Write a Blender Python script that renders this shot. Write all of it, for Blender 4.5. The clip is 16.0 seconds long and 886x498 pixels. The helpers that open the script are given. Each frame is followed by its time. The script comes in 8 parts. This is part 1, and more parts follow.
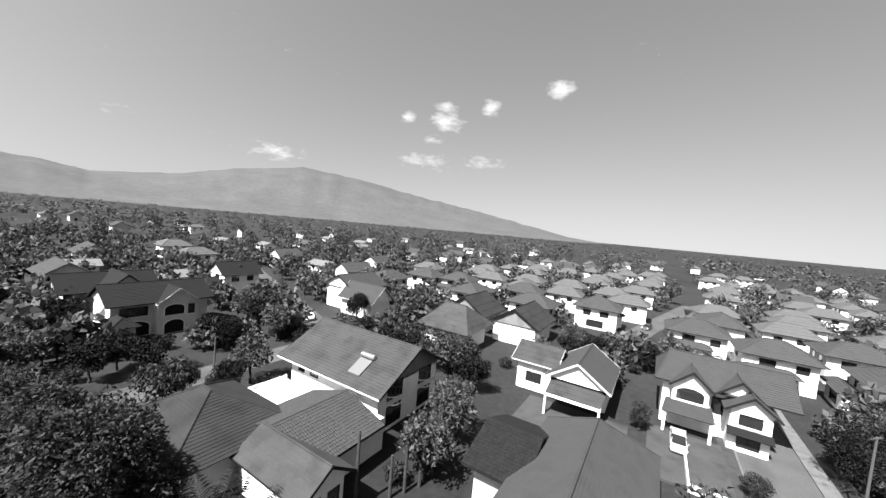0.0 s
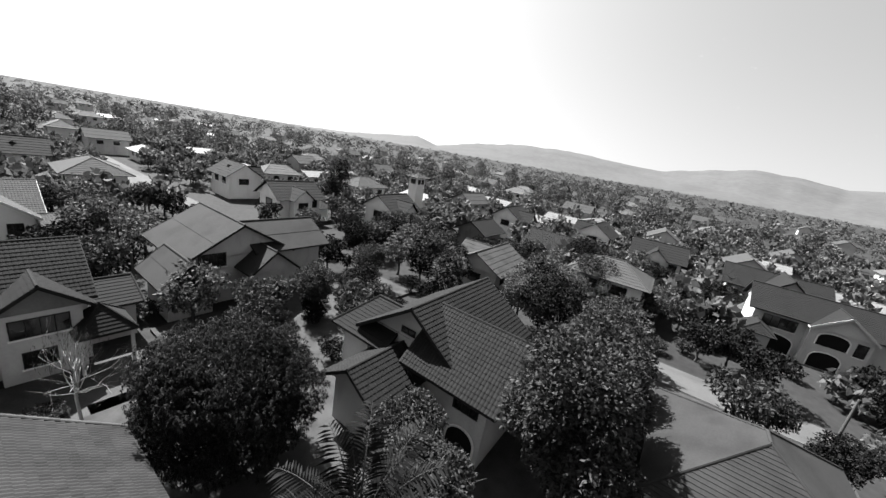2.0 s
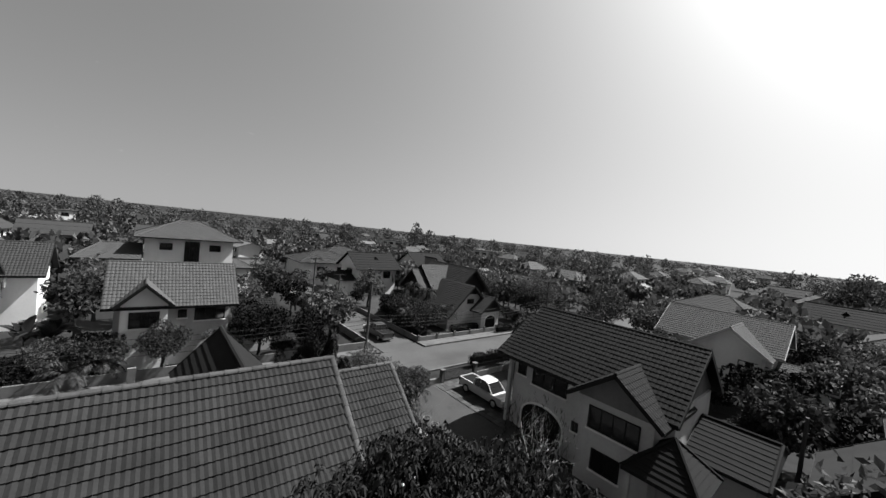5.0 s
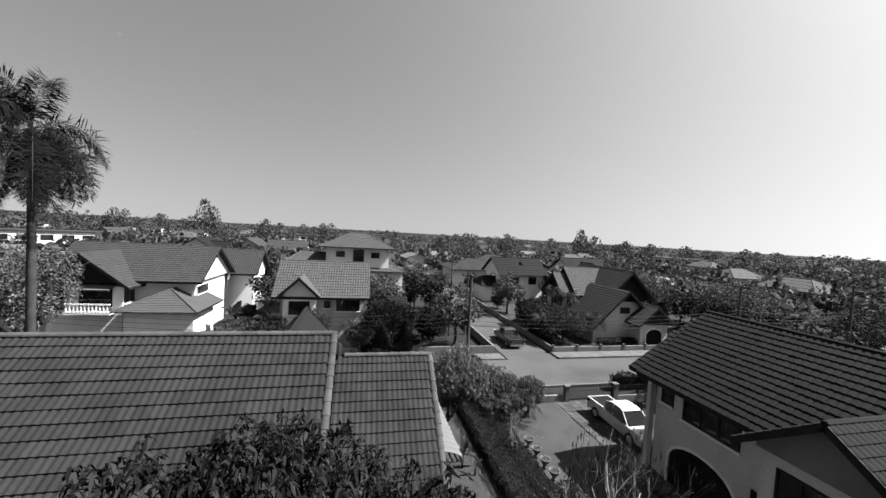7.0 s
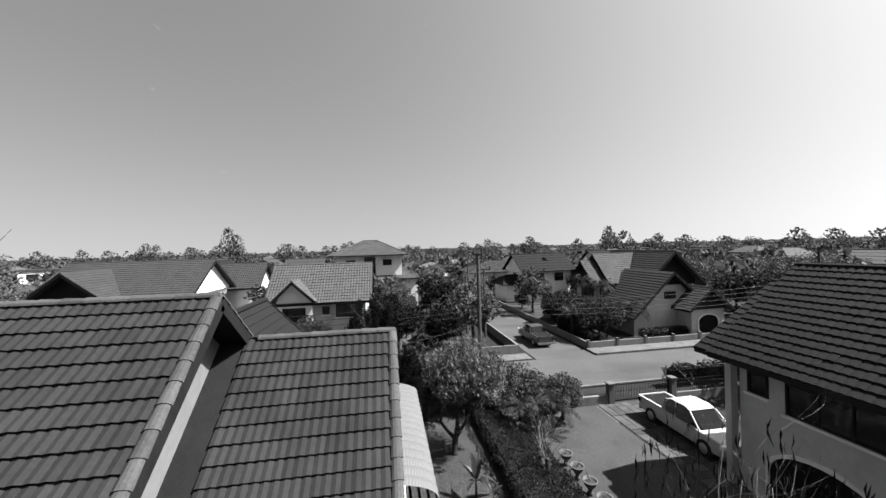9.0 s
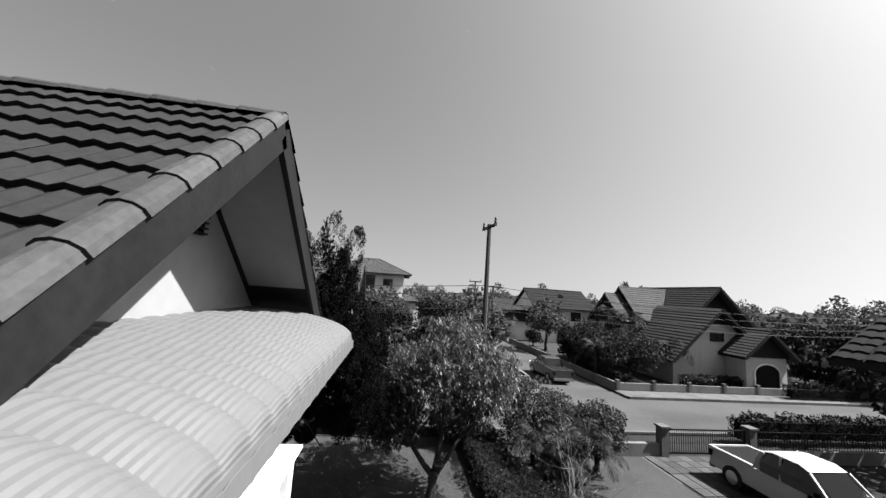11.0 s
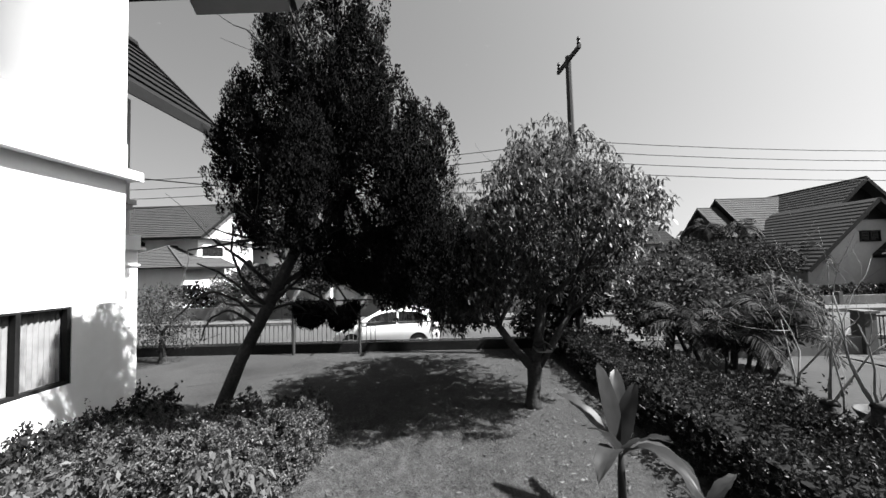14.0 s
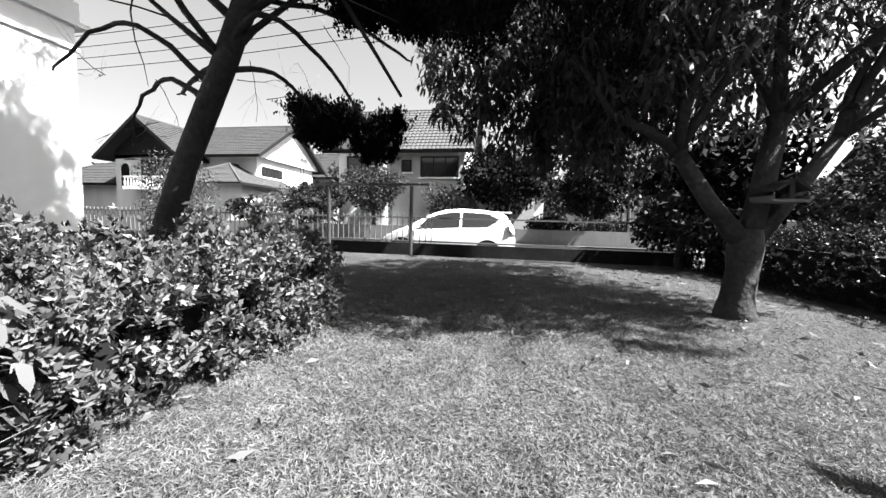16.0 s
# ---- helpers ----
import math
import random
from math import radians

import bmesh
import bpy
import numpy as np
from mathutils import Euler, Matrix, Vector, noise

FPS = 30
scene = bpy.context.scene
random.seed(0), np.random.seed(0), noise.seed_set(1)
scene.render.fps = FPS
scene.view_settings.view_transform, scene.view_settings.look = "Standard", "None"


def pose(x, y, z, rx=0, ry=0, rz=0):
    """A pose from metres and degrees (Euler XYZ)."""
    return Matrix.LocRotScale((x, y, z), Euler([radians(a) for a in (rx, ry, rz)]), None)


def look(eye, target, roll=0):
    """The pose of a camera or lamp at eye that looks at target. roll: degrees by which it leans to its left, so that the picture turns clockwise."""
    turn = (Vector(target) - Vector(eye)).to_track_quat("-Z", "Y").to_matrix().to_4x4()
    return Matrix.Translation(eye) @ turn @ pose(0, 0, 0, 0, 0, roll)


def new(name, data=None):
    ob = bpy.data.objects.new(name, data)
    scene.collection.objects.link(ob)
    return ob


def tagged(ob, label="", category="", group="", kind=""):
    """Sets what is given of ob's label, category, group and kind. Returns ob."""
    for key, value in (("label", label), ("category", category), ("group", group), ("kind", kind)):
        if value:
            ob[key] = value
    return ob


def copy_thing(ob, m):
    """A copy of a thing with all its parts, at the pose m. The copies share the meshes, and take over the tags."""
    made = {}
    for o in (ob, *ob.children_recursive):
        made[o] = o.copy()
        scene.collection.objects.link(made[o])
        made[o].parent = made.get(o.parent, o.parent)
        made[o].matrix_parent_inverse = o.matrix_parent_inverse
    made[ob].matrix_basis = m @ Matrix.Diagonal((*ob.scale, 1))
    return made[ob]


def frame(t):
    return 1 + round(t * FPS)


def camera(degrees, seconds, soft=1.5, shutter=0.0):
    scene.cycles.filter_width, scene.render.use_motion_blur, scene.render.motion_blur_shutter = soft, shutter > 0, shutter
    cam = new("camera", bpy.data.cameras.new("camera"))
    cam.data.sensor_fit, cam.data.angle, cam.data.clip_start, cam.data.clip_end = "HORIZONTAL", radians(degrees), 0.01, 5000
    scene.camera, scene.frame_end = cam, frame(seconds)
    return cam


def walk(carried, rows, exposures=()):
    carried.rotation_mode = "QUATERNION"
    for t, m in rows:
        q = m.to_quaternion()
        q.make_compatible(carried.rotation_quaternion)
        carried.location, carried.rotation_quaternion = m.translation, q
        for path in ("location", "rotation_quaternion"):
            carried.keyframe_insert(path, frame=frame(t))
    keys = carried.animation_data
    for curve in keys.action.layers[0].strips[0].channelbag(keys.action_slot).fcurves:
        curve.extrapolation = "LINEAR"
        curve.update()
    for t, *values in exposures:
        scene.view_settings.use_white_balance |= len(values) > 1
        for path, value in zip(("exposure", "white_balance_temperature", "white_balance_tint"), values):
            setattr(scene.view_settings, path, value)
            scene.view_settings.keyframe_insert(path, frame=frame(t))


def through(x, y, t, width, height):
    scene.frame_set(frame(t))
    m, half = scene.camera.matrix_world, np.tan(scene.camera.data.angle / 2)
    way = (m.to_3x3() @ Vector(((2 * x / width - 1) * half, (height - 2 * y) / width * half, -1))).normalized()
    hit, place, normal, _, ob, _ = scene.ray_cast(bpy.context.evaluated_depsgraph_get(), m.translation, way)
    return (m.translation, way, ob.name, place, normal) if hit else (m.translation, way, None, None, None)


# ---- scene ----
cam = camera(103, 16.0)
PATH = [
    (0, (-18.503, 2.345, 22.627), (-17.457, 0.645, 22.501), 5.19),
    (0.5, (-17.322, 0.616, 21.926), (-15.758, -0.608, 21.688), 6.85),
    (1, (-15.886, -2.151, 20.762), (-13.999, -2.690, 20.378), 9.69),
    (1.5, (-14.799, -4.429, 20.232), (-12.875, -4.198, 19.734), 10.28),
    (2, (-12.268, -5.558, 19.581), (-10.659, -4.502, 19.039), 9.80),
    (2.5, (-8.713, -5.326, 18.498), (-7.713, -3.692, 17.922), 10.88),
    (3, (-5.410, -3.735, 17.108), (-5.024, -1.835, 16.616), 7.57),
    (3.5, (-3.426, -1.108, 15.569), (-3.655, 0.834, 15.148), 7.16),
    (4, (-2.334, 2.281, 14.446), (-3.126, 4.097, 14.172), 7.77),
    (4.5, (-1.844, 5.015, 13.854), (-3.115, 6.548, 13.670), 6.50),
    (5, (-1.507, 6.593, 13.507), (-3.039, 7.876, 13.426), 6.10),
    (5.5, (-1.371, 8.144, 13.151), (-3.085, 9.173, 13.117), 5.55),
    (6, (-1.406, 9.663, 12.798), (-3.240, 10.459, 12.770), 4.89),
    (6.5, (-1.599, 11.108, 12.440), (-3.506, 11.707, 12.389), 4.13),
    (7, (-1.960, 12.400, 12.048), (-3.907, 12.849, 11.963), 3.32),
    (7.5, (-2.522, 13.425, 11.586), (-4.487, 13.776, 11.467), 2.47),
    (8, (-3.342, 14.034, 11.005), (-5.313, 14.343, 10.870), 1.62),
    (8.5, (-4.838, 14.435, 10.314), (-6.813, 14.741, 10.252), -0.90),
    (9, (-5.784, 14.879, 9.639), (-7.759, 15.194, 9.631), -1.59),
    (9.5, (-6.960, 15.299, 8.833), (-8.933, 15.622, 8.898), -0.75),
    (10, (-8.253, 15.677, 7.951), (-10.222, 15.996, 8.094), 0.91),
    (10.5, (-9.562, 15.992, 7.038), (-11.529, 16.288, 7.248), 2.70),
    (11, (-10.786, 16.226, 6.125), (-12.755, 16.473, 6.376), 3.91),
    (11.5, (-11.808, 16.379, 5.239), (-13.785, 16.542, 5.490), 3.84),
    (12, (-12.489, 16.473, 4.400), (-14.479, 16.508, 4.595), 1.80),
    (12.5, (-13.203, 16.317, 3.596), (-15.195, 16.315, 3.768), -1.49),
    (13, (-13.844, 16.174, 3.107), (-15.837, 16.179, 3.276), -4.72),
    (13.5, (-14.337, 16.209, 2.953), (-16.332, 16.178, 3.093), -2.24),
    (14, (-14.851, 16.151, 2.828), (-16.849, 16.121, 2.920), -1.56),
    (14.5, (-15.520, 15.819, 2.500), (-17.519, 15.824, 2.531), 0.11),
    (15, (-15.937, 15.792, 1.837), (-17.934, 15.690, 1.803), 2.19),
    (15.5, (-16.914, 15.677, 1.250), (-18.898, 15.449, 1.130), 1.49),
    (16, (-18.077, 15.527, 0.864), (-20.039, 15.167, 0.710), 1.58),
]
EXPOSURES = [(0, 2.35), (1, 2.4), (1.5, 2.55), (2, 2.65), (2.5, 2.4), (3, 2.05), (3.5, 1.72), (4, 1.55), (4.5, 1.5), (5, 1.6), (7.5, 2.1), (9, 2.15), (11.5, 2.1), (13.5, 2.15), (14, 2.3), (14.5, 2.75), (15.5, 3.3), (16, 3.25)]
walk(cam, [(t, look(eye, goal, roll)) for t, eye, goal, roll in PATH], EXPOSURES)

# ---- sky, sun ----
SUN_WAY = Vector((0.10, 0.60, 0.80)).normalized()      # towards the sun
world = bpy.data.worlds.new("world")
scene.world = world
world.use_nodes = True
wn, wl = world.node_tree.nodes, world.node_tree.links
wn.clear()
sky = wn.new("ShaderNodeTexSky")
sky.sky_type = "NISHITA"
sky.sun_disc = False
sky.sun_elevation = math.asin(SUN_WAY.z)
sky.sun_rotation = math.atan2(SUN_WAY.x, SUN_WAY.y)
sky.air_density, sky.dust_density, sky.ozone_density = 1.0, 3.0, 1.0
grey = wn.new("ShaderNodeRGBToBW")
back = wn.new("ShaderNodeBackground")
back.inputs["Strength"].default_value = 0.0427
wout = wn.new("ShaderNodeOutputWorld")
wl.new(sky.outputs[0], grey.inputs[0])
# the pale haze over the plain: the sky near the horizon looks like the sky a little higher up
sky_tc, sky_sep, sky_comb = wn.new("ShaderNodeTexCoord"), wn.new("ShaderNodeSeparateXYZ"), wn.new("ShaderNodeCombineXYZ")
sky_z = wn.new("ShaderNodeMapRange")
sky_z.inputs["From Min"].default_value, sky_z.inputs["From Max"].default_value = 0.0, 1.0
sky_z.inputs["To Min"].default_value, sky_z.inputs["To Max"].default_value = 0.13, 1.0
wl.new(sky_tc.outputs["Generated"], sky_sep.inputs[0])
wl.new(sky_sep.outputs[0], sky_comb.inputs[0])
wl.new(sky_sep.outputs[1], sky_comb.inputs[1])
wl.new(sky_sep.outputs[2], sky_z.inputs[0])
wl.new(sky_z.outputs[0], sky_comb.inputs[2])
wl.new(sky_comb.outputs[0], sky.inputs[0])
# small fair-weather clouds, low over the hills: bearing, size, how flat, how dense
CLOUDS = (((0.521, -0.806, 0.280), 0.062, 1.7, 0.9), ((0.417, -0.851, 0.319), 0.034, 1.0, 0.9), ((0.254, -0.897, 0.362), 0.046, 1.6, 1.0), ((0.601, -0.748, 0.281), 0.036, 1.7, 0.7),
          ((0.556, -0.797, 0.235), 0.044, 2.2, 0.6), ((0.519, -0.795, 0.313), 0.05, 2.6, 0.8), ((0.835, -0.529, 0.149), 0.12, 4.0, 0.5), ((0.578, -0.797, 0.175), 0.14, 3.6, 0.46), ((0.445, -0.876, 0.185), 0.11, 3.6, 0.46),
          ((0.950, -0.260, 0.174), 0.08, 3.0, 0.2))
geo = wn.new("ShaderNodeTexCoord")
mapc = wn.new("ShaderNodeMapping")
mapc.inputs["Scale"].default_value = (9.0, 9.0, 20.0)
cn = wn.new("ShaderNodeTexNoise")
cn.inputs["Scale"].default_value, cn.inputs["Detail"].default_value, cn.inputs["Roughness"].default_value = 3.4, 7, 0.62
wl.new(geo.outputs["Generated"], mapc.inputs[0])
wl.new(mapc.outputs[0], cn.inputs["Vector"])
cover = None
for way, size, flat, thick in CLOUDS:
    off, squash, dist, puff, keep = wn.new("ShaderNodeVectorMath"), wn.new("ShaderNodeVectorMath"), wn.new("ShaderNodeVectorMath"), wn.new("ShaderNodeMapRange"), wn.new("ShaderNodeMath")
    off.operation, squash.operation, dist.operation, keep.operation = "SUBTRACT", "MULTIPLY", "LENGTH", "MAXIMUM"
    keep.inputs[1].default_value = 0.0
    off.inputs[1].default_value, squash.inputs[1].default_value = way, (1, 1, flat)
    puff.inputs["From Min"].default_value, puff.inputs["From Max"].default_value = size, size * 0.1
    puff.inputs["To Max"].default_value = thick
    wl.new(geo.outputs["Generated"], off.inputs[0])
    wl.new(off.outputs[0], squash.inputs[0])
    wl.new(squash.outputs[0], dist.inputs[0])
    wl.new(dist.outputs["Value"], puff.inputs[0])
    wl.new(puff.outputs[0], keep.inputs[0])
    if cover:
        wl.new(cover, keep.inputs[1])
    cover = keep.outputs[0]
ragged = wn.new("ShaderNodeMapRange")
ragged.inputs["From Min"].default_value, ragged.inputs["From Max"].default_value = 0.96, 1.95
cmul = wn.new("ShaderNodeMath")
cmul.operation = "MULTIPLY_ADD"
cmul.inputs[1].default_value = 1.4
cmix = wn.new("ShaderNodeMix")
cmix.inputs[3].default_value = 6.6
wl.new(cn.outputs[0], cmul.inputs[0])
wl.new(cover, cmul.inputs[2])
wl.new(cmul.outputs[0], ragged.inputs[0])
wl.new(ragged.outputs[0], cmix.inputs[0])
wl.new(grey.outputs[0], cmix.inputs[2])
wl.new(cmix.outputs[0], back.inputs["Color"])
wl.new(back.outputs[0], wout.inputs[0])

sun_data = bpy.data.lights.new("sun", "SUN")
sun_data.energy, sun_data.angle, sun_data.color = 5.0, radians(0.53), (1, 1, 1)
sun = new("sun", sun_data)
sun.matrix_world = look(SUN_WAY * 100, (0, 0, 0))


# ---- materials: black-and-white film, so all colours are greys ----
def material(name, base, rough=0.8, var=0.25, scale=1.2, fine=14.0, bump=0.15, island=0.0, obj=0.0, metal=0.0, spec=0.1, stain=None, placed=False):
    m = bpy.data.materials.new(name)
    m.use_nodes = True
    n, l = m.node_tree.nodes, m.node_tree.links
    p = n["Principled BSDF"]
    p.inputs["Roughness"].default_value = rough
    p.inputs["Metallic"].default_value = metal
    p.inputs["Specular IOR Level"].default_value = spec
    tc = n.new("ShaderNodeNewGeometry" if placed else "ShaderNodeTexCoord")
    where = tc.outputs["Position" if placed else "Object"]
    a, b = n.new("ShaderNodeTexNoise"), n.new("ShaderNodeTexNoise")
    a.inputs["Scale"].default_value, a.inputs["Detail"].default_value = scale, 5
    b.inputs["Scale"].default_value, b.inputs["Detail"].default_value = fine, 4
    for t in (a, b):
        l.new(where, t.inputs["Vector"])
    add = n.new("ShaderNodeMath")
    add.operation = "ADD"
    l.new(a.outputs[0], add.inputs[0])
    l.new(b.outputs[0], add.inputs[1])
    mr = n.new("ShaderNodeMapRange")
    mr.inputs["From Min"].default_value, mr.inputs["From Max"].default_value = 0.65, 1.35
    mr.inputs["To Min"].default_value, mr.inputs["To Max"].default_value = base * (1 - var), base * (1 + var)
    l.new(add.outputs[0], mr.inputs[0])
    value = mr.outputs[0]
    for amount, kind, socket in ((island, "ShaderNodeNewGeometry", "Random Per Island"), (obj, "ShaderNodeObjectInfo", "Random")):
        if amount:
            g = n.new(kind)
            k = n.new("ShaderNodeMapRange")
            k.inputs["To Min"].default_value, k.inputs["To Max"].default_value = 1 - amount, 1 + amount
            l.new(g.outputs[socket], k.inputs[0])
            mul = n.new("ShaderNodeMath")
            mul.operation = "MULTIPLY"
            l.new(value, mul.inputs[0])
            l.new(k.outputs[0], mul.inputs[1])
            value = mul.outputs[0]
    if stain:
        s = n.new("ShaderNodeTexNoise")
        s.inputs["Scale"].default_value, s.inputs["Detail"].default_value = stain[0], 6
        mp = n.new("ShaderNodeMapping")
        mp.inputs["Scale"].default_value = stain[2] if len(stain) > 2 else (1, 1, 1)
        l.new(where, mp.inputs[0])
        l.new(mp.outputs[0], s.inputs["Vector"])
        k = n.new("ShaderNodeMapRange")
        k.inputs["From Min"].default_value, k.inputs["From Max"].default_value = 0.5, 0.72
        k.inputs["To Min"].default_value, k.inputs["To Max"].default_value = 1.0, stain[1]
        l.new(s.outputs[0], k.inputs[0])
        mul = n.new("ShaderNodeMath")
        mul.operation = "MULTIPLY"
        l.new(value, mul.inputs[0])
        l.new(k.outputs[0], mul.inputs[1])
        value = mul.outputs[0]
    l.new(value, p.inputs["Base Color"])
    if bump:
        bp = n.new("ShaderNodeBump")
        bp.inputs["Strength"].default_value, bp.inputs["Distance"].default_value = bump, 0.02
        l.new(b.outputs[0], bp.inputs["Height"])
        l.new(bp.outputs[0], p.inputs["Normal"])
    return m


def leafy(name, base, island=0.5, rough=0.5, through=0.16, gloss=0.12, var=0.25, scale=0.5):
    m = material(name, base, rough, var, scale, 6.0, 0.0, island=island, spec=gloss)
    n, l = m.node_tree.nodes, m.node_tree.links
    p = n["Principled BSDF"]
    tr = n.new("ShaderNodeBsdfTranslucent")
    mix = n.new("ShaderNodeMixShader")
    mix.inputs[0].default_value = through
    l.new(p.inputs["Base Color"].links[0].from_socket, tr.inputs["Color"])
    l.new(p.outputs[0], mix.inputs[1])
    l.new(tr.outputs[0], mix.inputs[2])
    l.new(mix.outputs[0], n["Material Output"].inputs[0])
    return m


M_GROUND = material("dry_ground", 0.016, 0.95, 0.35, 0.05, 1.5, 0.3, stain=(0.02, 0.6))
M_LAWN = material("lawn_soil", 0.0287, 0.95, 0.35, 0.5, 18, 0.5, stain=(0.7, 0.65))
M_ROAD = material("worn_concrete_road", 0.0478, 0.9, 0.2, 0.25, 9, 0.2, stain=(0.35, 0.72, (1, 0.3, 1)))
M_KERB = material("kerb_concrete", 0.074, 0.9, 0.25, 1.0, 12, 0.25, stain=(1.2, 0.6))
M_DRIVE = material("driveway_concrete", 0.0331, 0.9, 0.25, 0.4, 10, 0.2, stain=(0.5, 0.7))
M_PAVER = material("paving", 0.0399, 0.9, 0.3, 1.5, 12, 0.3, obj=0.3, placed=True)
M_WHITE = material("white_wall_paint", 0.58, 0.75, 0.05, 0.5, 6, 0.06, stain=(1.1, 0.88, (1, 1, 0.25)))
M_RENDER = material("cream_wall_paint", 0.35, 0.8, 0.08, 0.4, 6, 0.08, stain=(0.8, 0.8, (1, 1, 0.3)))
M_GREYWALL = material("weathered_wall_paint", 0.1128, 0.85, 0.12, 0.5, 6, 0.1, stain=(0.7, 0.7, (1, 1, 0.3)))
# wall paint greyed to hold the eave shade on the wing's gable and soffit
M_GABLESHADE = material("eave_shaded_gable_paint", 0.19, 0.8, 0.08, 0.5, 6, 0.08, stain=(0.7, 0.8, (1, 1, 0.3)))
M_TILE = material("clay_roof_tile", 0.0165, 0.9, 0.25, 0.9, 22, 0.2, obj=0.16, stain=(0.6, 0.7), placed=True)
M_TILEJ = material("clay_roof_tile_joined", 0.0165, 0.9, 0.25, 0.9, 22, 0.2, island=0.16, stain=(0.6, 0.7), placed=True)
M_CAP = material("ridge_cap_mortar", 0.0399, 0.8, 0.3, 2.0, 20, 0.3, obj=0.2, placed=True)
M_ROOFDARK = material("dark_tile_roof", 0.0083, 0.9, 0.3, 0.5, 12, 0.2, island=0.15, stain=(0.5, 0.7))
M_ROOFMID = material("grey_tile_roof", 0.0282, 0.9, 0.25, 0.5, 12, 0.2, island=0.1, stain=(0.5, 0.75))
M_ROOFLIGHT = material("pale_tile_roof", 0.047, 0.9, 0.2, 0.5, 12, 0.2, island=0.1, stain=(0.5, 0.8))
M_SHEET = material("weathered_sheet_roof", 0.0296, 0.9, 0.22, 0.35, 8, 0.1, stain=(0.45, 0.62))
M_SHEETDARK = material("dark_sheet_roof", 0.0174, 0.9, 0.22, 0.35, 8, 0.1, stain=(0.45, 0.7))
M_TRIM = material("dark_stained_board", 0.0094, 0.6, 0.3, 2, 18, 0.1)
M_TRIMWHITE = material("white_board", 0.34, 0.6, 0.08, 1, 10, 0.04)
M_WOOD = material("weathered_post_wood", 0.0282, 0.85, 0.35, 2, 25, 0.3)
M_CONC = material("pole_concrete", 0.047, 0.85, 0.2, 1, 15, 0.15)
M_IRON = material("black_iron", 0.0057, 0.5, 0.2, 3, 20, 0.05)
# railing wall: its shade is put into the near-black base, with random stains
M_SHADEWALL = material("dark_shaded_wall", 0.0122, 0.95, 0.4, 1.2, 14, 0.3, stain=(1.5, 0.6))
M_RAIL = material("painted_steel_rail", 0.087, 0.6, 0.2, 3, 20, 0.05)
M_BARK = material("tree_bark", 0.0305, 0.95, 0.45, 3, 22, 0.9)
# near-black for dark parts and for the painted shade of rooms, recesses, hedge cores
M_DARK = material("shade_and_dark_parts", 0.0057, 0.9, 0.2, 1, 5, 0)
M_CURTAIN = material("pale_curtain", 0.174, 0.9, 0.2, 2, 6, 0.1, stain=(6, 0.6, (3, 3, 0.05)))
M_AWNING = material("pale_corrugated_awning", 0.085, 0.5, 0.06, 0.8, 12, 0.05)
M_PAINTW = material("white_car_paint", 0.78, 0.25, 0.03, 1, 6, 0.0, spec=0.5)
M_PAINTG = material("silver_car_paint", 0.3, 0.3, 0.05, 1, 6, 0.0, spec=0.5)
M_PAINTD = material("dark_car_paint", 0.0282, 0.3, 0.05, 1, 6, 0.0, spec=0.5)
M_RUBBER = material("tyre_rubber", 0.02, 0.9, 0.2, 4, 20, 0.1)
M_ALLOY = material("alloy_rim", 0.45, 0.3, 0.05, 3, 10, 0, metal=0.9)
M_LAMP = material("lamp_lens", 0.6, 0.2, 0.1, 5, 20, 0)
M_WIRE = material("cable", 0.0141, 0.7, 0.1, 3, 10, 0)
M_MANGO = leafy("mango_leaves", 0.043, 0.65, 0.42, 0.42, 0.2)
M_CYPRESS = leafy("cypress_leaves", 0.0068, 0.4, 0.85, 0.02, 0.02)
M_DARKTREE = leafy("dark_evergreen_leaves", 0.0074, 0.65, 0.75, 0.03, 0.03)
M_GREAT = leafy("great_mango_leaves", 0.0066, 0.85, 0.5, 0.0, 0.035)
M_LEAF = leafy("garden_tree_leaves", 0.024, 0.75, 0.65, 0.2, 0.05)
M_LEAFPALE = leafy("dry_season_leaves", 0.044, 0.7, 0.6, 0.3, 0.08)
M_HEDGE = leafy("hedge_leaves", 0.0175, 0.7, 0.45, 0.16, 0.12)
M_SHRUB = leafy("shrub_leaves", 0.068, 0.5, 0.5, 0.2)
M_BLOSSOM = leafy("pale_blossom", 0.075, 0.85, 0.7, 0.3)
M_BROAD = leafy("broad_shrub_leaves", 0.055, 0.45, 0.5, 0.25)
M_PALM = leafy("palm_fronds", 0.0122, 0.35, 0.6, 0.15, 0.06)
M_BANANA = leafy("banana_leaf", 0.03, 0.25, 0.4, 0.35)
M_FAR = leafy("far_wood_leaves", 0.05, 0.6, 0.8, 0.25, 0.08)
M_GRASS = leafy("grass_blades", 0.085, 0.3, 0.7, 0.16, 0.1, 0.5, 2.6)
M_FALLEN = leafy("fallen_leaves", 0.085, 0.4, 0.7)
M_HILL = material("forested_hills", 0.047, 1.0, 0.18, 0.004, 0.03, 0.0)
M_GLASS = bpy.data.materials.new("window_glass")
M_GLASS.use_nodes = True
gp = M_GLASS.node_tree.nodes["Principled BSDF"]
gp.inputs["Base Color"].default_value = (0.012, 0.012, 0.012, 1)
gp.inputs["Roughness"].default_value = 0.06
gp.inputs["Specular IOR Level"].default_value = 0.6


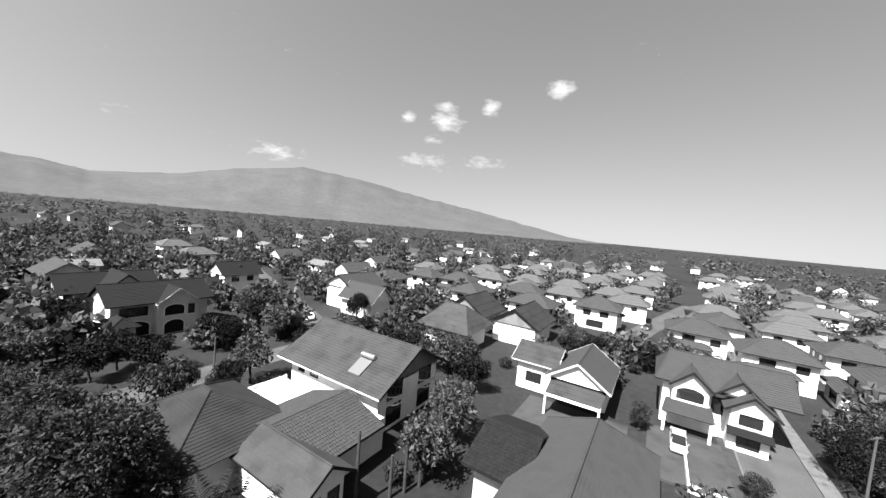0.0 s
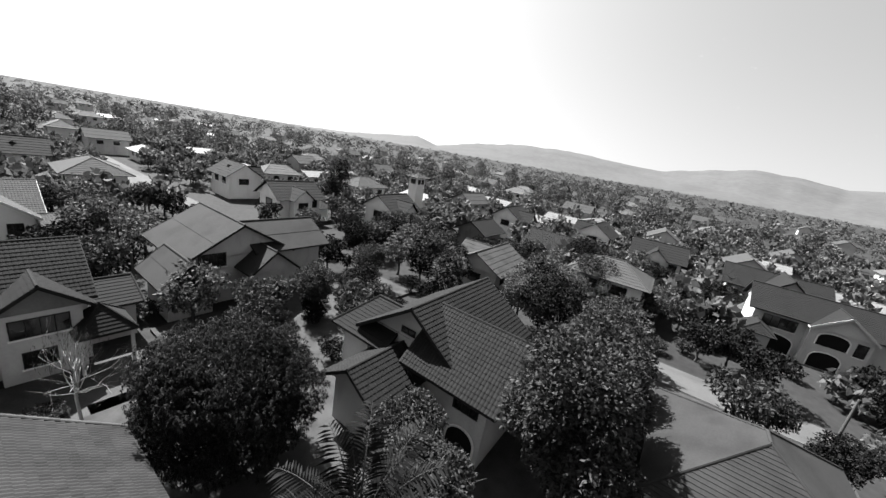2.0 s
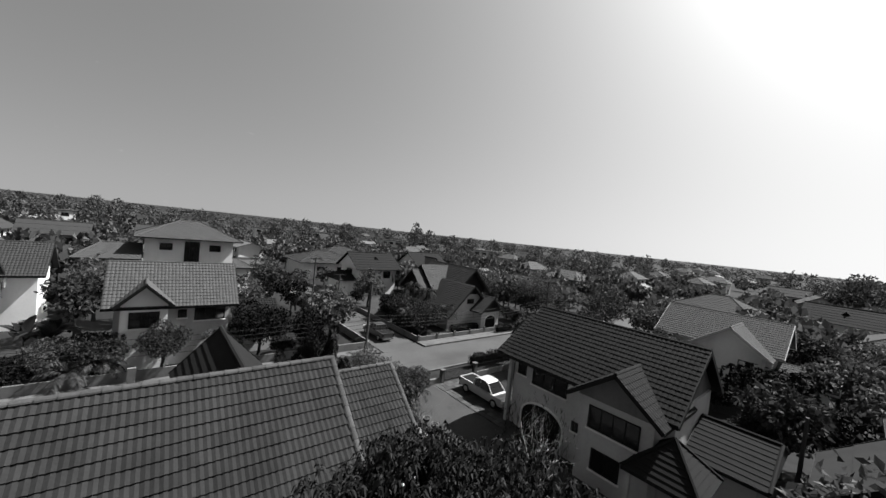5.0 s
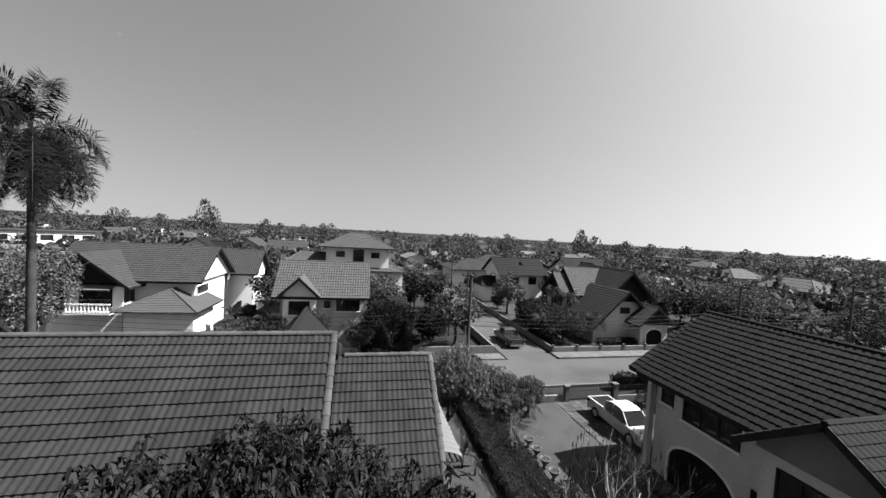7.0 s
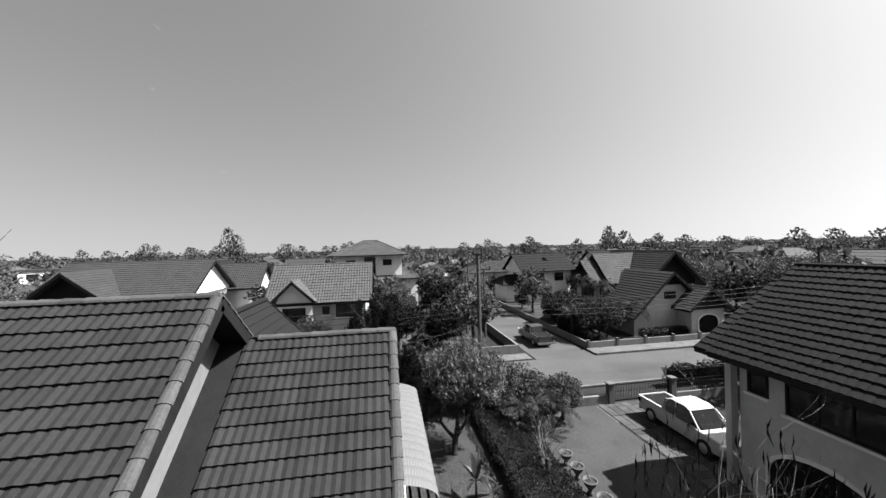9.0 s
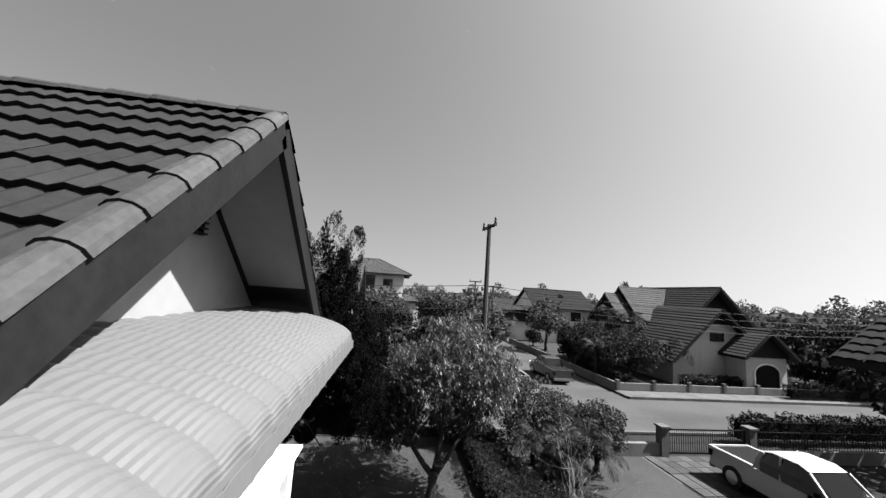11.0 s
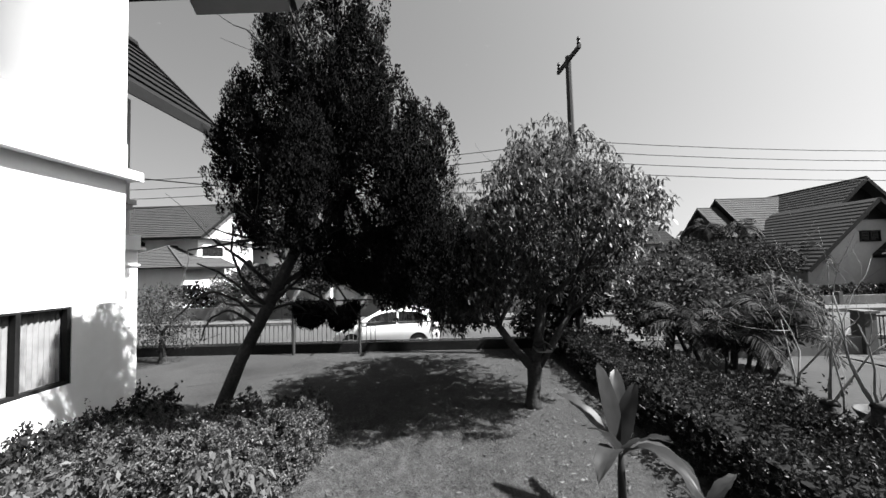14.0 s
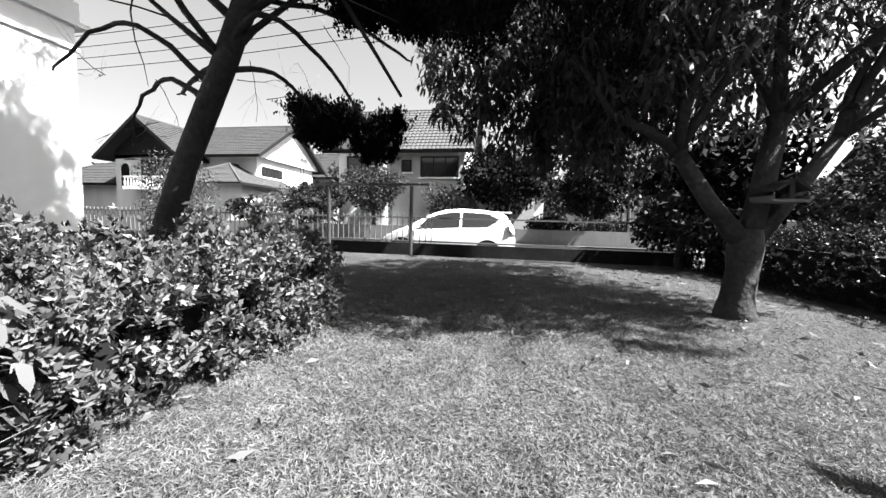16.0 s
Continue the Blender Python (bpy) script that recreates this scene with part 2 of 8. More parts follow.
# ---- mesh helpers ----
class Build:
    """Vertices and faces gathered in world places."""

    def __init__(self):
        self.v, self.f = [], []

    def add(self, verts, faces):
        k = len(self.v)
        self.v += [tuple(p) for p in verts]
        self.f += [tuple(i + k for i in face) for face in faces]
        return self

    def box(self, x0, x1, y0, y1, z0, z1):
        p = [(x, y, z) for x in (x0, x1) for y in (y0, y1) for z in (z0, z1)]
        return self.add(p, [(0, 1, 3, 2), (4, 6, 7, 5), (0, 4, 5, 1), (2, 3, 7, 6), (0, 2, 6, 4), (1, 5, 7, 3)])

    def beam(self, a, b, w, h):
        """A square bar from a to b, w wide and h deep."""
        a, b = Vector(a), Vector(b)
        d = (b - a).normalized()
        s = d.cross(Vector((0, 0, 1)))
        s = s.normalized() if s.length > 1e-4 else Vector((1, 0, 0))
        u = s.cross(d).normalized()
        p = [e + s * i * w / 2 + u * j * h / 2 for e in (a, b) for i, j in ((-1, -1), (1, -1), (1, 1), (-1, 1))]
        return self.add(p, [(0, 3, 2, 1), (4, 5, 6, 7), (0, 1, 5, 4), (1, 2, 6, 5), (2, 3, 7, 6), (3, 0, 4, 7)])

    def tube(self, pts, radii, n=8, cap=True):
        pts = [Vector(p) for p in pts]
        k = len(self.v)
        for i, p in enumerate(pts):
            d = (pts[min(i + 1, len(pts) - 1)] - pts[max(i - 1, 0)]).normalized()
            s = d.cross(Vector((0.31, 0.95, 0.05))).normalized()
            u = d.cross(s)
            for j in range(n):
                a = 2 * math.pi * j / n
                self.v.append(tuple(p + (s * math.cos(a) + u * math.sin(a)) * radii[i]))
        for i in range(len(pts) - 1):
            for j in range(n):
                a, b = k + i * n + j, k + i * n + (j + 1) % n
                self.f.append((a, b, b + n, a + n))
        if cap:
            self.f.append(tuple(k + j for j in reversed(range(n))))
            self.f.append(tuple(k + (len(pts) - 1) * n + j for j in range(n)))
        return self

    def lathe(self, cx, cy, profile, n=12):
        """profile: (radius, z) from bottom to top."""
        k = len(self.v)
        for r, z in profile:
            for j in range(n):
                a = 2 * math.pi * j / n
                self.v.append((cx + r * math.cos(a), cy + r * math.sin(a), z))
        for i in range(len(profile) - 1):
            for j in range(n):
                a, b = k + i * n + j, k + i * n + (j + 1) % n
                self.f.append((a, b, b + n, a + n))
        self.f.append(tuple(k + j for j in reversed(range(n))))
        self.f.append(tuple(k + (len(profile) - 1) * n + j for j in range(n)))
        return self

    def slope(self, a, b, c, d, course=0.36, step=0.035, thick=0.09):
        """A roof plane in lapped courses: a, b along the eave, c, d along the ridge above b and a."""
        a, b, c, d = (Vector(p) for p in (a, b, c, d))
        nrm = (b - a).cross(d - a).normalized()
        if nrm.z < 0:
            nrm = -nrm
        rows = max(2, round(max((d - a).length, (c - b).length) / course))
        up, dn = nrm * step, nrm * -thick
        v, f = [], []
        for i in range(rows):
            t = i / rows
            l0, r0 = a.lerp(d, t), b.lerp(c, t)
            v += [l0, r0, l0 + up, r0 + up]
        v += [d, c]
        for i in range(rows):
            k = 4 * i
            f += [(k, k + 1, k + 3, k + 2), (k + 2, k + 3, k + 5, k + 4)]
        k = len(v)
        v += [a + dn, b + dn, c + dn, d + dn]
        f += [(k + 3, k + 2, k + 1, k), (0, k, k + 1, 1), (k - 1, k + 2, k + 3, k - 2), (1, k + 1, k + 2, k - 1), (k - 2, k + 3, k, 0)]
        return self.add(v, f)

    def mesh(self, name, mat, origin=(0, 0, 0), smooth=False):
        me = bpy.data.meshes.new(name)
        v = np.array(self.v, float) - np.array(origin, float)
        _, first, same = np.unique(np.round(v, 4), axis=0, return_index=True, return_inverse=True)
        same = same.ravel()
        faces = []
        for face in self.f:
            q = []
            for i in face:
                k = int(same[i])
                if k not in q:
                    q.append(k)
            if len(q) > 2:
                faces.append(q)
        me.from_pydata(v[first].tolist(), [], faces)
        me.materials.append(mat)
        if smooth:
            me.shade_smooth()
        me.update()
        return me


def thing(name, x, y, z, label, category, group="", kind=""):
    ob = new(name)
    ob.empty_display_size = 0.2
    ob.location = (x, y, z)
    return tagged(ob, label, category, group, kind)


def base_of(ob):
    p = Vector((0, 0, 0))
    while ob:
        p += ob.location
        ob = ob.parent
    return p


def part(name, build, mat, parent, label="", smooth=False):
    ob = new(name, build.mesh(name, mat, base_of(parent), smooth))
    ob.parent = parent
    return tagged(ob, label)


def solid(name, build, mat, label, category="", kind="", group="", smooth=False):
    return tagged(new(name, build.mesh(name, mat, smooth=smooth)), label, category, group, kind)


def from_arrays(name, v, f, mat, origin=(0, 0, 0)):
    me = bpy.data.meshes.new(name)
    v = np.asarray(v, np.float32) - np.array(origin, np.float32)
    f = np.asarray(f, np.int32)
    me.vertices.add(len(v))
    me.vertices.foreach_set("co", v.ravel())
    k = f.shape[1]
    me.loops.add(f.size)
    me.loops.foreach_set("vertex_index", f.ravel())
    me.polygons.add(len(f))
    me.polygons.foreach_set("loop_start", np.arange(0, f.size, k, dtype=np.int32))
    me.polygons.foreach_set("loop_total", np.full(len(f), k, np.int32))
    me.materials.append(mat)
    me.update(calc_edges=True)
    return me


def leaf_quads(rng, centres, outward, length, width, droop=0.3, spread=0.9):
    """Pointed leaves as bent diamonds: one island of two faces each."""
    n = len(centres)
    d = outward + rng.normal(0, spread, (n, 3))
    d[:, 2] -= droop
    d /= np.linalg.norm(d, axis=1, keepdims=True) + 1e-9
    s = np.cross(d, rng.normal(0, 1, (n, 3)))
    s /= np.linalg.norm(s, axis=1, keepdims=True) + 1e-9
    u = np.cross(s, d)
    L = length * rng.uniform(0.7, 1.3, (n, 1))
    W = width * rng.uniform(0.7, 1.3, (n, 1))
    v = np.stack([centres - d * L * 0.5, centres + s * W * 0.5 + u * L * 0.08, centres + d * L * 0.5 - u * L * 0.1, centres - s * W * 0.5 + u * L * 0.08], 1)
    f = np.arange(4 * n).reshape(n, 4)
    return v.reshape(-1, 3), f


def drooping_sprays(rng, tips, per, length, width):
    """Rosettes of long leaves that hang from twig tips: one bent blade an island."""
    n = len(tips) * per
    c = np.repeat(tips, per, 0) + rng.normal(0, 0.035, (n, 3))
    a = rng.uniform(0, 2 * math.pi, n)
    e = rng.normal(0.15, 0.45, n)
    d = np.stack([np.cos(a) * np.cos(e), np.sin(a) * np.cos(e), np.sin(e)], 1)
    s = np.stack([-np.sin(a), np.cos(a), rng.normal(0, 0.35, n)], 1)
    L = length * rng.uniform(0.65, 1.25, (n, 1))
    W = width * rng.uniform(0.75, 1.25, (n, 1))
    low = d - np.array((0, 0, 1.0)) * rng.uniform(1.0, 2.6, (n, 1))
    low /= np.linalg.norm(low, axis=1, keepdims=True)
    m1 = c + d * L * 0.35
    m2 = m1 + low * L * 0.38
    v = np.stack([c, m1 + s * W * 0.46, m2 + s * W * 0.4, m2 + low * L * 0.27, m2 - s * W * 0.4, m1 - s * W * 0.46], 1)
    return v.reshape(-1, 3), np.arange(6 * n).reshape(n, 6)


def crown_points(rng, lobes, n, hollow=0.55):
    """Points in the outer part of ellipsoid lobes (x, y, z, rx, ry, rz), and the ways outward."""
    lobes = np.array(lobes, float)
    w = (lobes[:, 3] * lobes[:, 4] + lobes[:, 3] * lobes[:, 5] + lobes[:, 4] * lobes[:, 5])
    pick = rng.choice(len(lobes), n, p=w / w.sum())
    d = rng.normal(0, 1, (n, 3))
    d /= np.linalg.norm(d, axis=1, keepdims=True)
    r = rng.uniform(hollow ** 3, 1.0, (n, 1)) ** (1 / 3)
    r *= 1 + 0.13 * np.sin(d[:, :1] * 7 + pick[:, None]) * np.cos(d[:, 1:2] * 6 + 2 * pick[:, None])
    return lobes[pick, :3] + d * r * lobes[pick, 3:], d


# ---- building kit ----
def tile_field(roof, a, b, d, mat):
    """Lapped single-roll tiles over a plane: a, b along the eave, d above a."""
    a, b, d = np.array(a, float), np.array(b, float), np.array(d, float)
    wide, high = np.linalg.norm(b - a), np.linalg.norm(d - a)
    along, up = (b - a) / wide, (d - a) / high
    nrm = np.cross(along, up)
    if nrm[2] < 0:
        nrm = -nrm
    cols, rows, k = max(2, round(wide / 0.25)), max(2, round(high / 0.34)), 5
    w = wide / cols
    roll = [(-w / 2 + w * i / k, 0.03 * math.sin(math.pi * i / k)) for i in range(k + 1)]
    ln = high / rows + 0.03
    prof = np.array([(x, 0.0, z + 0.05) for x, z in roll] + [(x, ln, z + 0.012) for x, z in roll] + [(x, 0.004, 0.018) for x, z in roll])
    quad = np.array([(i, i + 1, i + k + 2, i + k + 1) for i in range(k)] + [(i + 2 * k + 2, i + 2 * k + 3, i + 1, i) for i in range(k)])
    rng = np.random.default_rng(int(abs(a).sum() * 10))
    V, F = [], []
    for r in range(rows):
        for c in range(cols):
            o = a + along * w * (c + 0.5) + up * high * r / rows + nrm * (0.028 + rng.normal(0, 0.003))
            V.append(o + prof[:, :1] * along + prof[:, 1:2] * up + prof[:, 2:] * nrm)
            F.append(quad + len(F) * len(prof))
    me = from_arrays("tiles", np.concatenate(V), np.concatenate(F), mat, base_of(roof))
    me.shade_flat()
    o = new("tiles", me)
    o.parent = roof
    tagged(o, kind="stuff")


def gable_roof(parent, axis, x0, x1, y0, y1, ze, zr, mat, board=None, low=0.0, high=0.0, course=0.36, wall=None, inset=0.55, trim=True, tiled=False):
    """A roof over an eave outline, its ridge along axis; low, high: how far a hip draws the ridge in at each end (0: a gable)."""
    board = board or M_TRIM

    def p(along, across, z):
        return (along, across, z) if axis == "x" else (across, along, z)

    a0, a1, c0, c1 = (x0, x1, y0, y1) if axis == "x" else (y0, y1, x0, x1)
    cm = (c0 + c1) / 2
    b = Build()
    b.slope(p(a0, c0, ze), p(a1, c0, ze), p(a1 - high, cm, zr), p(a0 + low, cm, zr), course)
    b.slope(p(a1, c1, ze), p(a0, c1, ze), p(a0 + low, cm, zr), p(a1 - high, cm, zr), course)
    if low:
        b.slope(p(a0, c1, ze), p(a0, c0, ze), p(a0 + low, cm, zr), p(a0 + low, cm, zr), course)
    if high:
        b.slope(p(a1, c0, ze), p(a1, c1, ze), p(a1 - high, cm, zr), p(a1 - high, cm, zr), course)
    roof = part("roof", b, mat, parent)
    if tiled and not (low or high):
        tile_field(roof, p(a0, c0, ze), p(a1, c0, ze), p(a0, cm, zr), mat)
        tile_field(roof, p(a1, c1, ze), p(a0, c1, ze), p(a1, cm, zr), mat)
    caps = Build()
    caps.tube([p(a0 + low, cm, zr + 0.02), p(a1 - high, cm, zr + 0.02)], [0.11, 0.11], 7)
    for end, draw in ((a0, low), (a1, high)):
        top = a0 + low if end == a0 else a1 - high
        if draw:
            for c in (c0, c1):
                caps.tube([p(end, c, ze + 0.03), p(top, cm, zr + 0.02)], [0.09, 0.09], 6)
    part("ridge_cap", caps, mat, roof)
    for end, draw, way in ((a0, low, -1), (a1, high, 1)):
        if draw:
            continue
        for c in (c0, c1) if trim else ():
            part("bargeboard", Build().beam(p(end + 0.02 * way, c, ze - 0.08), p(end + 0.02 * way, cm, zr - 0.08), 0.05, 0.24), board, roof)
        if wall:
            f = end - inset * way
            k = (zr - ze) / (cm - c0)
            s = inset
            tri = [p(f, c0 + s, ze), p(f, c1 - s, ze), p(f, c1 - s, ze + k * s - 0.14), p(f, cm, zr - 0.14), p(f, c0 + s, ze + k * s - 0.14)]
            g = Build().add([Vector(q) for q in tri] + [Vector(q) - Vector(p(0.14 * way, 0, 0)) for q in tri],
                            [(0, 1, 2, 3, 4), (9, 8, 7, 6, 5)] + [(i, (i + 1) % 5, (i + 1) % 5 + 5, i + 5) for i in range(5)])
            part("gable_wall", g, wall, parent)
    for c, way in ((c0, -1), (c1, 1)) if trim else ():
        part("fascia", Build().beam(p(a0, c + 0.015 * way, ze - 0.07), p(a1, c + 0.015 * way, ze - 0.07), 0.03, 0.18), board, roof)
    return roof


def walls(parent, x0, x1, y0, y1, z0, z1, mat):
    return part("wall", Build().box(x0, x1, y0, y1, z0, z1), mat, parent)


def window(parent, face, plane, u0, u1, z0, z1, frame=None, bars=1, sill=True, glass=None):
    """A window on a wall plane: face n, s, e or w says where it looks."""
    way = 1 if face in "ne" else -1

    def box(b, ua, ub, za, zb, d0, d1):
        d0, d1 = plane + d0 * way, plane + d1 * way
        if face in "ns":
            b.box(ua, ub, min(d0, d1), max(d0, d1), za, zb)
        else:
            b.box(min(d0, d1), max(d0, d1), ua, ub, za, zb)

    f, t = Build(), 0.07
    box(f, u0 - t, u0, z0 - t, z1 + t, -0.02, 0.06)
    box(f, u1, u1 + t, z0 - t, z1 + t, -0.02, 0.06)
    box(f, u0, u1, z1, z1 + t, -0.02, 0.06)
    box(f, u0, u1, z0 - t, z0, -0.02, 0.06)
    w = part("window", f, frame or M_TRIM, parent)
    for i in range(bars):
        u = u0 + (u1 - u0) * (i + 1) / (bars + 1)
        g = Build()
        box(g, u - 0.025, u + 0.025, z0, z1, -0.02, 0.045)
        part("mullion", g, frame or M_TRIM, w)
    g = Build()
    box(g, u0, u1, z0, z1, -0.01, 0.012)
    part("pane", g, glass or M_GLASS, w)
    if sill:
        s = Build()
        box(s, u0 - 0.15, u1 + 0.15, z0 - t - 0.09, z0 - t, -0.02, 0.14)
        part("sill", s, M_WHITE, w)
    return w


def arch_opening(parent, face, plane, u0, u1, z0, z1, mat=None):
    """A flat arched panel with a raised surround; its default near-black paints the recess's shade."""
    way = 1 if face in "ne" else -1
    n, r = 12, (u1 - u0) / 2
    rise = min(r, (z1 - z0) * 0.4)
    um = (u0 + u1) / 2
    pts = [(u0, z0), (u1, z0)] + [(um + r * math.cos(math.pi * i / n), z1 - rise + rise * math.sin(math.pi * i / n)) for i in range(n + 1)]

    def at(u, z, d):
        return (u, plane + d * way, z) if face in "ns" else (plane + d * way, u, z)

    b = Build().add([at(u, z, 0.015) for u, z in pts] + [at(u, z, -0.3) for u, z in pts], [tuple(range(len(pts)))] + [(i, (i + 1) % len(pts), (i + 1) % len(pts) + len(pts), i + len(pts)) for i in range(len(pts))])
    o = part("archway", b, mat or M_DARK, parent, "dark arched panel in place of an opening")
    s = Build()
    for (ua, za), (ub, zb) in zip(pts[1:-1], pts[2:]):
        s.beam(at(ua, za, 0.04), at(ub, zb, 0.04), 0.1, 0.12)
    s.beam(at(u0, z0, 0.04), at(u0, z1 - rise, 0.04), 0.1, 0.12)
    part("surround", s, M_WHITE, o)
    return o


def house(label, x, y, group="houses of the estate"):
    return thing("house", x, y, -0.3, label, "house", group)


# ---- ground, roads, kerbs ----
def ground_sheet():
    b = Build()
    n, rings = 64, (0, 30, 80, 200, 500, 1200, 2500, 4700)
    for i, r in enumerate(rings):
        for j in range(n):
            a = 2 * math.pi * j / n
            b.v.append((r * math.cos(a) - 15, r * math.sin(a) + 10, -0.32))
    for i in range(len(rings) - 1):
        for j in range(n):
            k, q = i * n + j, i * n + (j + 1) % n
            b.f.append((k, q, q + n, k + n))
    solid("ground", b, M_GROUND, "dry earth and scrub ground of the estate", "ground", "structure")


ground_sheet()


def strip(name, x0, x1, y0, y1, z, mat, label, category, step=8.0):
    """A paved sheet in bays, with a skirt down into the ground."""
    b = Build().box(x0, x1, y0, y1, -0.5, z)
    return solid(name, b, mat, label, category, "structure")


strip("road", -34.6, -28.2, -160, 190, -0.28, M_ROAD, "worn pale concrete estate road", "road")
strip("road", -120, -34.6, 27.4, 32.8, -0.276, M_ROAD, "side street of worn concrete", "road")
strip("road", 29.6, 34.6, -62, -6, -0.28, M_ROAD, "pale concrete lane behind the houses", "road")


def slant_road(x0, y0, x1, y1, wide, z, label):
    """A straight road between two places, with a skirt down into the ground."""
    solid("road", Build().beam((x0, y0, z - 0.2), (x1, y1, z - 0.2), wide, 0.4), M_ROAD, label, "road", "structure")


slant_road(33, -44, 118, -76.4, 5.2, -0.276, "pale side lane between garden walls")
slant_road(-10, -75, -31, -169, 5.6, -0.28, "pale lane between rows of white houses")
strip("road", 14, 20, 44, 150, -0.28, M_ROAD, "narrow pale lane among trees", "road")
strip("pavement", -36.2, -34.6, 33.0, 120, -0.14, M_KERB, "concrete pavement along the road", "pavement")
strip("pavement", -36.2, -34.6, -100, 27.0, -0.14, M_KERB, "concrete pavement along the road", "pavement")
strip("verge", -28.2, -26.75, -100, 24, -0.2, M_LAWN, "dusty grass verge beside the road", "verge")
strip("lawn", -26.75, -8.6, -2.0, 20.9, 0.0, M_LAWN, "dry lawn strewn with fallen leaves", "lawn")
strip("garden", -8.6, 16.0, -6.0, 22.0, -0.02, M_LAWN, "shaded garden soil under trees", "garden")
strip("yard", -25.2, -3.0, 20.9, 26.9, -0.02, M_DRIVE, "bare concrete yard with dark patches", "yard")
strip("garden", -3.0, 24.0, 22.0, 30.0, -0.04, M_LAWN, "garden soil with scattered dry leaves", "garden")
strip("garden", -62, -36.2, 33.4, 60, -0.1, M_LAWN, "planted corner garden", "garden")
strip("yard", -30, -23, 26.9, 26.95, -0.02, M_KERB, "narrow concrete edging", "kerb")
strip("lawn", 4, 29, -22, -3, -0.2, M_LAWN, "dry garden round the houses", "lawn")
strip("yard", -17.5, -5, -47, -34, -0.1, M_DRIVE, "pale concrete forecourt", "yard")
strip("yard", -27, -19.5, -50, -38.4, -0.1, M_DRIVE, "pale concrete forecourt", "yard")

# drive with paving slabs under the pickup
strip("driveway", -25.2, -16.0, 26.95, 31.4, -0.03, M_DRIVE, "paved driveway behind the gate", "driveway")
drive = thing("paving", -21, 29, 0, "square concrete paving slabs with dark joints", "paving", kind="structure")
slab = Build()
slab.box(-0.235, 0.235, -0.235, 0.235, -0.03, 0.012)
slab_mesh = slab.mesh("paving_slab", M_PAVER)
for i in range(16):
    for j in range(8):
        o = new("paving_slab", slab_mesh)
        o.parent = drive
        o.location = (-3.9 + i * 0.5, -1.75 + j * 0.5, -0.01 + 0.006 * ((i * 7 + j * 3) % 3))

# low kerb walls at the corner garden, with posts
kerbs = thing("garden_wall", -36, 33.3, -0.3, "low weathered garden wall on the corner", "wall", kind="structure")
kb = Build()
kb.beam((-36.3, 33.3, 0.05), (-36.3, 70, 0.05), 0.15, 0.7)
kb.beam((-36.3, 33.3, 0.05), (-75, 33.3, 0.05), 0.15, 0.7)
part("wall", kb, M_GREYWALL, kerbs)
for i in range(12):
    y = 33.3 + i * 3
    part("post", Build().box(-36.42, -36.18, y - 0.12, y + 0.12, -0.3, 0.62), M_KERB, kerbs)
kk = thing("garden_wall", -36.3, 20, -0.3, "pale garden wall along the road", "wall", kind="structure")
wall_b = Build()
wall_b.beam((-36.4, -40, 0.15), (-36.4, 26.4, 0.15), 0.15, 0.9)
wall_b.beam((-36.4, 26.4, 0.15), (-75, 26.4, 0.15), 0.15, 0.9)
part("wall", wall_b, M_GREYWALL, kk)
tagged(solid("kerb", Build().box(-34.62, -34.42, 33.0, 120, -0.4, -0.1), M_KERB, "raised concrete kerb of the road", "kerb", "structure"))
solid("kerb", Build().box(-28.4, -28.2, -100, 120, -0.4, -0.17), M_KERB, "raised concrete kerb of the road", "kerb", "structure")


# ---- the house beside the camera's way ----
hw = thing("house", -14, 8, 0, "white two-storey house with a clay tile roof and a balustraded balcony", "house", "houses of the estate")
RX, RY, RZ = -13.0, 11.76, 8.81            # main ridge
EX, EZ = -8.85, 5.50                        # main east eave
LX, LY, LZ = -14.25, 15.0, 7.68             # ridge of the lower wing
LE, LEZ = -10.95, 5.05                      # its east eave
Y_SOUTH = -0.6
wb = Build()
wb.box(-16.7, -9.6, 0.1, 11.2, 0, 5.45)
part("wall", wb, M_WHITE, hw)


def holed_wall(parent, axis, plane, thick, u0, u1, z0, z1, holes, mat, name="wall"):
    """A wall with openings cut through: plane is its outer face, holes (u0, u1, z0, z1)."""
    us = sorted({u0, u1, *(h[0] for h in holes), *(h[1] for h in holes)})
    zs = sorted({z0, z1, *(h[2] for h in holes), *(h[3] for h in holes)})
    b = Build()
    for ua, ub in zip(us, us[1:]):
        for za, zb in zip(zs, zs[1:]):
            um, zm = (ua + ub) / 2, (za + zb) / 2
            if any(h[0] < um < h[1] and h[2] < zm < h[3] for h in holes):
                continue
            if axis == "y":
                b.box(ua, ub, plane - thick, plane, za, zb)
            else:
                b.box(plane - thick, plane, ua, ub, za, zb)
    return part(name, b, mat, parent)


# wing under the lower roof: north face with the balcony door, ground floor window
WY = 14.12
holed_wall(hw, "y", WY, 0.18, -16.25, -11.9, 0, 5.6, [(-15.62, -12.7, 3.12, 5.0), (-15.4, -13.6, 0.9, 2.2)], M_WHITE)
part("wall", Build().box(-16.25, -16.07, 11.2, WY - 0.18, 0, 5.6), M_WHITE, hw)
part("wall", Build().box(-12.08, -11.9, 11.2, WY - 0.18, 0, 5.6), M_WHITE, hw)
# solid block, its near-black colour stands for the unlit room
part("inner_room", Build().box(-16.0, -12.15, 11.25, 12.2, 0, 5.5), M_DARK, hw, "near-black block for the unlit room behind the glass")
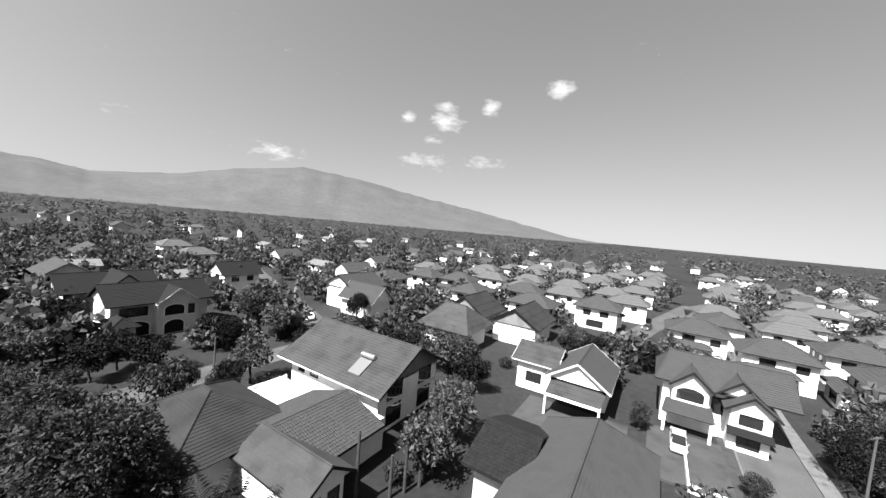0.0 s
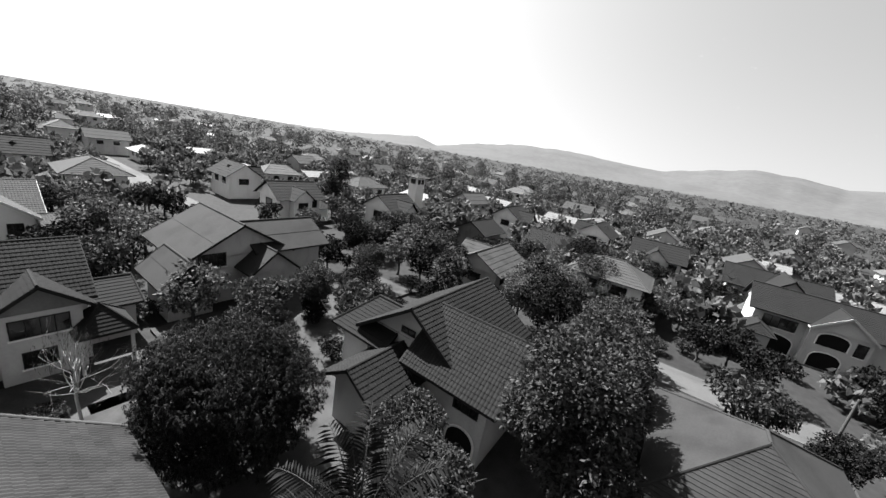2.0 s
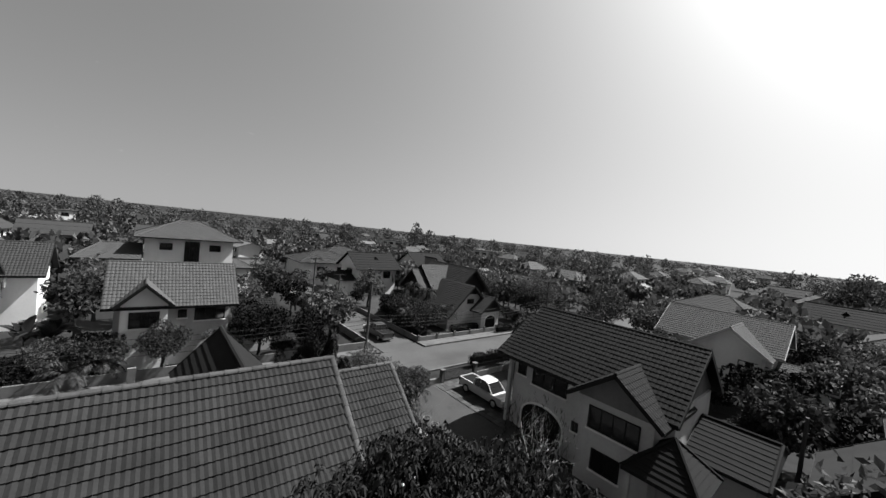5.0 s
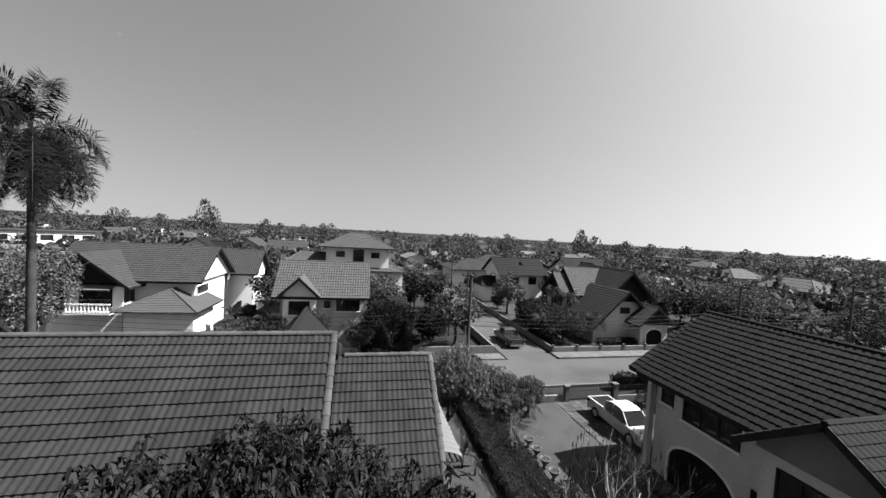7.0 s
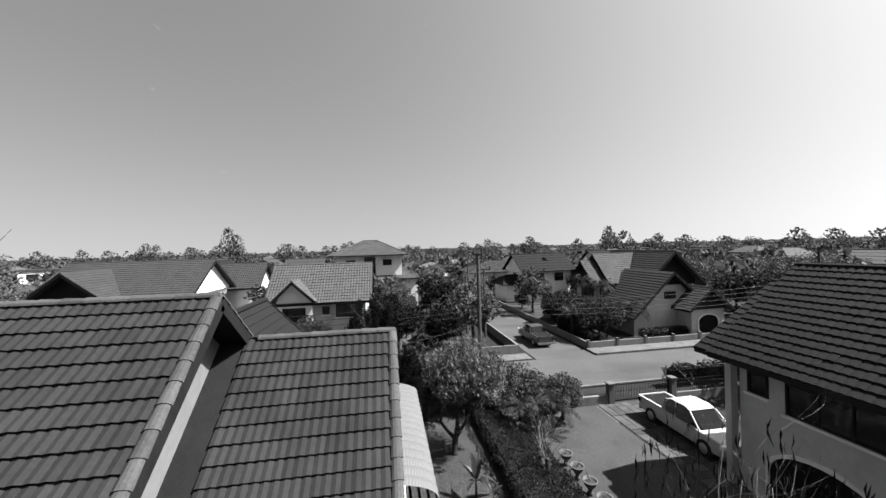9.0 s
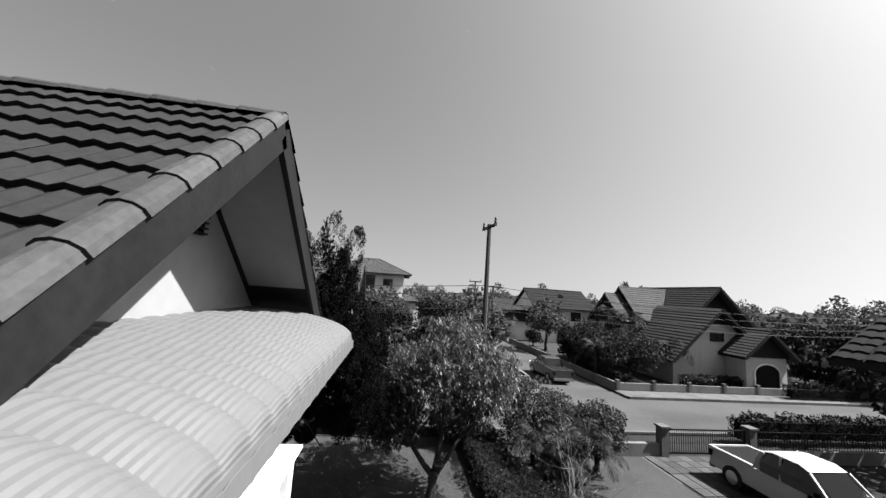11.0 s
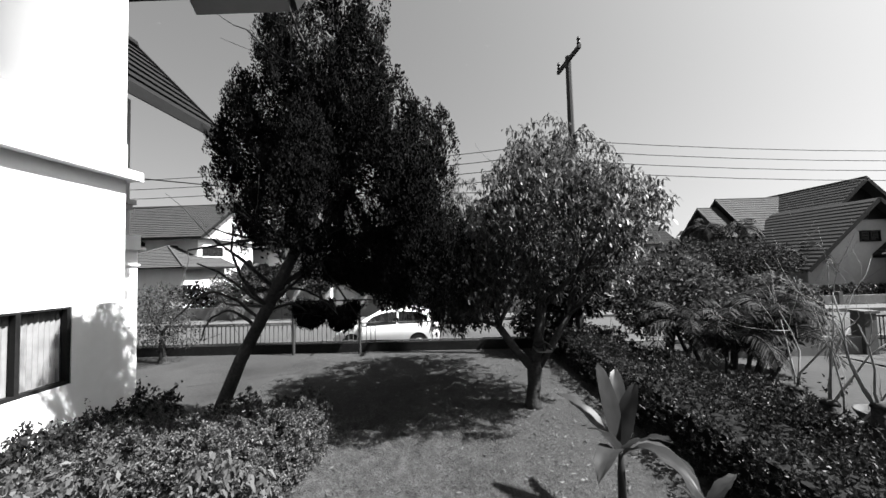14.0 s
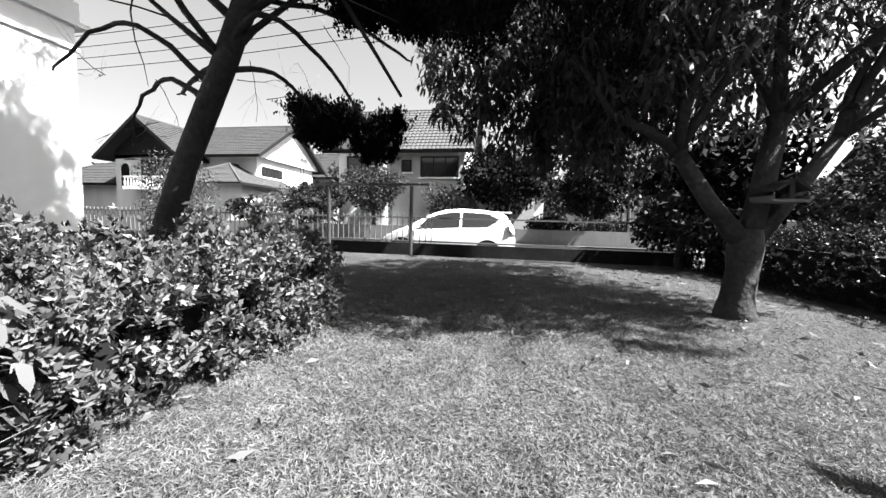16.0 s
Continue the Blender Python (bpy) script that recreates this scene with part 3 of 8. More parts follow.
# gable over the wing, with two louvred vents
gv = Build()
slope_l = (LZ - LEZ) / (LE - LX)
gx0, gx1 = LX - (LZ - 5.6) / slope_l + 0.1, LX + (LZ - 5.6) / slope_l - 0.1
gv.add([(gx0, WY, 5.6), (gx1, WY, 5.6), (LX, WY, LZ - 0.16), (gx0, WY - 0.18, 5.6), (gx1, WY - 0.18, 5.6), (LX, WY - 0.18, LZ - 0.16)],
       [(0, 2, 1), (3, 4, 5), (0, 1, 4, 3), (1, 2, 5, 4), (2, 0, 3, 5)])
part("gable_wall", gv, M_GABLESHADE, hw)
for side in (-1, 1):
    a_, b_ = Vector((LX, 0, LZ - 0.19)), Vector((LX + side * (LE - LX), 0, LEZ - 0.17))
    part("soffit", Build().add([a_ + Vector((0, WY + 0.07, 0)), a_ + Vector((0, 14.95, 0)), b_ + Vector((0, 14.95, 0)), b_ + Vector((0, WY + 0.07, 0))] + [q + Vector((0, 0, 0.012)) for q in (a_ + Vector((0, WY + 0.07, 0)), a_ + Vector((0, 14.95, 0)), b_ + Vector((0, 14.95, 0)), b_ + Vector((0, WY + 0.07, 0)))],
                               [(0, 1, 2, 3), (7, 6, 5, 4), (0, 4, 5, 1), (1, 5, 6, 2), (2, 6, 7, 3), (3, 7, 4, 0)]), M_GABLESHADE, hw, "board soffit with shade in its paint")
for side in (-1, 1):
    cx = LX + side * 0.06
    ins, outs = (6.56, 7.36), (6.56, 7.05)           # inner and outer edge heights
    vent = Build().add([(cx, WY + 0.03, ins[0]), (cx + side * 0.5, WY + 0.03, outs[0]), (cx + side * 0.5, WY + 0.03, outs[1]), (cx, WY + 0.03, ins[1])], [(0, 1, 2, 3), (3, 2, 1, 0)])
    vb = part("vent", vent, M_DARK, hw, "dark louvred gable vent")
    for i in range(13):
        z = 6.58 + i * 0.058
        w = 0.5 if z < 7.05 else max(0.06, 0.5 * (7.36 - z) / 0.31)
        part("slat", Build().beam((cx, WY + 0.05, z), (cx + side * w, WY + 0.05, z), 0.05, 0.02), M_TRIM, vb)
# balcony door: dark frame and glass
door = part("balcony_door", Build().box(-15.66, -15.56, WY - 0.12, WY - 0.02, 3.12, 5.0).box(-12.72, -12.62, WY - 0.12, WY - 0.02, 3.12, 5.0)
            .box(-15.56, -12.72, WY - 0.12, WY - 0.02, 4.93, 5.0).box(-14.2, -14.1, WY - 0.13, WY - 0.03, 3.12, 4.93).box(-14.95, -14.89, WY - 0.13, WY - 0.03, 3.12, 4.93).box(-15.56, -12.72, WY - 0.12, WY - 0.02, 3.12, 3.2), M_TRIM, hw, "dark framed sliding balcony door")
part("pane", Build().box(-15.56, -12.72, WY - 0.085, WY - 0.07, 3.2, 4.93), M_GLASS, door)
arch_panel = Build()
n = 14
pts = [(-14.16 + 1.35 * math.cos(math.pi * i / n), 5.06 + 0.36 * math.sin(math.pi * i / n)) for i in range(n + 1)]
arch_panel.add([(x, WY + 0.05, z) for x, z in pts] + [(x, WY, z) for x, z in pts], [tuple(reversed(range(n + 1)))] + [(i, i + 1, i + n + 2, i + n + 1) for i in range(n)])
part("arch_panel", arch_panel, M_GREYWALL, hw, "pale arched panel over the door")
part("door_surround", Build().box(-15.86, -15.68, WY, WY + 0.06, 3.12, 5.06).box(-15.86, -12.5, WY, WY + 0.06, 5.0, 5.06).box(-12.66, -12.5, WY, WY + 0.06, 3.12, 5.0), M_WHITE, hw)
# balcony
BX0, BX1, BY = -16.0, -11.9, 15.08
balcony = part("balcony", Build().box(BX0 + 0.06, BX1, WY, BY - 0.02, 2.76, 3.1), M_WHITE, hw, "white balcony with turned balusters")
# thin dark slab added so less light bounces up under the awning
part("floor_tiling", Build().box(BX0 + 0.2, BX1, WY, BY - 0.2, 3.1, 3.112), M_DRIVE, balcony, "dark slab added to cut bounced light")
part("parapet", Build().box(BX0, BX1, BY - 0.2, BY, 2.74, 3.14).box(BX0 - 0.03, BX1, BY - 0.22, BY + 0.035, 3.14, 3.17).box(BX0, BX1, BY - 0.2, BY + 0.005, 3.17, 3.26).box(BX0, BX0 + 0.2, WY, BY - 0.2, 2.74, 3.26), M_WHITE, balcony)
rail = Build()
for k, (o, z0, z1) in enumerate(((0.0, 3.85, 3.87), (0.03, 3.87, 3.893), (0.015, 3.893, 3.905), (0.05, 3.905, 3.925), (0.075, 3.925, 3.96))):
    rail.box(BX0 - o, BX1, BY - 0.2 - o, BY + o, z0, z1)
    rail.box(BX0 - o, BX0 + 0.2 + o, WY, BY - 0.2 - o, z0, z1)
part("handrail", rail, M_WHITE, balcony)
part("end_post", Build().box(BX0, BX0 + 0.24, BY - 0.2, BY, 3.26, 3.85), M_WHITE, balcony)
prof = [(0.05, 0.05), (0.05, 0.065), (0.032, 0.075), (0.042, 0.085), (0.042, 0.1), (0.03, 0.11), (0.044, 0.14), (0.05, 0.175), (0.046, 0.21), (0.034, 0.27), (0.03, 0.30), (0.042, 0.31), (0.042, 0.325), (0.028, 0.335), (0.028, 0.36), (0.04, 0.37), (0.04, 0.385), (0.034, 0.395), (0.05, 0.43)]
bal = Build().lathe(0, 0, [(r * 1.26, z * 1.229) for r, z in prof], 14)
bal.box(-0.068, 0.068, -0.068, 0.068, 0, 0.061).box(-0.066, 0.066, -0.066, 0.066, 0.529, 0.59)
bal_mesh = bal.mesh("baluster", M_WHITE)
bal_mesh.shade_smooth()
bal_mesh.set_sharp_from_angle(angle=radians(40))
for i in range(17):
    o = new("baluster", bal_mesh)
    o.parent = balcony
    o.location = Vector((BX0 + 0.365 + i * 0.225, BY - 0.1, 3.26)) - base_of(balcony)
part("spout", Build().tube([(-15.45, BY, 3.1), (-15.45, BY + 0.12, 3.09)], [0.025, 0.025], 8), M_WHITE, balcony, "short drain spout")
# column and arch band below the balcony
part("column", Build().box(-15.2, -14.9, BY - 0.3, BY - 0.02, 0, 2.76), M_WHITE, hw)
# rounded corrugated awning over the balcony
ab, rows, cols = Build(), 60, 128
ax0, ax1 = -16.35, -11.75
apts = [(WY + 0.003 + 1.515 * math.sin(math.radians(a)), 5.33 + 0.40 * math.cos(math.radians(a)) ** 0.9 if a < 90 else 5.33) for a in np.linspace(0, 86, rows)] + [(WY + 1.53, 5.26)]
for i in range(cols + 1):
    x = ax0 + (ax1 - ax0) * i / cols
    r0 = 0.034 * abs(math.sin(math.pi * i / 8))
    for k_, (y, z) in enumerate(apts):
        g = 0.0045 * (k_ % 2)
        r = r0 * min(1.0, (len(apts) - 1 - k_) / 6)
        ab.v.append((x, y + r * 0.5 + g * 0.6, z + r + g))
m = len(apts)
for i in range(cols):
    for j in range(m - 1):
        ab.f.append((i * m + j, i * m + j + 1, (i + 1) * m + j + 1, (i + 1) * m + j))
awning = part("awning", ab, M_AWNING, hw, "white curved corrugated metal awning")
val = Build()
for i in range(69):                                  # a shallow fold at each seam
    x, y = ax0 + (ax1 - ax0) * i / 68, WY + 1.534 + 0.006 * (i % 4 == 0)
    val.v += [(x, y, 5.345), (x, y + 0.008, 5.235), (x, y, 5.235), (x, y - 0.006, 5.345)]
    if i:
        k = 4 * i
        val.f += [(k - 4 + j, k - 4 + (j + 1) % 4, k + (j + 1) % 4, k + j) for j in range(4)]
part("valance", val, M_AWNING, awning, "plain sheet metal valance")
fr = Build()
for x in np.linspace(ax0 + 0.05, ax1 - 0.05, 5):
    fr.beam((x, WY, 5.3), (x, WY + 1.48, 5.26), 0.018, 0.018)
    fr.beam((x, WY, 4.95), (x, WY + 1.0, 5.27), 0.013, 0.013)
fr.beam((ax0, WY + 1.5, 5.25), (ax1, WY + 1.5, 5.25), 0.03, 0.03)
fr.beam((ax0, WY + 0.75, 5.27), (ax1, WY + 0.75, 5.27), 0.03, 0.03)
part("awning_frame", fr, M_IRON, awning)
for i in range(9):
    yy = WY + 0.12 + i * 0.155
    part("slat", Build().beam((ax0 + 0.04, yy, 5.30), (ax1 - 0.04, yy, 5.30), 0.05, 0.012), M_TRIM, awning)

# front room block: wall with a window and an arched loggia above
FY = 9.8
holed_wall(hw, "y", FY, 0.2, -21.95, -16.7, 0, 3.3, [(-20.72, -18.95, 1.03, 2.33), (-18.0, -17.2, 1.2, 2.2)], M_WHITE)
# loggia storey greyer than the white wall below: its shade is in the paint
holed_wall(hw, "y", FY, 0.2, -21.75, -16.7, 3.6, 6.35, [(-21.05, -19.35, 4.3, 5.45)], M_RENDER)
part("string_course", Build().box(-22.1, -16.7, FY - 0.25, FY + 0.05, 3.3, 3.36).box(-22.0, -16.7, FY - 0.22, FY + 0.02, 3.36, 3.6).box(-21.98, -16.7, FY, FY + 0.03, 2.98, 3.02), M_WHITE, hw)
spand = Build()
for s in (-1, 1):
    arc = [(-20.2 + s * 0.85 * math.cos(math.radians(a)), 5.0 + 0.42 * math.sin(math.radians(a))) for a in range(0, 91, 10)]
    poly = arc + [(-20.2, 5.46), (-20.2 + s * 0.87, 5.46)]
    k = len(poly)
    spand.add([(x, FY - 0.01, z) for x, z in poly] + [(x, FY - 0.19, z) for x, z in poly], [tuple(range(k)), tuple(range(2 * k - 1, k - 1, -1))] + [(i, (i + 1) % k, (i + 1) % k + k, i + k) for i in range(k)])
part("arch", spand, M_RENDER, hw)
part("loggia_sill", Build().box(-21.8, -19.2, FY - 0.2, FY + 0.1, 4.2, 4.3).box(-21.76, -19.2, FY - 0.2, FY + 0.06, 4.1, 4.2), M_RENDER, hw)
part("wall", Build().box(-21.95, -21.75, 5.4, FY - 0.2, 0, 3.6), M_WHITE, hw)
part("wall", Build().box(-21.7, -21.55, 6.2, 6.5, 3.6, 6.2), M_GREYWALL, hw)
part("floor_slab", Build().box(-21.9, -16.7, 4.5, FY - 0.2, 3.2, 3.5), M_RENDER, hw)
wf = part("window", Build().box(-20.72, -20.66, FY - 0.12, FY - 0.02, 1.03, 2.33).box(-20.66, -18.95, FY - 0.12, FY - 0.02, 2.27, 2.33).box(-20.66, -18.95, FY - 0.12, FY - 0.02, 1.03, 1.09).box(-20.02, -19.96, FY - 0.12, FY - 0.02, 1.09, 2.27).box(-19.35, -19.29, FY - 0.12, FY - 0.02, 1.09, 2.27), M_TRIM, hw, "dark framed window with drawn curtains")
wg = Build()
for i in range(44):
    x = -20.66 + i * 0.039
    wg.add([(x, FY - 0.14 - 0.03 * (i % 2), 1.05), (x + 0.039, FY - 0.14 - 0.03 * ((i + 1) % 2), 1.05), (x + 0.039, FY - 0.14 - 0.03 * ((i + 1) % 2), 2.3), (x, FY - 0.14 - 0.03 * (i % 2), 2.3)], [(0, 1, 2, 3)])
part("curtain", wg, M_CURTAIN, wf, "pale gathered curtain")
eb = Build()
arc = [(-20.0 + 0.95 * math.cos(math.radians(a)), 2.42 + 0.32 * max(0, math.sin(math.radians(a)))) for a in range(0, 181, 12)]
for a, b in zip(arc, arc[1:]):
    eb.beam((a[0], FY + 0.02, a[1]), (b[0], FY + 0.02, b[1]), 0.05, 0.06)
eb.beam((-20.95, FY + 0.02, 2.42), (-20.8, FY + 0.02, 2.42), 0.05, 0.06)
part("eyebrow_moulding", eb, M_WHITE, hw)
# the room's darkness is painted: a near-black box fills it
part("inner_room", Build().box(-21.6, -16.8, 5.6, 8.6, 0.0, 3.2), M_DARK, hw, "near-black block for the unlit room behind the window")
gable_roof(hw, "x", -21.95, -15.3, 7.75, 11.58, 5.6, 7.6, M_ROOFDARK, M_TRIM)


# clay tiles, lapped, each with two rolls
def tile_mesh(mat, name):
    b = Build()
    w, ln, k = 0.335, 0.40, 8
    prof = [(-w / 2 + w * i / k, 0.024 * (1 - math.cos(4 * math.pi * i / k)) / 2 + 0.012) for i in range(k + 1)]
    for y, lift in ((0, 0.045), (ln, 0.0)):
        for x, z in prof:
            b.v.append((x, y, z + lift))
    for x, z in prof:
        b.v.append((x, 0.004, z - 0.02))
    for i in range(k):
        b.f.append((i, i + 1, i + k + 2, i + k + 1))
        b.f.append((i + 2 * k + 2, i + 2 * k + 3, i + 1, i))
    return b.mesh(name, mat)


TILE, TILEJ = tile_mesh(M_TILE, "tile"), tile_mesh(M_TILEJ, "tile_joined")
tile_v = np.array([v.co[:] for v in TILEJ.vertices])
tile_f = np.array([tuple(p.vertices) for p in TILEJ.polygons])


def tiled_slope(parent, side, ridge_x, ridge_z, eave_x, eave_z, y0, y1, single):
    """Lays tiles on a slope whose ridge runs along y; single(x, y): whether a tile is an object of its own."""
    run, drop = abs(eave_x - ridge_x), ridge_z - eave_z
    length = math.hypot(run, drop)
    rows, cols = round(length / 0.335), round((y1 - y0) / 0.33)
    up = Vector((-side * run, 0, drop)).normalized()
    along = Vector((0, 1, 0)) * (1 if side > 0 else -1)
    nrm = along.cross(up)
    rng = np.random.default_rng(5)
    allv, allf = [], []
    for i in range(rows):
        for j in range(cols):
            s = length * i / rows
            y = y0 + (y1 - y0) * (j + 0.5) / cols
            p = Vector((eave_x, y, eave_z)) + up * s + nrm * (0.01 + rng.normal(0, 0.002))
            tilt = rng.normal(0, 0.006)
            m = Matrix((along + nrm * tilt, up, nrm)).transposed().to_4x4()
            m.translation = p
            if single(p.x, y):
                o = new("tile", TILE)
                o.parent = parent
                m.translation = p - base_of(parent)
                o.matrix_basis = m
            else:
                a = np.array(m)
                allf.append(tile_f + len(allv) * len(tile_v))
                allv.append(tile_v @ a[:3, :3].T + a[:3, 3])
    if allv:
        me = from_arrays("tiles", np.concatenate(allv), np.concatenate(allf), M_TILEJ, base_of(parent))
        me.shade_flat()
        o = new("tiles", me)
        o.parent = parent
        tagged(o, kind="stuff")


main_roof = part("roof", Build().slope((EX, Y_SOUTH, EZ), (EX, RY, EZ), (RX, RY, RZ), (RX, Y_SOUTH, RZ), 1.5, 0.001, 0.16)
                 .slope((2 * RX - EX, RY, EZ), (2 * RX - EX, Y_SOUTH, EZ), (RX, Y_SOUTH, RZ), (RX, RY, RZ), 1.5, 0.001, 0.16), M_TRIM, hw)
lower_roof = part("roof", Build().slope((LE, 10.9, LEZ), (LE, LY, LEZ), (LX, LY, LZ), (LX, 10.9, LZ), 1.5, 0.001, 0.14)
                  .slope((2 * LX - LE, LY, LEZ), (2 * LX - LE, 10.9, LEZ), (LX, 10.9, LZ), (LX, LY, LZ), 1.5, 0.001, 0.14), M_TRIM, hw)
tiled_slope(lower_roof, 1, LX, LZ, LE, LEZ, 11.75, LY, lambda x, y: True)
tiled_slope(lower_roof, -1, LX, LZ, 2 * LX - LE, LEZ, 11.2, LY, lambda x, y: False)
tiled_slope(main_roof, 1, RX, RZ, EX, EZ, Y_SOUTH, RY, lambda x, y: 8.7 < y and x > -11.6)
tiled_slope(main_roof, -1, RX, RZ, 2 * RX - EX, EZ, Y_SOUTH, RY, lambda x, y: False)
cap = Build()
k = 7
for y, r in ((0, 0.115), (0.4, 0.095)):
    for i in range(k):
        a = math.pi * i / (k - 1)
        cap.v.append((r * math.cos(a), y, r * 0.75 * math.sin(a)))
for i in range(k - 1):
    cap.f.append((i, i + 1, i + k + 1, i + k))
cap.f.append(tuple(range(k)))
CAP = cap.mesh("cap_tile", M_CAP)


def cap_line(parent, a, b):
    a, b = Vector(a), Vector(b)
    d = (b - a).normalized()
    s = d.cross(Vector((0, 0, 1))).normalized()
    u = s.cross(d)
    n = round((b - a).length / 0.36)
    for i in range(n):
        m = Matrix((s, d, u)).transposed().to_4x4()
        m.translation = a.lerp(b, i / n) + u * 0.03 - base_of(parent)
        o = new("cap_tile", CAP)
        o.parent = parent
        o.matrix_basis = m


cap_line(main_roof, (RX, Y_SOUTH, RZ), (RX, RY, RZ))
cap_line(lower_roof, (LX, 12.0, LZ), (LX, LY, LZ))
for ex, ez, rx, rz, y, roof in ((EX, EZ, RX, RZ, RY - 0.05, main_roof), (2 * RX - EX, EZ, RX, RZ, RY - 0.05, main_roof), (LE, LEZ, LX, LZ, LY - 0.05, lower_roof), (2 * LX - LE, LEZ, LX, LZ, LY - 0.05, lower_roof)):
    cap_line(roof, (ex, y, ez), (rx, y, rz))
for ex, ez, rx, rz, y in ((EX, EZ, RX, RZ, RY), (2 * RX - EX, EZ, RX, RZ, RY), (LE, LEZ, LX, LZ, LY), (2 * LX - LE, LEZ, LX, LZ, LY)):
    part("bargeboard", Build().beam((ex, y + 0.02, ez - 0.12), (rx, y + 0.02, rz - 0.12), 0.04, 0.26), M_TRIM, hw)
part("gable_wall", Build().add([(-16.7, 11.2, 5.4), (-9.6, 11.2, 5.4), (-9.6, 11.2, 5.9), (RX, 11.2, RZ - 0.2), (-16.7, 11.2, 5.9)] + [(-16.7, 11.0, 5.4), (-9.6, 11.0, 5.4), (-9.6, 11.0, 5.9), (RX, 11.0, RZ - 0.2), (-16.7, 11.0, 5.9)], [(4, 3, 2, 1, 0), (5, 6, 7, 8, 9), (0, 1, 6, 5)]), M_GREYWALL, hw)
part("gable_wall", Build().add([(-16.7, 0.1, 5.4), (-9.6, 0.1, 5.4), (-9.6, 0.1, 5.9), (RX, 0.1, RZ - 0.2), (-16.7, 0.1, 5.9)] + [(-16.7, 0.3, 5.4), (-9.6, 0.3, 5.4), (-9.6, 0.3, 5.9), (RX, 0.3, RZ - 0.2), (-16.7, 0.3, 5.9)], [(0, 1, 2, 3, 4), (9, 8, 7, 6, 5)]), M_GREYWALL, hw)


# ---- the neighbours ----
def house_pickup():
    h = house("pale two-storey house with a dark tile roof and an arched carport", -12, 31)
    walls(h, -17.6, -7.0, 28.4, 34.8, -0.3, 5.4, M_RENDER)
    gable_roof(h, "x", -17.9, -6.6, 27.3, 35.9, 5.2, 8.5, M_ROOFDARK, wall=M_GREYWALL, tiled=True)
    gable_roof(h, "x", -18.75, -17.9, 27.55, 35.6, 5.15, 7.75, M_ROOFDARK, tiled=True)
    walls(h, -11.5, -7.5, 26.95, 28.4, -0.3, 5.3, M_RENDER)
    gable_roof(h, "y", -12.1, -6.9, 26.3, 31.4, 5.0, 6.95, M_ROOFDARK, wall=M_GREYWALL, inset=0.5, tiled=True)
    window(h, "s", 28.4, -15.9, -13.3, 3.6, 4.7, bars=2)
    window(h, "s", 28.4, -17.2, -16.6, 3.9, 4.6, bars=0)
    window(h, "s", 26.95, -10.9, -8.2, 3.3, 4.5, bars=3)
    window(h, "s", 26.95, -10.5, -9.0, 1.0, 2.1, bars=1)
    window(h, "s", 28.4, -12.6, -11.9, 1.8, 2.3, bars=0)
    window(h, "w", -17.6, 29.5, 31.5, 3.6, 4.7)
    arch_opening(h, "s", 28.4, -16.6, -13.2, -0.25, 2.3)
    gable_roof(h, "x", -6.9, -3.3, 29.8, 36.0, 2.9, 4.3, M_ROOFDARK, high=0.02)
    walls(h, -6.9, -3.8, 30.3, 35.5, -0.3, 2.9, M_RENDER)
    gable_roof(h, "x", -8.3, -4.9, 25.3, 28.7, 3.0, 4.7, M_ROOFDARK, low=1.68, high=1.68)
    for x, y in ((-8.0, 25.6), (-5.2, 25.6)):
        part("post", Build().box(x - 0.1, x + 0.1, y - 0.1, y + 0.1, -0.3, 3.0), M_RENDER, h)
    part("column", Build().box(-17.95, -17.7, 28.1, 28.4, -0.3, 5.2), M_RENDER, h)


def house_gables():
    h = house("pale house with light tile roof and steep cross gable", -11, 58)
    walls(h, -15.9, -6.4, 54.6, 61.6, -0.3, 5.1, M_WHITE)
    gable_roof(h, "x", -16.8, -5.5, 53.6, 62.6, 5.0, 8.0, M_ROOFLIGHT, M_TRIMWHITE, wall=M_WHITE, tiled=True)
    walls(h, -12.1, -6.9, 52.4, 54.6, -0.3, 4.9, M_WHITE)
    gable_roof(h, "y", -12.9, -6.1, 51.7, 58, 4.8, 7.3, M_ROOFLIGHT, M_TRIMWHITE, wall=M_WHITE, tiled=True)
    window(h, "s", 52.4, -8.6, -7.5, 3.0, 4.2)
    window(h, "s", 52.4, -11.4, -10.2, 0.8, 2.2)
    gable_roof(h, "x", -6.2, -1.8, 54, 59, 3.0, 4.2, M_ROOFLIGHT, M_TRIMWHITE, tiled=True)
    walls(h, -6.2, -2.4, 54.6, 58.4, -0.3, 3.0, M_WHITE)
    gable_roof(h, "x", -22.5, -16.9, 54, 59, 2.8, 3.6, M_ROOFLIGHT, M_TRIMWHITE, low=0.02)
    walls(h, -22, -16.9, 54.5, 58.5, -0.3, 2.8, M_WHITE)


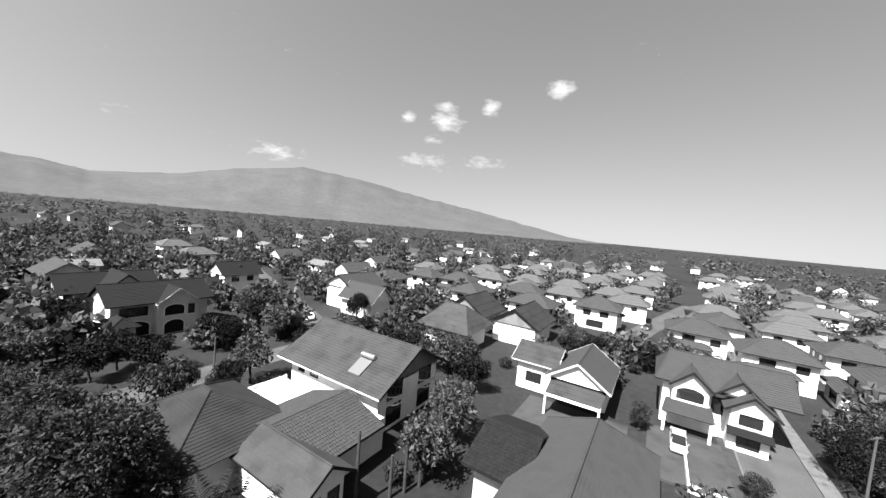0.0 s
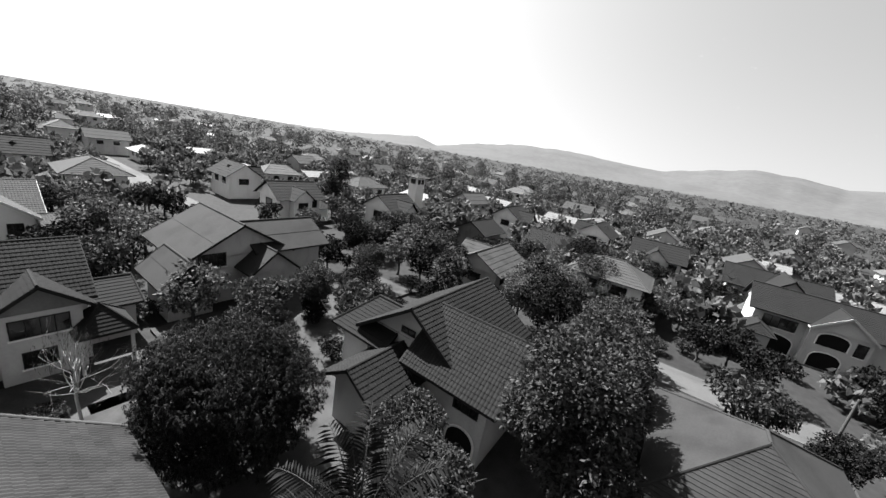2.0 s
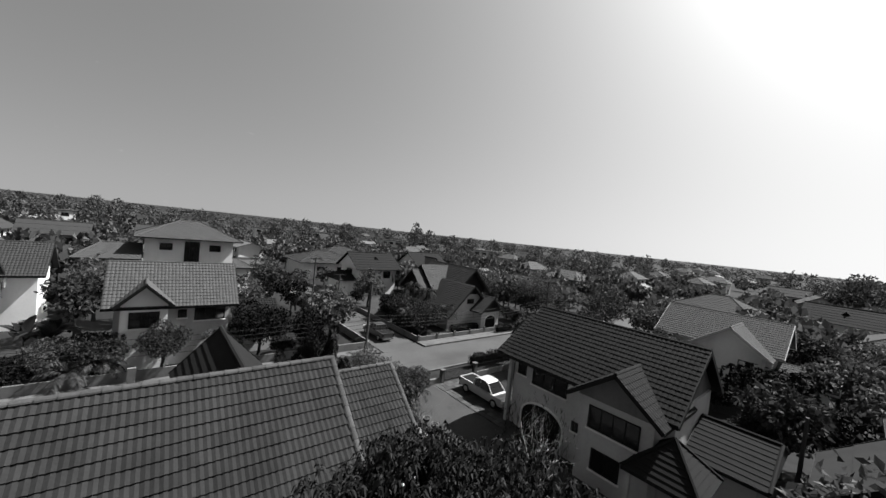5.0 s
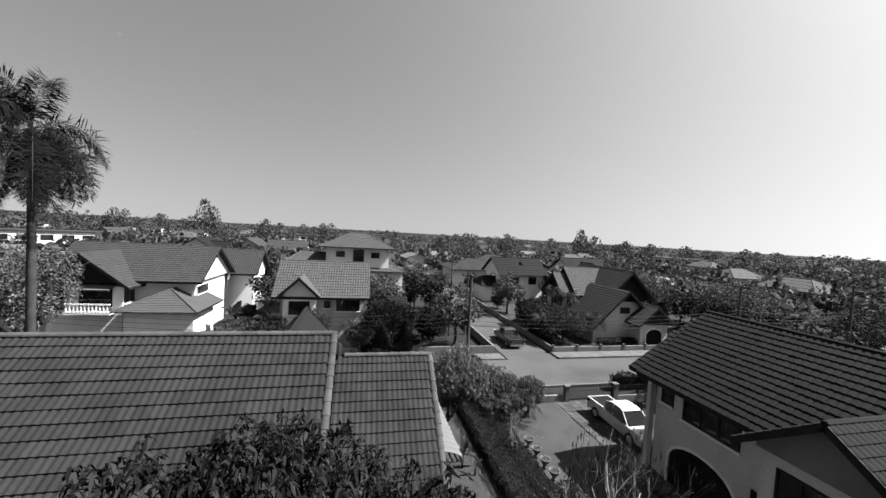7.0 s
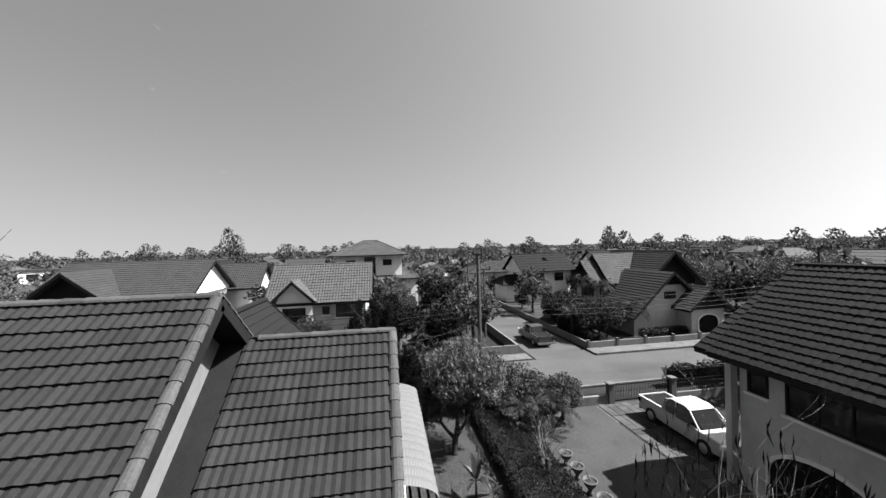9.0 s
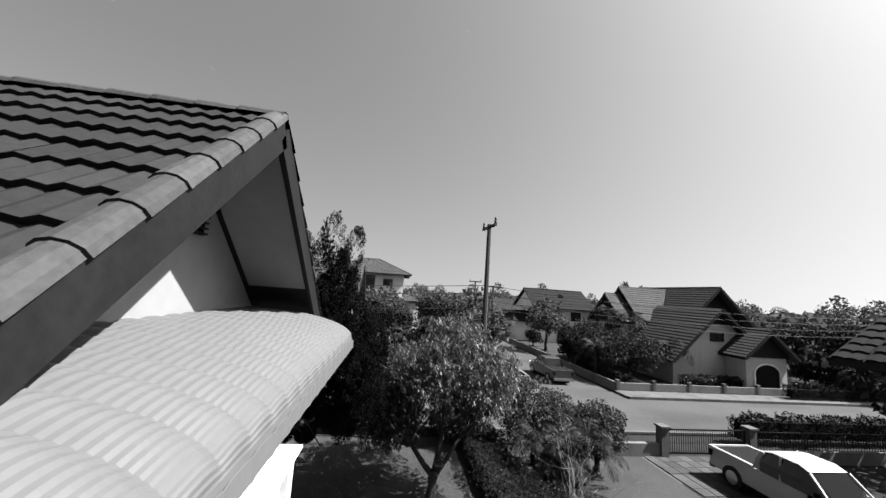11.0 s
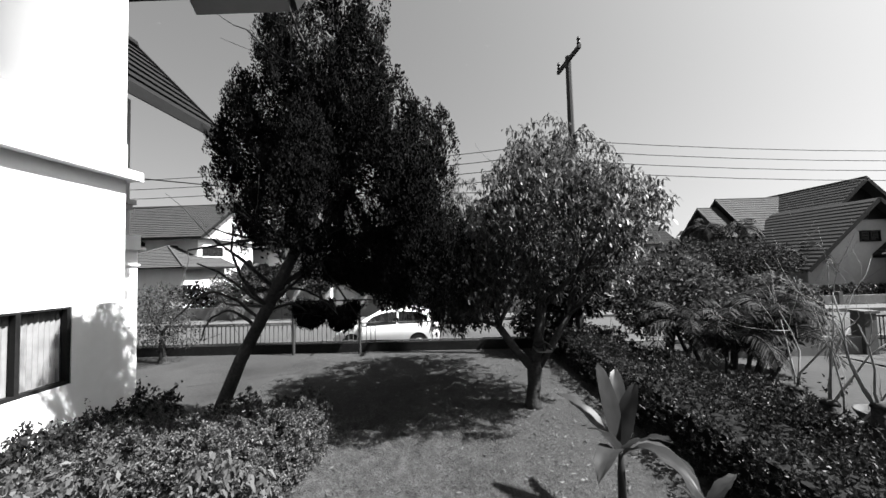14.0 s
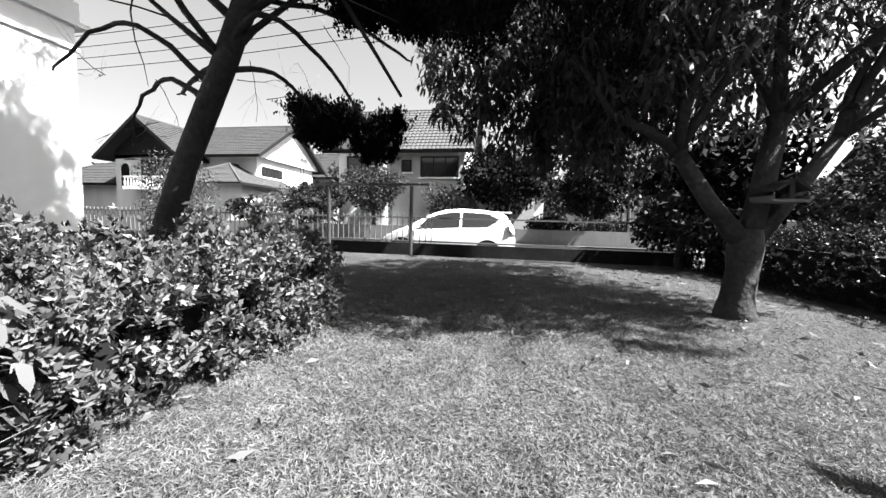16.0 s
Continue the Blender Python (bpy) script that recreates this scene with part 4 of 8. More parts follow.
def house_grey():
    h = house("grey rendered house with smooth sheet roofs and a dark window", 7, 36)
    walls(h, 1.1, 11.3, 32.5, 42, -0.3, 4.9, M_RENDER)
    gable_roof(h, "y", 0.2, 12.0, 31.9, 43, 4.8, 8.3, M_SHEETDARK, wall=M_RENDER, inset=0.6, course=3)
    gable_roof(h, "x", 7.0, 16.6, 31.2, 40.2, 5.2, 7.7, M_SHEETDARK, wall=M_RENDER, course=3)
    walls(h, 9, 15.8, 32.3, 39.4, -0.3, 5.2, M_RENDER)
    window(h, "s", 32.5, 1.9, 4.4, 3.9, 5.3, bars=2)
    window(h, "s", 32.5, 1.9, 2.9, 0.8, 2.0)
    gable_roof(h, "y", -2.2, 2.9, 29.6, 36.5, 3.4, 5.6, M_SHEETDARK, course=3)
    walls(h, -1.4, 2.4, 30.8, 36, -0.3, 3.4, M_RENDER)
    gable_roof(h, "y", 5.3, 11.0, 29.0, 33.4, 3.6, 5.9, M_SHEETDARK, wall=M_RENDER, course=3)
    walls(h, 6.0, 10.4, 29.9, 32.5, -0.3, 3.6, M_RENDER)
    window(h, "s", 29.9, 7.4, 9.0, 0.9, 2.1)


def house_shaded():
    h = house("house with steep dark tile roofs among tall trees", 10, 7)
    walls(h, 6.6, 15.4, 3.6, 12.0, -0.3, 5.6, M_RENDER)
    gable_roof(h, "x", 5.5, 16.5, 2.6, 13.0, 5.2, 8.7, M_ROOFDARK, wall=M_RENDER, inset=1.2, tiled=True)
    gable_roof(h, "y", 4.5, 12.7, -0.1, 7.4, 5.2, 8.45, M_ROOFDARK, wall=M_RENDER, tiled=True)
    walls(h, 5.5, 11.7, 0.8, 3.6, -0.3, 5.3, M_RENDER)
    window(h, "w", 5.5, 1.4, 3.2, 3.6, 4.2, bars=2, sill=False)
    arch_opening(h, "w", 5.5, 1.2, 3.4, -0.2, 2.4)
    window(h, "w", 6.6, 4.4, 6.0, 3.9, 4.4, bars=1, sill=False)
    window(h, "w", 6.6, 8.0, 9.2, 6.0, 6.4, bars=1, sill=False)
    gable_roof(h, "x", 1.2, 6.8, 6.2, 11.6, 3.5, 5.2, M_ROOFDARK, wall=M_RENDER, tiled=True)
    walls(h, 2.0, 6.6, 7.0, 10.8, -0.3, 3.5, M_RENDER)
    gable_roof(h, "y", 5.2, 11.4, 9.6, 15.6, 4.5, 6.8, M_ROOFDARK, wall=M_RENDER, high=2.2)
    walls(h, 6.0, 10.6, 12, 14.8, -0.3, 4.6, M_RENDER)


def house_solar():
    h = house("white two-storey house with a stained sheet roof and solar heater", 12, -31)
    walls(h, 5.0, 19.6, -36.8, -25.6, -0.3, 4.9, M_WHITE)
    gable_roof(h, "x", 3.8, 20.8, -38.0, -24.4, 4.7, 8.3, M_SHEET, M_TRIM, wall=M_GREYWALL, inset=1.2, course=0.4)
    for y0 in (-29.6, -35.4):
        window(h, "w", 5.0, y0, y0 + 2.5, 3.1, 4.9, bars=1)
        window(h, "w", 5.0, y0, y0 + 2.5, 0.2, 2.3, bars=1)
        bl, y = Build(), y0 + 1.25
        for i in range(9):
            a = math.pi * i / 8
            bl.beam((5.0 - 1.0 * math.sin(a), y + 1.5 * math.cos(a), 2.9), (5.0 - 1.0 * math.sin(a), y + 1.5 * math.cos(a), 3.7), 0.05, 0.05)
        for i in range(8):
            a, b = math.pi * i / 8, math.pi * (i + 1) / 8
            for z in (2.8, 3.7):
                bl.beam((5.0 - 1.0 * math.sin(a), y + 1.5 * math.cos(a), z), (5.0 - 1.0 * math.sin(b), y + 1.5 * math.cos(b), z), 0.08, 0.1)
        part("balcony", bl, M_WHITE, h)
    part("gutter", Build().beam((3.8, -24.3, 4.6), (20.8, -24.3, 4.6), 0.12, 0.12), M_TRIMWHITE, h)
    window(h, "n", -25.6, 14.6, 16.0, 3.2, 4.3)
    window(h, "n", -25.6, 17.2, 18.2, 3.2, 4.3)
    # solar water heater lying on the north slope
    k = (8.3 - 4.7) / 6.8

    def on(x, y, up):
        return (x, y, 4.7 + (-24.4 - y) * k + up)

    s = part("solar_heater", Build().add([on(8.0, -25.6, 0.22), on(9.8, -25.6, 0.22), on(9.8, -27.6, 0.22), on(8.0, -27.6, 0.22), on(8.0, -25.6, 0.12), on(9.8, -25.6, 0.12), on(9.8, -27.6, 0.12), on(8.0, -27.6, 0.12)],
             [(0, 1, 2, 3), (7, 6, 5, 4), (0, 4, 5, 1), (1, 5, 6, 2), (2, 6, 7, 3), (3, 7, 4, 0)]), M_AWNING, h, "pale solar water heater panel")
    part("tank", Build().tube([on(7.9, -27.9, 0.35), on(9.9, -27.9, 0.35)], [0.3, 0.3], 12), M_ALLOY, s)
    # lower wing with a tile slope to the west
    gable_roof(h, "y", 2.2, 12.8, -23.6, -15.0, 3.0, 4.75, M_ROOFMID, tiled=True)
    walls(h, 3.2, 11.8, -24.6, -15.6, -0.3, 3.0, M_WHITE)
    part("roof_terrace", Build().box(12.9, 18.6, -24.2, -19.4, 2.2, 2.4).box(12.9, 18.6, -19.5, -19.4, 2.4, 2.9).box(18.5, 18.6, -24.2, -19.5, 2.4, 2.9), M_WHITE, h, "stained flat terrace with a low white wall")
    gable_roof(h, "x", 8.2, 20.8, -18.9, -7.6, 3.3, 6.4, M_SHEETDARK, low=5.6, high=5.6, course=0.4)
    walls(h, 9.2, 19.8, -18.0, -8.6, -0.3, 3.3, M_RENDER)
    gable_roof(h, "x", -0.2, 8.6, -17.6, -12.4, 3.0, 4.7, M_SHEET, wall=M_WHITE, course=0.5)
    walls(h, 0.5, 8.4, -16.9, -13.1, -0.3, 3.05, M_WHITE)
    window(h, "w", 0.5, -14.6, -13.8, 1.2, 2.2)
    window(h, "w", 0.5, -16.4, -15.4, 0.0, 2.1, bars=0, sill=False)
    gable_roof(h, "x", 14.0, 20.0, -7.8, -3.6, 3.0, 4.3, M_ROOFMID)
    walls(h, 14.7, 19.3, -7.2, -4.2, -0.3, 3.0, M_RENDER)


def house_carport():
    h = house("low white house with a grey gabled roof and open carport", -3, -43)
    gable_roof(h, "y", -8.8, -0.4, -49.5, -38.0, 3.7, 6.5, M_ROOFMID, M_TRIMWHITE, wall=M_WHITE)
    walls(h, -8.0, -1.2, -48.8, -41.5, -0.3, 3.7, M_WHITE)
    gable_roof(h, "x", -1.6, 5.2, -48, -40.6, 4.0, 6.0, M_SHEET, M_TRIMWHITE, course=1.2, wall=M_WHITE)
    walls(h, -1.2, 4.4, -47.2, -41.4, -0.3, 4.0, M_WHITE)
    window(h, "n", -41.4, 0.8, 3.0, 1.0, 2.4, bars=3)
    part("canopy", Build().slope((-8.0, -35.4, 2.7), (-1.4, -35.4, 2.7), (-1.2, -40.2, 3.6), (-8.2, -40.2, 3.6), 1.2), M_SHEET, h, "grey sheet carport canopy")
    part("beam", Build().box(-8.0, -1.4, -35.5, -35.35, 2.35, 2.7).box(-8.05, -7.9, -40, -35.4, 2.35, 2.7), M_WHITE, h)
    for x in (-7.9, -1.5):
        part("post", Build().box(x - 0.12, x + 0.12, -35.6, -35.35, -0.3, 2.4), M_WHITE, h)
    h.location += Vector((-6.5, -7.5, 0))


def house_white_gables():
    h = house("white house with grey gables, arched window and porch", -17, -47)
    walls(h, -21.6, -11.2, -52, -44.2, -0.3, 5.7, M_WHITE)
    gable_roof(h, "x", -24.4, -10.2, -53, -43.3, 5.5, 8.4, M_ROOFMID, wall=M_WHITE, high=1.5)
    walls(h, -16.0, -12.2, -44.2, -43.0, 2.4, 5.5, M_WHITE)
    gable_roof(h, "y", -16.5, -11.8, -48, -42.4, 5.4, 7.5, M_ROOFMID, wall=M_WHITE)
    gable_roof(h, "y", -21.3, -16.6, -48, -43.0, 5.5, 7.5, M_ROOFMID, wall=M_WHITE)
    gable_roof(h, "y", -22.5, -17.3, -47, -41.4, 4.5, 6.5, M_ROOFMID, wall=M_WHITE)
    walls(h, -21.8, -18.0, -45, -42.0, -0.3, 4.5, M_WHITE)
    arch_opening(h, "n", -43.0, -15.6, -12.6, 3.6, 5.3, M_GLASS)
    window(h, "n", -42.0, -20.9, -18.9, 2.9, 4.1, bars=1)
    window(h, "n", -44.2, -17.6, -16.5, 2.6, 4.6, bars=1)
    part("porch_roof", Build().slope((-22.0, -41.0, 1.9), (-17.8, -41.0, 1.9), (-17.8, -42.0, 2.5), (-22.0, -42.0, 2.5)), M_ROOFDARK, h)
    part("porch_roof", Build().slope((-16.6, -40.6, 2.5), (-11.2, -40.6, 2.5), (-11.6, -43.2, 3.4), (-16.4, -43.2, 3.4)), M_ROOFMID, h)
    for x in (-16.3, -11.6):
        part("post", Build().box(x - 0.15, x + 0.15, -41.1, -40.8, -0.3, 2.5), M_WHITE, h)
    window(h, "n", -42.0, -20.9, -18.9, 0.3, 1.8, bars=1)
    h.location += Vector((-9.5, -8.5, 0))
    g = thing("garden_wall", -30, -38.2, -0.3, "low white garden wall with posts", "wall", kind="structure")
    gw = Build().box(-42, -23.1, -38.3, -38.15, -0.3, 0.5).box(-23.25, -23.1, -44.5, -38.3, -0.3, 0.5)
    part("wall", gw, M_WHITE, g)


def house_tile_near():
    h = house("house under a long tile roof with pale ridge caps", -11, -22)
    gable_roof(h, "y", -16.4, -6.2, -29.8, -13.5, 3.6, 6.6, M_ROOFMID, low=3.0, course=0.34)
    walls(h, -15.4, -7.2, -28.8, -14.5, -0.3, 3.6, M_RENDER)
    gable_roof(h, "x", -7.6, -2.4, -27.6, -17.8, 3.4, 5.1, M_ROOFDARK, tiled=True)
    walls(h, -7.2, -3.2, -26.6, -18.8, -0.3, 3.4, M_RENDER)
    h.location += Vector((-4.1, -5.3, 0))


def house_arches():
    h = house("cream house with arched balcony and porch openings", 43, -14)
    walls(h, 40.0, 48, -20.2, -6.2, -0.3, 5.6, M_RENDER)
    gable_roof(h, "y", 38.9, 49, -21.0, -5.4, 5.4, 8.2, M_ROOFDARK, wall=M_RENDER)
    gable_roof(h, "x", 37.9, 44, -18.2, -11.7, 5.2, 7.7, M_ROOFDARK, M_TRIMWHITE, wall=M_RENDER)
    walls(h, 38.7, 41, -18.0, -12.0, -0.3, 5.3, M_RENDER)
    arch_opening(h, "w", 38.7, -16.0, -12.9, 3.0, 4.9)
    arch_opening(h, "w", 38.7, -16.0, -12.9, -0.2, 2.2)
    window(h, "w", 38.7, -17.5, -16.6, 2.9, 4.6, bars=0)
    arch_opening(h, "w", 40.0, -11.4, -7.0, -0.2, 2.4)
    window(h, "w", 40.0, -11.0, -7.4, 3.2, 4.7, bars=3)
    gable_roof(h, "x", 34.5, 39, -8.5, -4.6, 3.0, 4.2, M_ROOFDARK, low=1.5)
    walls(h, 35.2, 39, -8, -5.1, -0.3, 3.0, M_RENDER)
    gable_roof(h, "y", 51, 61, -17, -2.5, 5.6, 8.4, M_ROOFDARK, wall=M_RENDER)
    walls(h, 52, 60, -16, -3.4, -0.3, 5.6, M_RENDER)
    gable_roof(h, "x", 48, 57, -14, -7.6, 6.2, 8.9, M_ROOFDARK, wall=M_RENDER)
    h.location += Vector((14, -11, 0))


def house_corner():
    h = house("corner house with nested steep tile gables and pale walls", -43, 46)
    gable_roof(h, "x", -53, -41.3, 43.4, 51.4, 4.6, 8.5, M_ROOFMID, wall=M_TRIM, inset=0.8, tiled=True)
    walls(h, -52, -42.3, 44.3, 50.6, -0.3, 5.0, M_RENDER)
    gable_roof(h, "y", -51.5, -44.4, 41.2, 47.4, 4.7, 8.2, M_ROOFLIGHT, wall=M_TRIM, tiled=True)
    gable_roof(h, "y", -51.0, -44.9, 39.5, 41.3, 4.5, 7.4, M_ROOFLIGHT, wall=M_TRIM, tiled=True)
    walls(h, -50.5, -45.4, 40.4, 44.3, -0.3, 4.5, M_RENDER)
    # catslide gable that sweeps low on one side
    roof = part("roof", Build().slope((-45.5, 39.3, 1.9), (-37.9, 39.3, 1.9), (-37.9, 44.1, 6.45), (-45.5, 44.1, 6.45)).slope((-37.9, 46.5, 4.3), (-45.5, 46.5, 4.3), (-45.5, 44.1, 6.45), (-37.9, 44.1, 6.45)), M_ROOFMID, h)
    for y, z in ((39.3, 1.9), (46.5, 4.3)):
        part("bargeboard", Build().beam((-37.88, y, z - 0.08), (-37.88, 44.1, 6.37), 0.05, 0.24), M_TRIM, roof)
    part("gable_wall", Build().add([(-38.6, 39.9, -0.3), (-38.6, 46.2, -0.3), (-38.6, 46.2, 4.4), (-38.6, 45.4, 5.1), (-38.6, 42.85, 5.1), (-38.6, 39.9, 2.3)] + [(-38.8, 39.9, -0.3), (-38.8, 46.2, -0.3), (-38.8, 46.2, 4.4), (-38.8, 45.4, 5.1), (-38.8, 42.85, 5.1), (-38.8, 39.9, 2.3)], [(0, 1, 2, 3, 4, 5), (11, 10, 9, 8, 7, 6)] + [(i, (i + 1) % 6, (i + 1) % 6 + 6, i + 6) for i in range(6)]), M_RENDER, h)
    part("gable_board", Build().add([(-38.5, 42.85, 5.1), (-38.5, 45.4, 5.1), (-38.5, 44.1, 6.3), (-38.7, 42.85, 5.1), (-38.7, 45.4, 5.1), (-38.7, 44.1, 6.3)], [(0, 1, 2), (5, 4, 3), (0, 3, 4, 1), (1, 4, 5, 2), (2, 5, 3, 0)]), M_TRIM, h, "dark timber gable panel")
    walls(h, -44.6, -38.8, 40.2, 46.0, -0.3, 2.2, M_RENDER)
    gable_roof(h, "x", -41, -36.2, 44.2, 49.3, 2.7, 4.85, M_ROOFMID, wall=M_TRIM, inset=0.5, tiled=True)
    walls(h, -40, -36.8, 44.9, 48.7, -0.3, 2.95, M_RENDER)
    arch_opening(h, "e", -36.8, 45.6, 48.0, 0.3, 2.2)
    window(h, "e", -38.6, 43.5, 44.7, 3.7, 4.3, bars=1, sill=False)
    window(h, "e", -42.3, 49.0, 50.2, 3.9, 4.9, bars=1)
    window(h, "s", 40.4, -49.2, -46.6, 2.9, 4.0, bars=2)
    part("satellite_dish", Build().lathe(-44.0, 40.9, [(0.03, 5.4), (0.2, 5.45), (0.34, 5.54), (0.36, 5.55), (0.33, 5.53), (0.02, 5.43)], 14).tube([(-44.0, 40.9, 4.0), (-44.0, 40.9, 5.42)], [0.03, 0.03], 6), M_AWNING, h, "round satellite dish on a mast")


def house_far_left():
    h = house("house with a broad pale tile roof and one dormer gable", -42, 9)
    gable_roof(h, "y", -45.6, -38.4, 4.1, 13.4, 5.0, 8.3, M_ROOFLIGHT, wall=M_RENDER, tiled=True)
    walls(h, -44.8, -39.2, 4.8, 12.8, -0.3, 5.1, M_RENDER)
    gable_roof(h, "x", -42.4, -37.8, 4.8, 8.6, 5.2, 7.0, M_ROOFLIGHT, wall=M_WHITE, tiled=True)
    walls(h, -40, -38.4, 5.2, 8.2, -0.3, 5.3, M_WHITE)
    window(h, "e", -38.4, 5.8, 7.6, 3.4, 4.6)
    window(h, "e", -39.2, 10.2, 12.4, 3.6, 4.7, bars=2)
    window(h, "e", -39.2, 9.0, 9.5, 3.9, 4.5, bars=0)
    gable_roof(h, "y", -44.5, -39.6, 13.3, 17.6, 3.4, 4.6, M_ROOFDARK, tiled=True)
    walls(h, -44, -40.2, 13.2, 17, -0.3, 3.4, M_RENDER)


def house_balcony():
    h = house("white house with a grey tile roof, dark gable and small balcony", -47, -9)
    gable_roof(h, "y", -52.5, -42.5, -17.5, -3.5, 5.6, 9.0, M_ROOFMID, wall=M_WHITE, tiled=True)
    walls(h, -51.5, -43.4, -16.6, -4.4, -0.3, 5.7, M_WHITE)
    gable_roof(h, "x", -47.5, -40.7, -16.8, -8.8, 5.2, 8.3, M_ROOFMID, wall=M_TRIM, inset=0.9, tiled=True)
    walls(h, -44, -41.6, -15.8, -9.8, -0.3, 5.5, M_WHITE)
    window(h, "e", -41.6, -13.2, -10.7, 3.3, 5.0, bars=3)
    arch_opening(h, "e", -41.6, -15.3, -14.3, 2.9, 4.9)
    window(h, "n", -9.8, -43.4, -41.9, 3.6, 4.9, bars=2)
    window(h, "n", -4.4, -46.5, -44.0, 4.2, 4.9, bars=3)
    part("awning", Build().slope((-40.6, -13.6, 5.0), (-40.6, -10.4, 5.0), (-41.6, -10.4, 5.35), (-41.6, -13.6, 5.35), 0.3), M_AWNING, h)
    bal = part("balcony", Build().box(-41.6, -40.5, -13.8, -10.2, 2.7, 2.95).box(-40.6, -40.5, -13.8, -10.2, 3.6, 3.72).box(-41.6, -40.5, -13.8, -13.7, 3.6, 3.72), M_WHITE, h)
    for i in range(12):
        part("baluster", Build().lathe(-40.55, -13.6 + i * 0.29, [(0.05, 2.95), (0.07, 3.15), (0.04, 3.4), (0.05, 3.6)], 8), M_WHITE, bal)
    gable_roof(h, "x", -46, -39.5, -9.6, -2.6, 3.2, 4.9, M_ROOFLIGHT, high=3.0)
    walls(h, -45, -40.3, -9, -3.2, -0.3, 3.2, M_WHITE)
    gable_roof(h, "y", -50, -43.4, -25, -16.8, 3.4, 5.6, M_ROOFMID, tiled=True)
    walls(h, -49, -44, -24, -17, -0.3, 3.4, M_WHITE)
    gable_roof(h, "y", -60, -53, -12, -1, 5.2, 8.2, M_ROOFMID, wall=M_WHITE, tiled=True)
    walls(h, -59.2, -53.8, -11, -1.6, -0.3, 5.2, M_WHITE)
    for x, y in ((-47.0, -2.4), (-46.2, -2.2)):
        part("satellite_dish", Build().add([(x + 0.35 * math.cos(a), y, 5.7 + 0.35 * math.sin(a)) for a in np.linspace(0, 2 * math.pi, 14)[:-1]] + [(x, y - 0.15, 5.7)], [(i, (i + 1) % 13, 13) for i in range(13)]).tube([(x, y - 0.15, 4.5), (x, y - 0.15, 5.7)], [0.03, 0.03], 6), M_AWNING, h, "white satellite dish")


def house_square():
    h = house("tall square white house with a pale hipped roof", -73, 12)
    gable_roof(h, "y", -79.3, -67, 5.0, 18.6, 8.7, 11.3, M_ROOFLIGHT, low=5.5, high=5.5)
    walls(h, -78, -68.2, 6.2, 17.4, -0.3, 8.8, M_WHITE)
    window(h, "e", -68.2, 8.0, 9.4, 6.9, 7.8)
    window(h, "e", -68.2, 14.2, 15.6, 6.9, 7.8)
    window(h, "e", -68.2, 11.0, 12.8, 5.0, 8.2, bars=2)
    gable_roof(h, "y", -74, -66.4, 12.0, 20.5, 4.6, 5.6, M_ROOFLIGHT, low=2, high=2)
    walls(h, -73.5, -67, 12.6, 20, -0.3, 4.6, M_WHITE)
    gable_roof(h, "y", -76, -66, -1, 6, 5.6, 7.4, M_ROOFLIGHT, low=2.5)
    walls(h, -75.5, -67, 0, 6.2, -0.3, 5.6, M_WHITE)


def house_hip():
    h = house("single-storey house with a wide hipped tile roof", -91, 41)
    gable_roof(h, "y", -98, -84, 33.5, 49, 3.7, 6.0, M_ROOFMID, low=6, high=6)
    walls(h, -97, -85, 34.6, 48, -0.3, 3.8, M_WHITE)
    window(h, "e", -85, 38, 40, 1.2, 2.6)
    window(h, "e", -85, 43, 45.5, 1.2, 2.6)
    gable_roof(h, "y", -108, -97, 44, 58, 4.2, 6.6, M_ROOFMID, low=5, high=5)
    walls(h, -107, -98, 45, 57, -0.3, 4.3, M_WHITE)


def house_tower():
    h = house("small white lookout tower house with a flat hipped roof", 59.7, 65)
    gable_roof(h, "x", 56.8, 62.6, 62.5, 67.4, 10.8, 11.9, M_ROOFMID, low=2.9, high=2.9)
    walls(h, 58, 61.4, 63.6, 66.4, -0.3, 10.9, M_WHITE)
    window(h, "s", 63.6, 58.4, 59.4, 9.0, 10.2, bars=1)
    window(h, "s", 63.6, 60.0, 61.0, 9.0, 10.2, bars=1)
    window(h, "w", 58, 64.2, 65.8, 9.0, 10.2, bars=1)
    h.location += Vector((6, -7, 0))


def house_dark_ridge():
    h = house("low house with a long dark tile roof beyond the trees", 38, 14)
    gable_roof(h, "y", 33, 43, 7.5, 19, 3.8, 6.4, M_ROOFDARK, wall=M_GREYWALL)
    walls(h, 34, 42, 8.4, 18, -0.3, 3.8, M_GREYWALL)
    gable_roof(h, "x", 26.5, 36, 24, 32, 3.9, 6.2, M_ROOFDARK, wall=M_GREYWALL)
    walls(h, 27.4, 35, 24.8, 31.2, -0.3, 3.9, M_GREYWALL)
    h.location += Vector((24, 2, 0))


def house_gable_white():
    h = house("white house with a steep gable and arched window", 33, -45)
    gable_roof(h, "x", 27.0, 38.5, -48.6, -40.6, 3.6, 7.2, M_ROOFMID, M_TRIMWHITE, wall=M_WHITE)
    walls(h, 28, 38, -47.6, -41.6, -0.3, 3.7, M_WHITE)
    arch_opening(h, "w", 28, -45.6, -43.6, 3.6, 5.2)
    gable_roof(h, "y", 36, 47, -56, -43, 5.2, 8.2, M_ROOFMID, wall=M_WHITE)
    walls(h, 37, 46, -55, -44, -0.3, 5.2, M_WHITE)
    window(h, "w", 37, -52, -50, 3.4, 4.6)
    h.location += Vector((8, -16, 0))


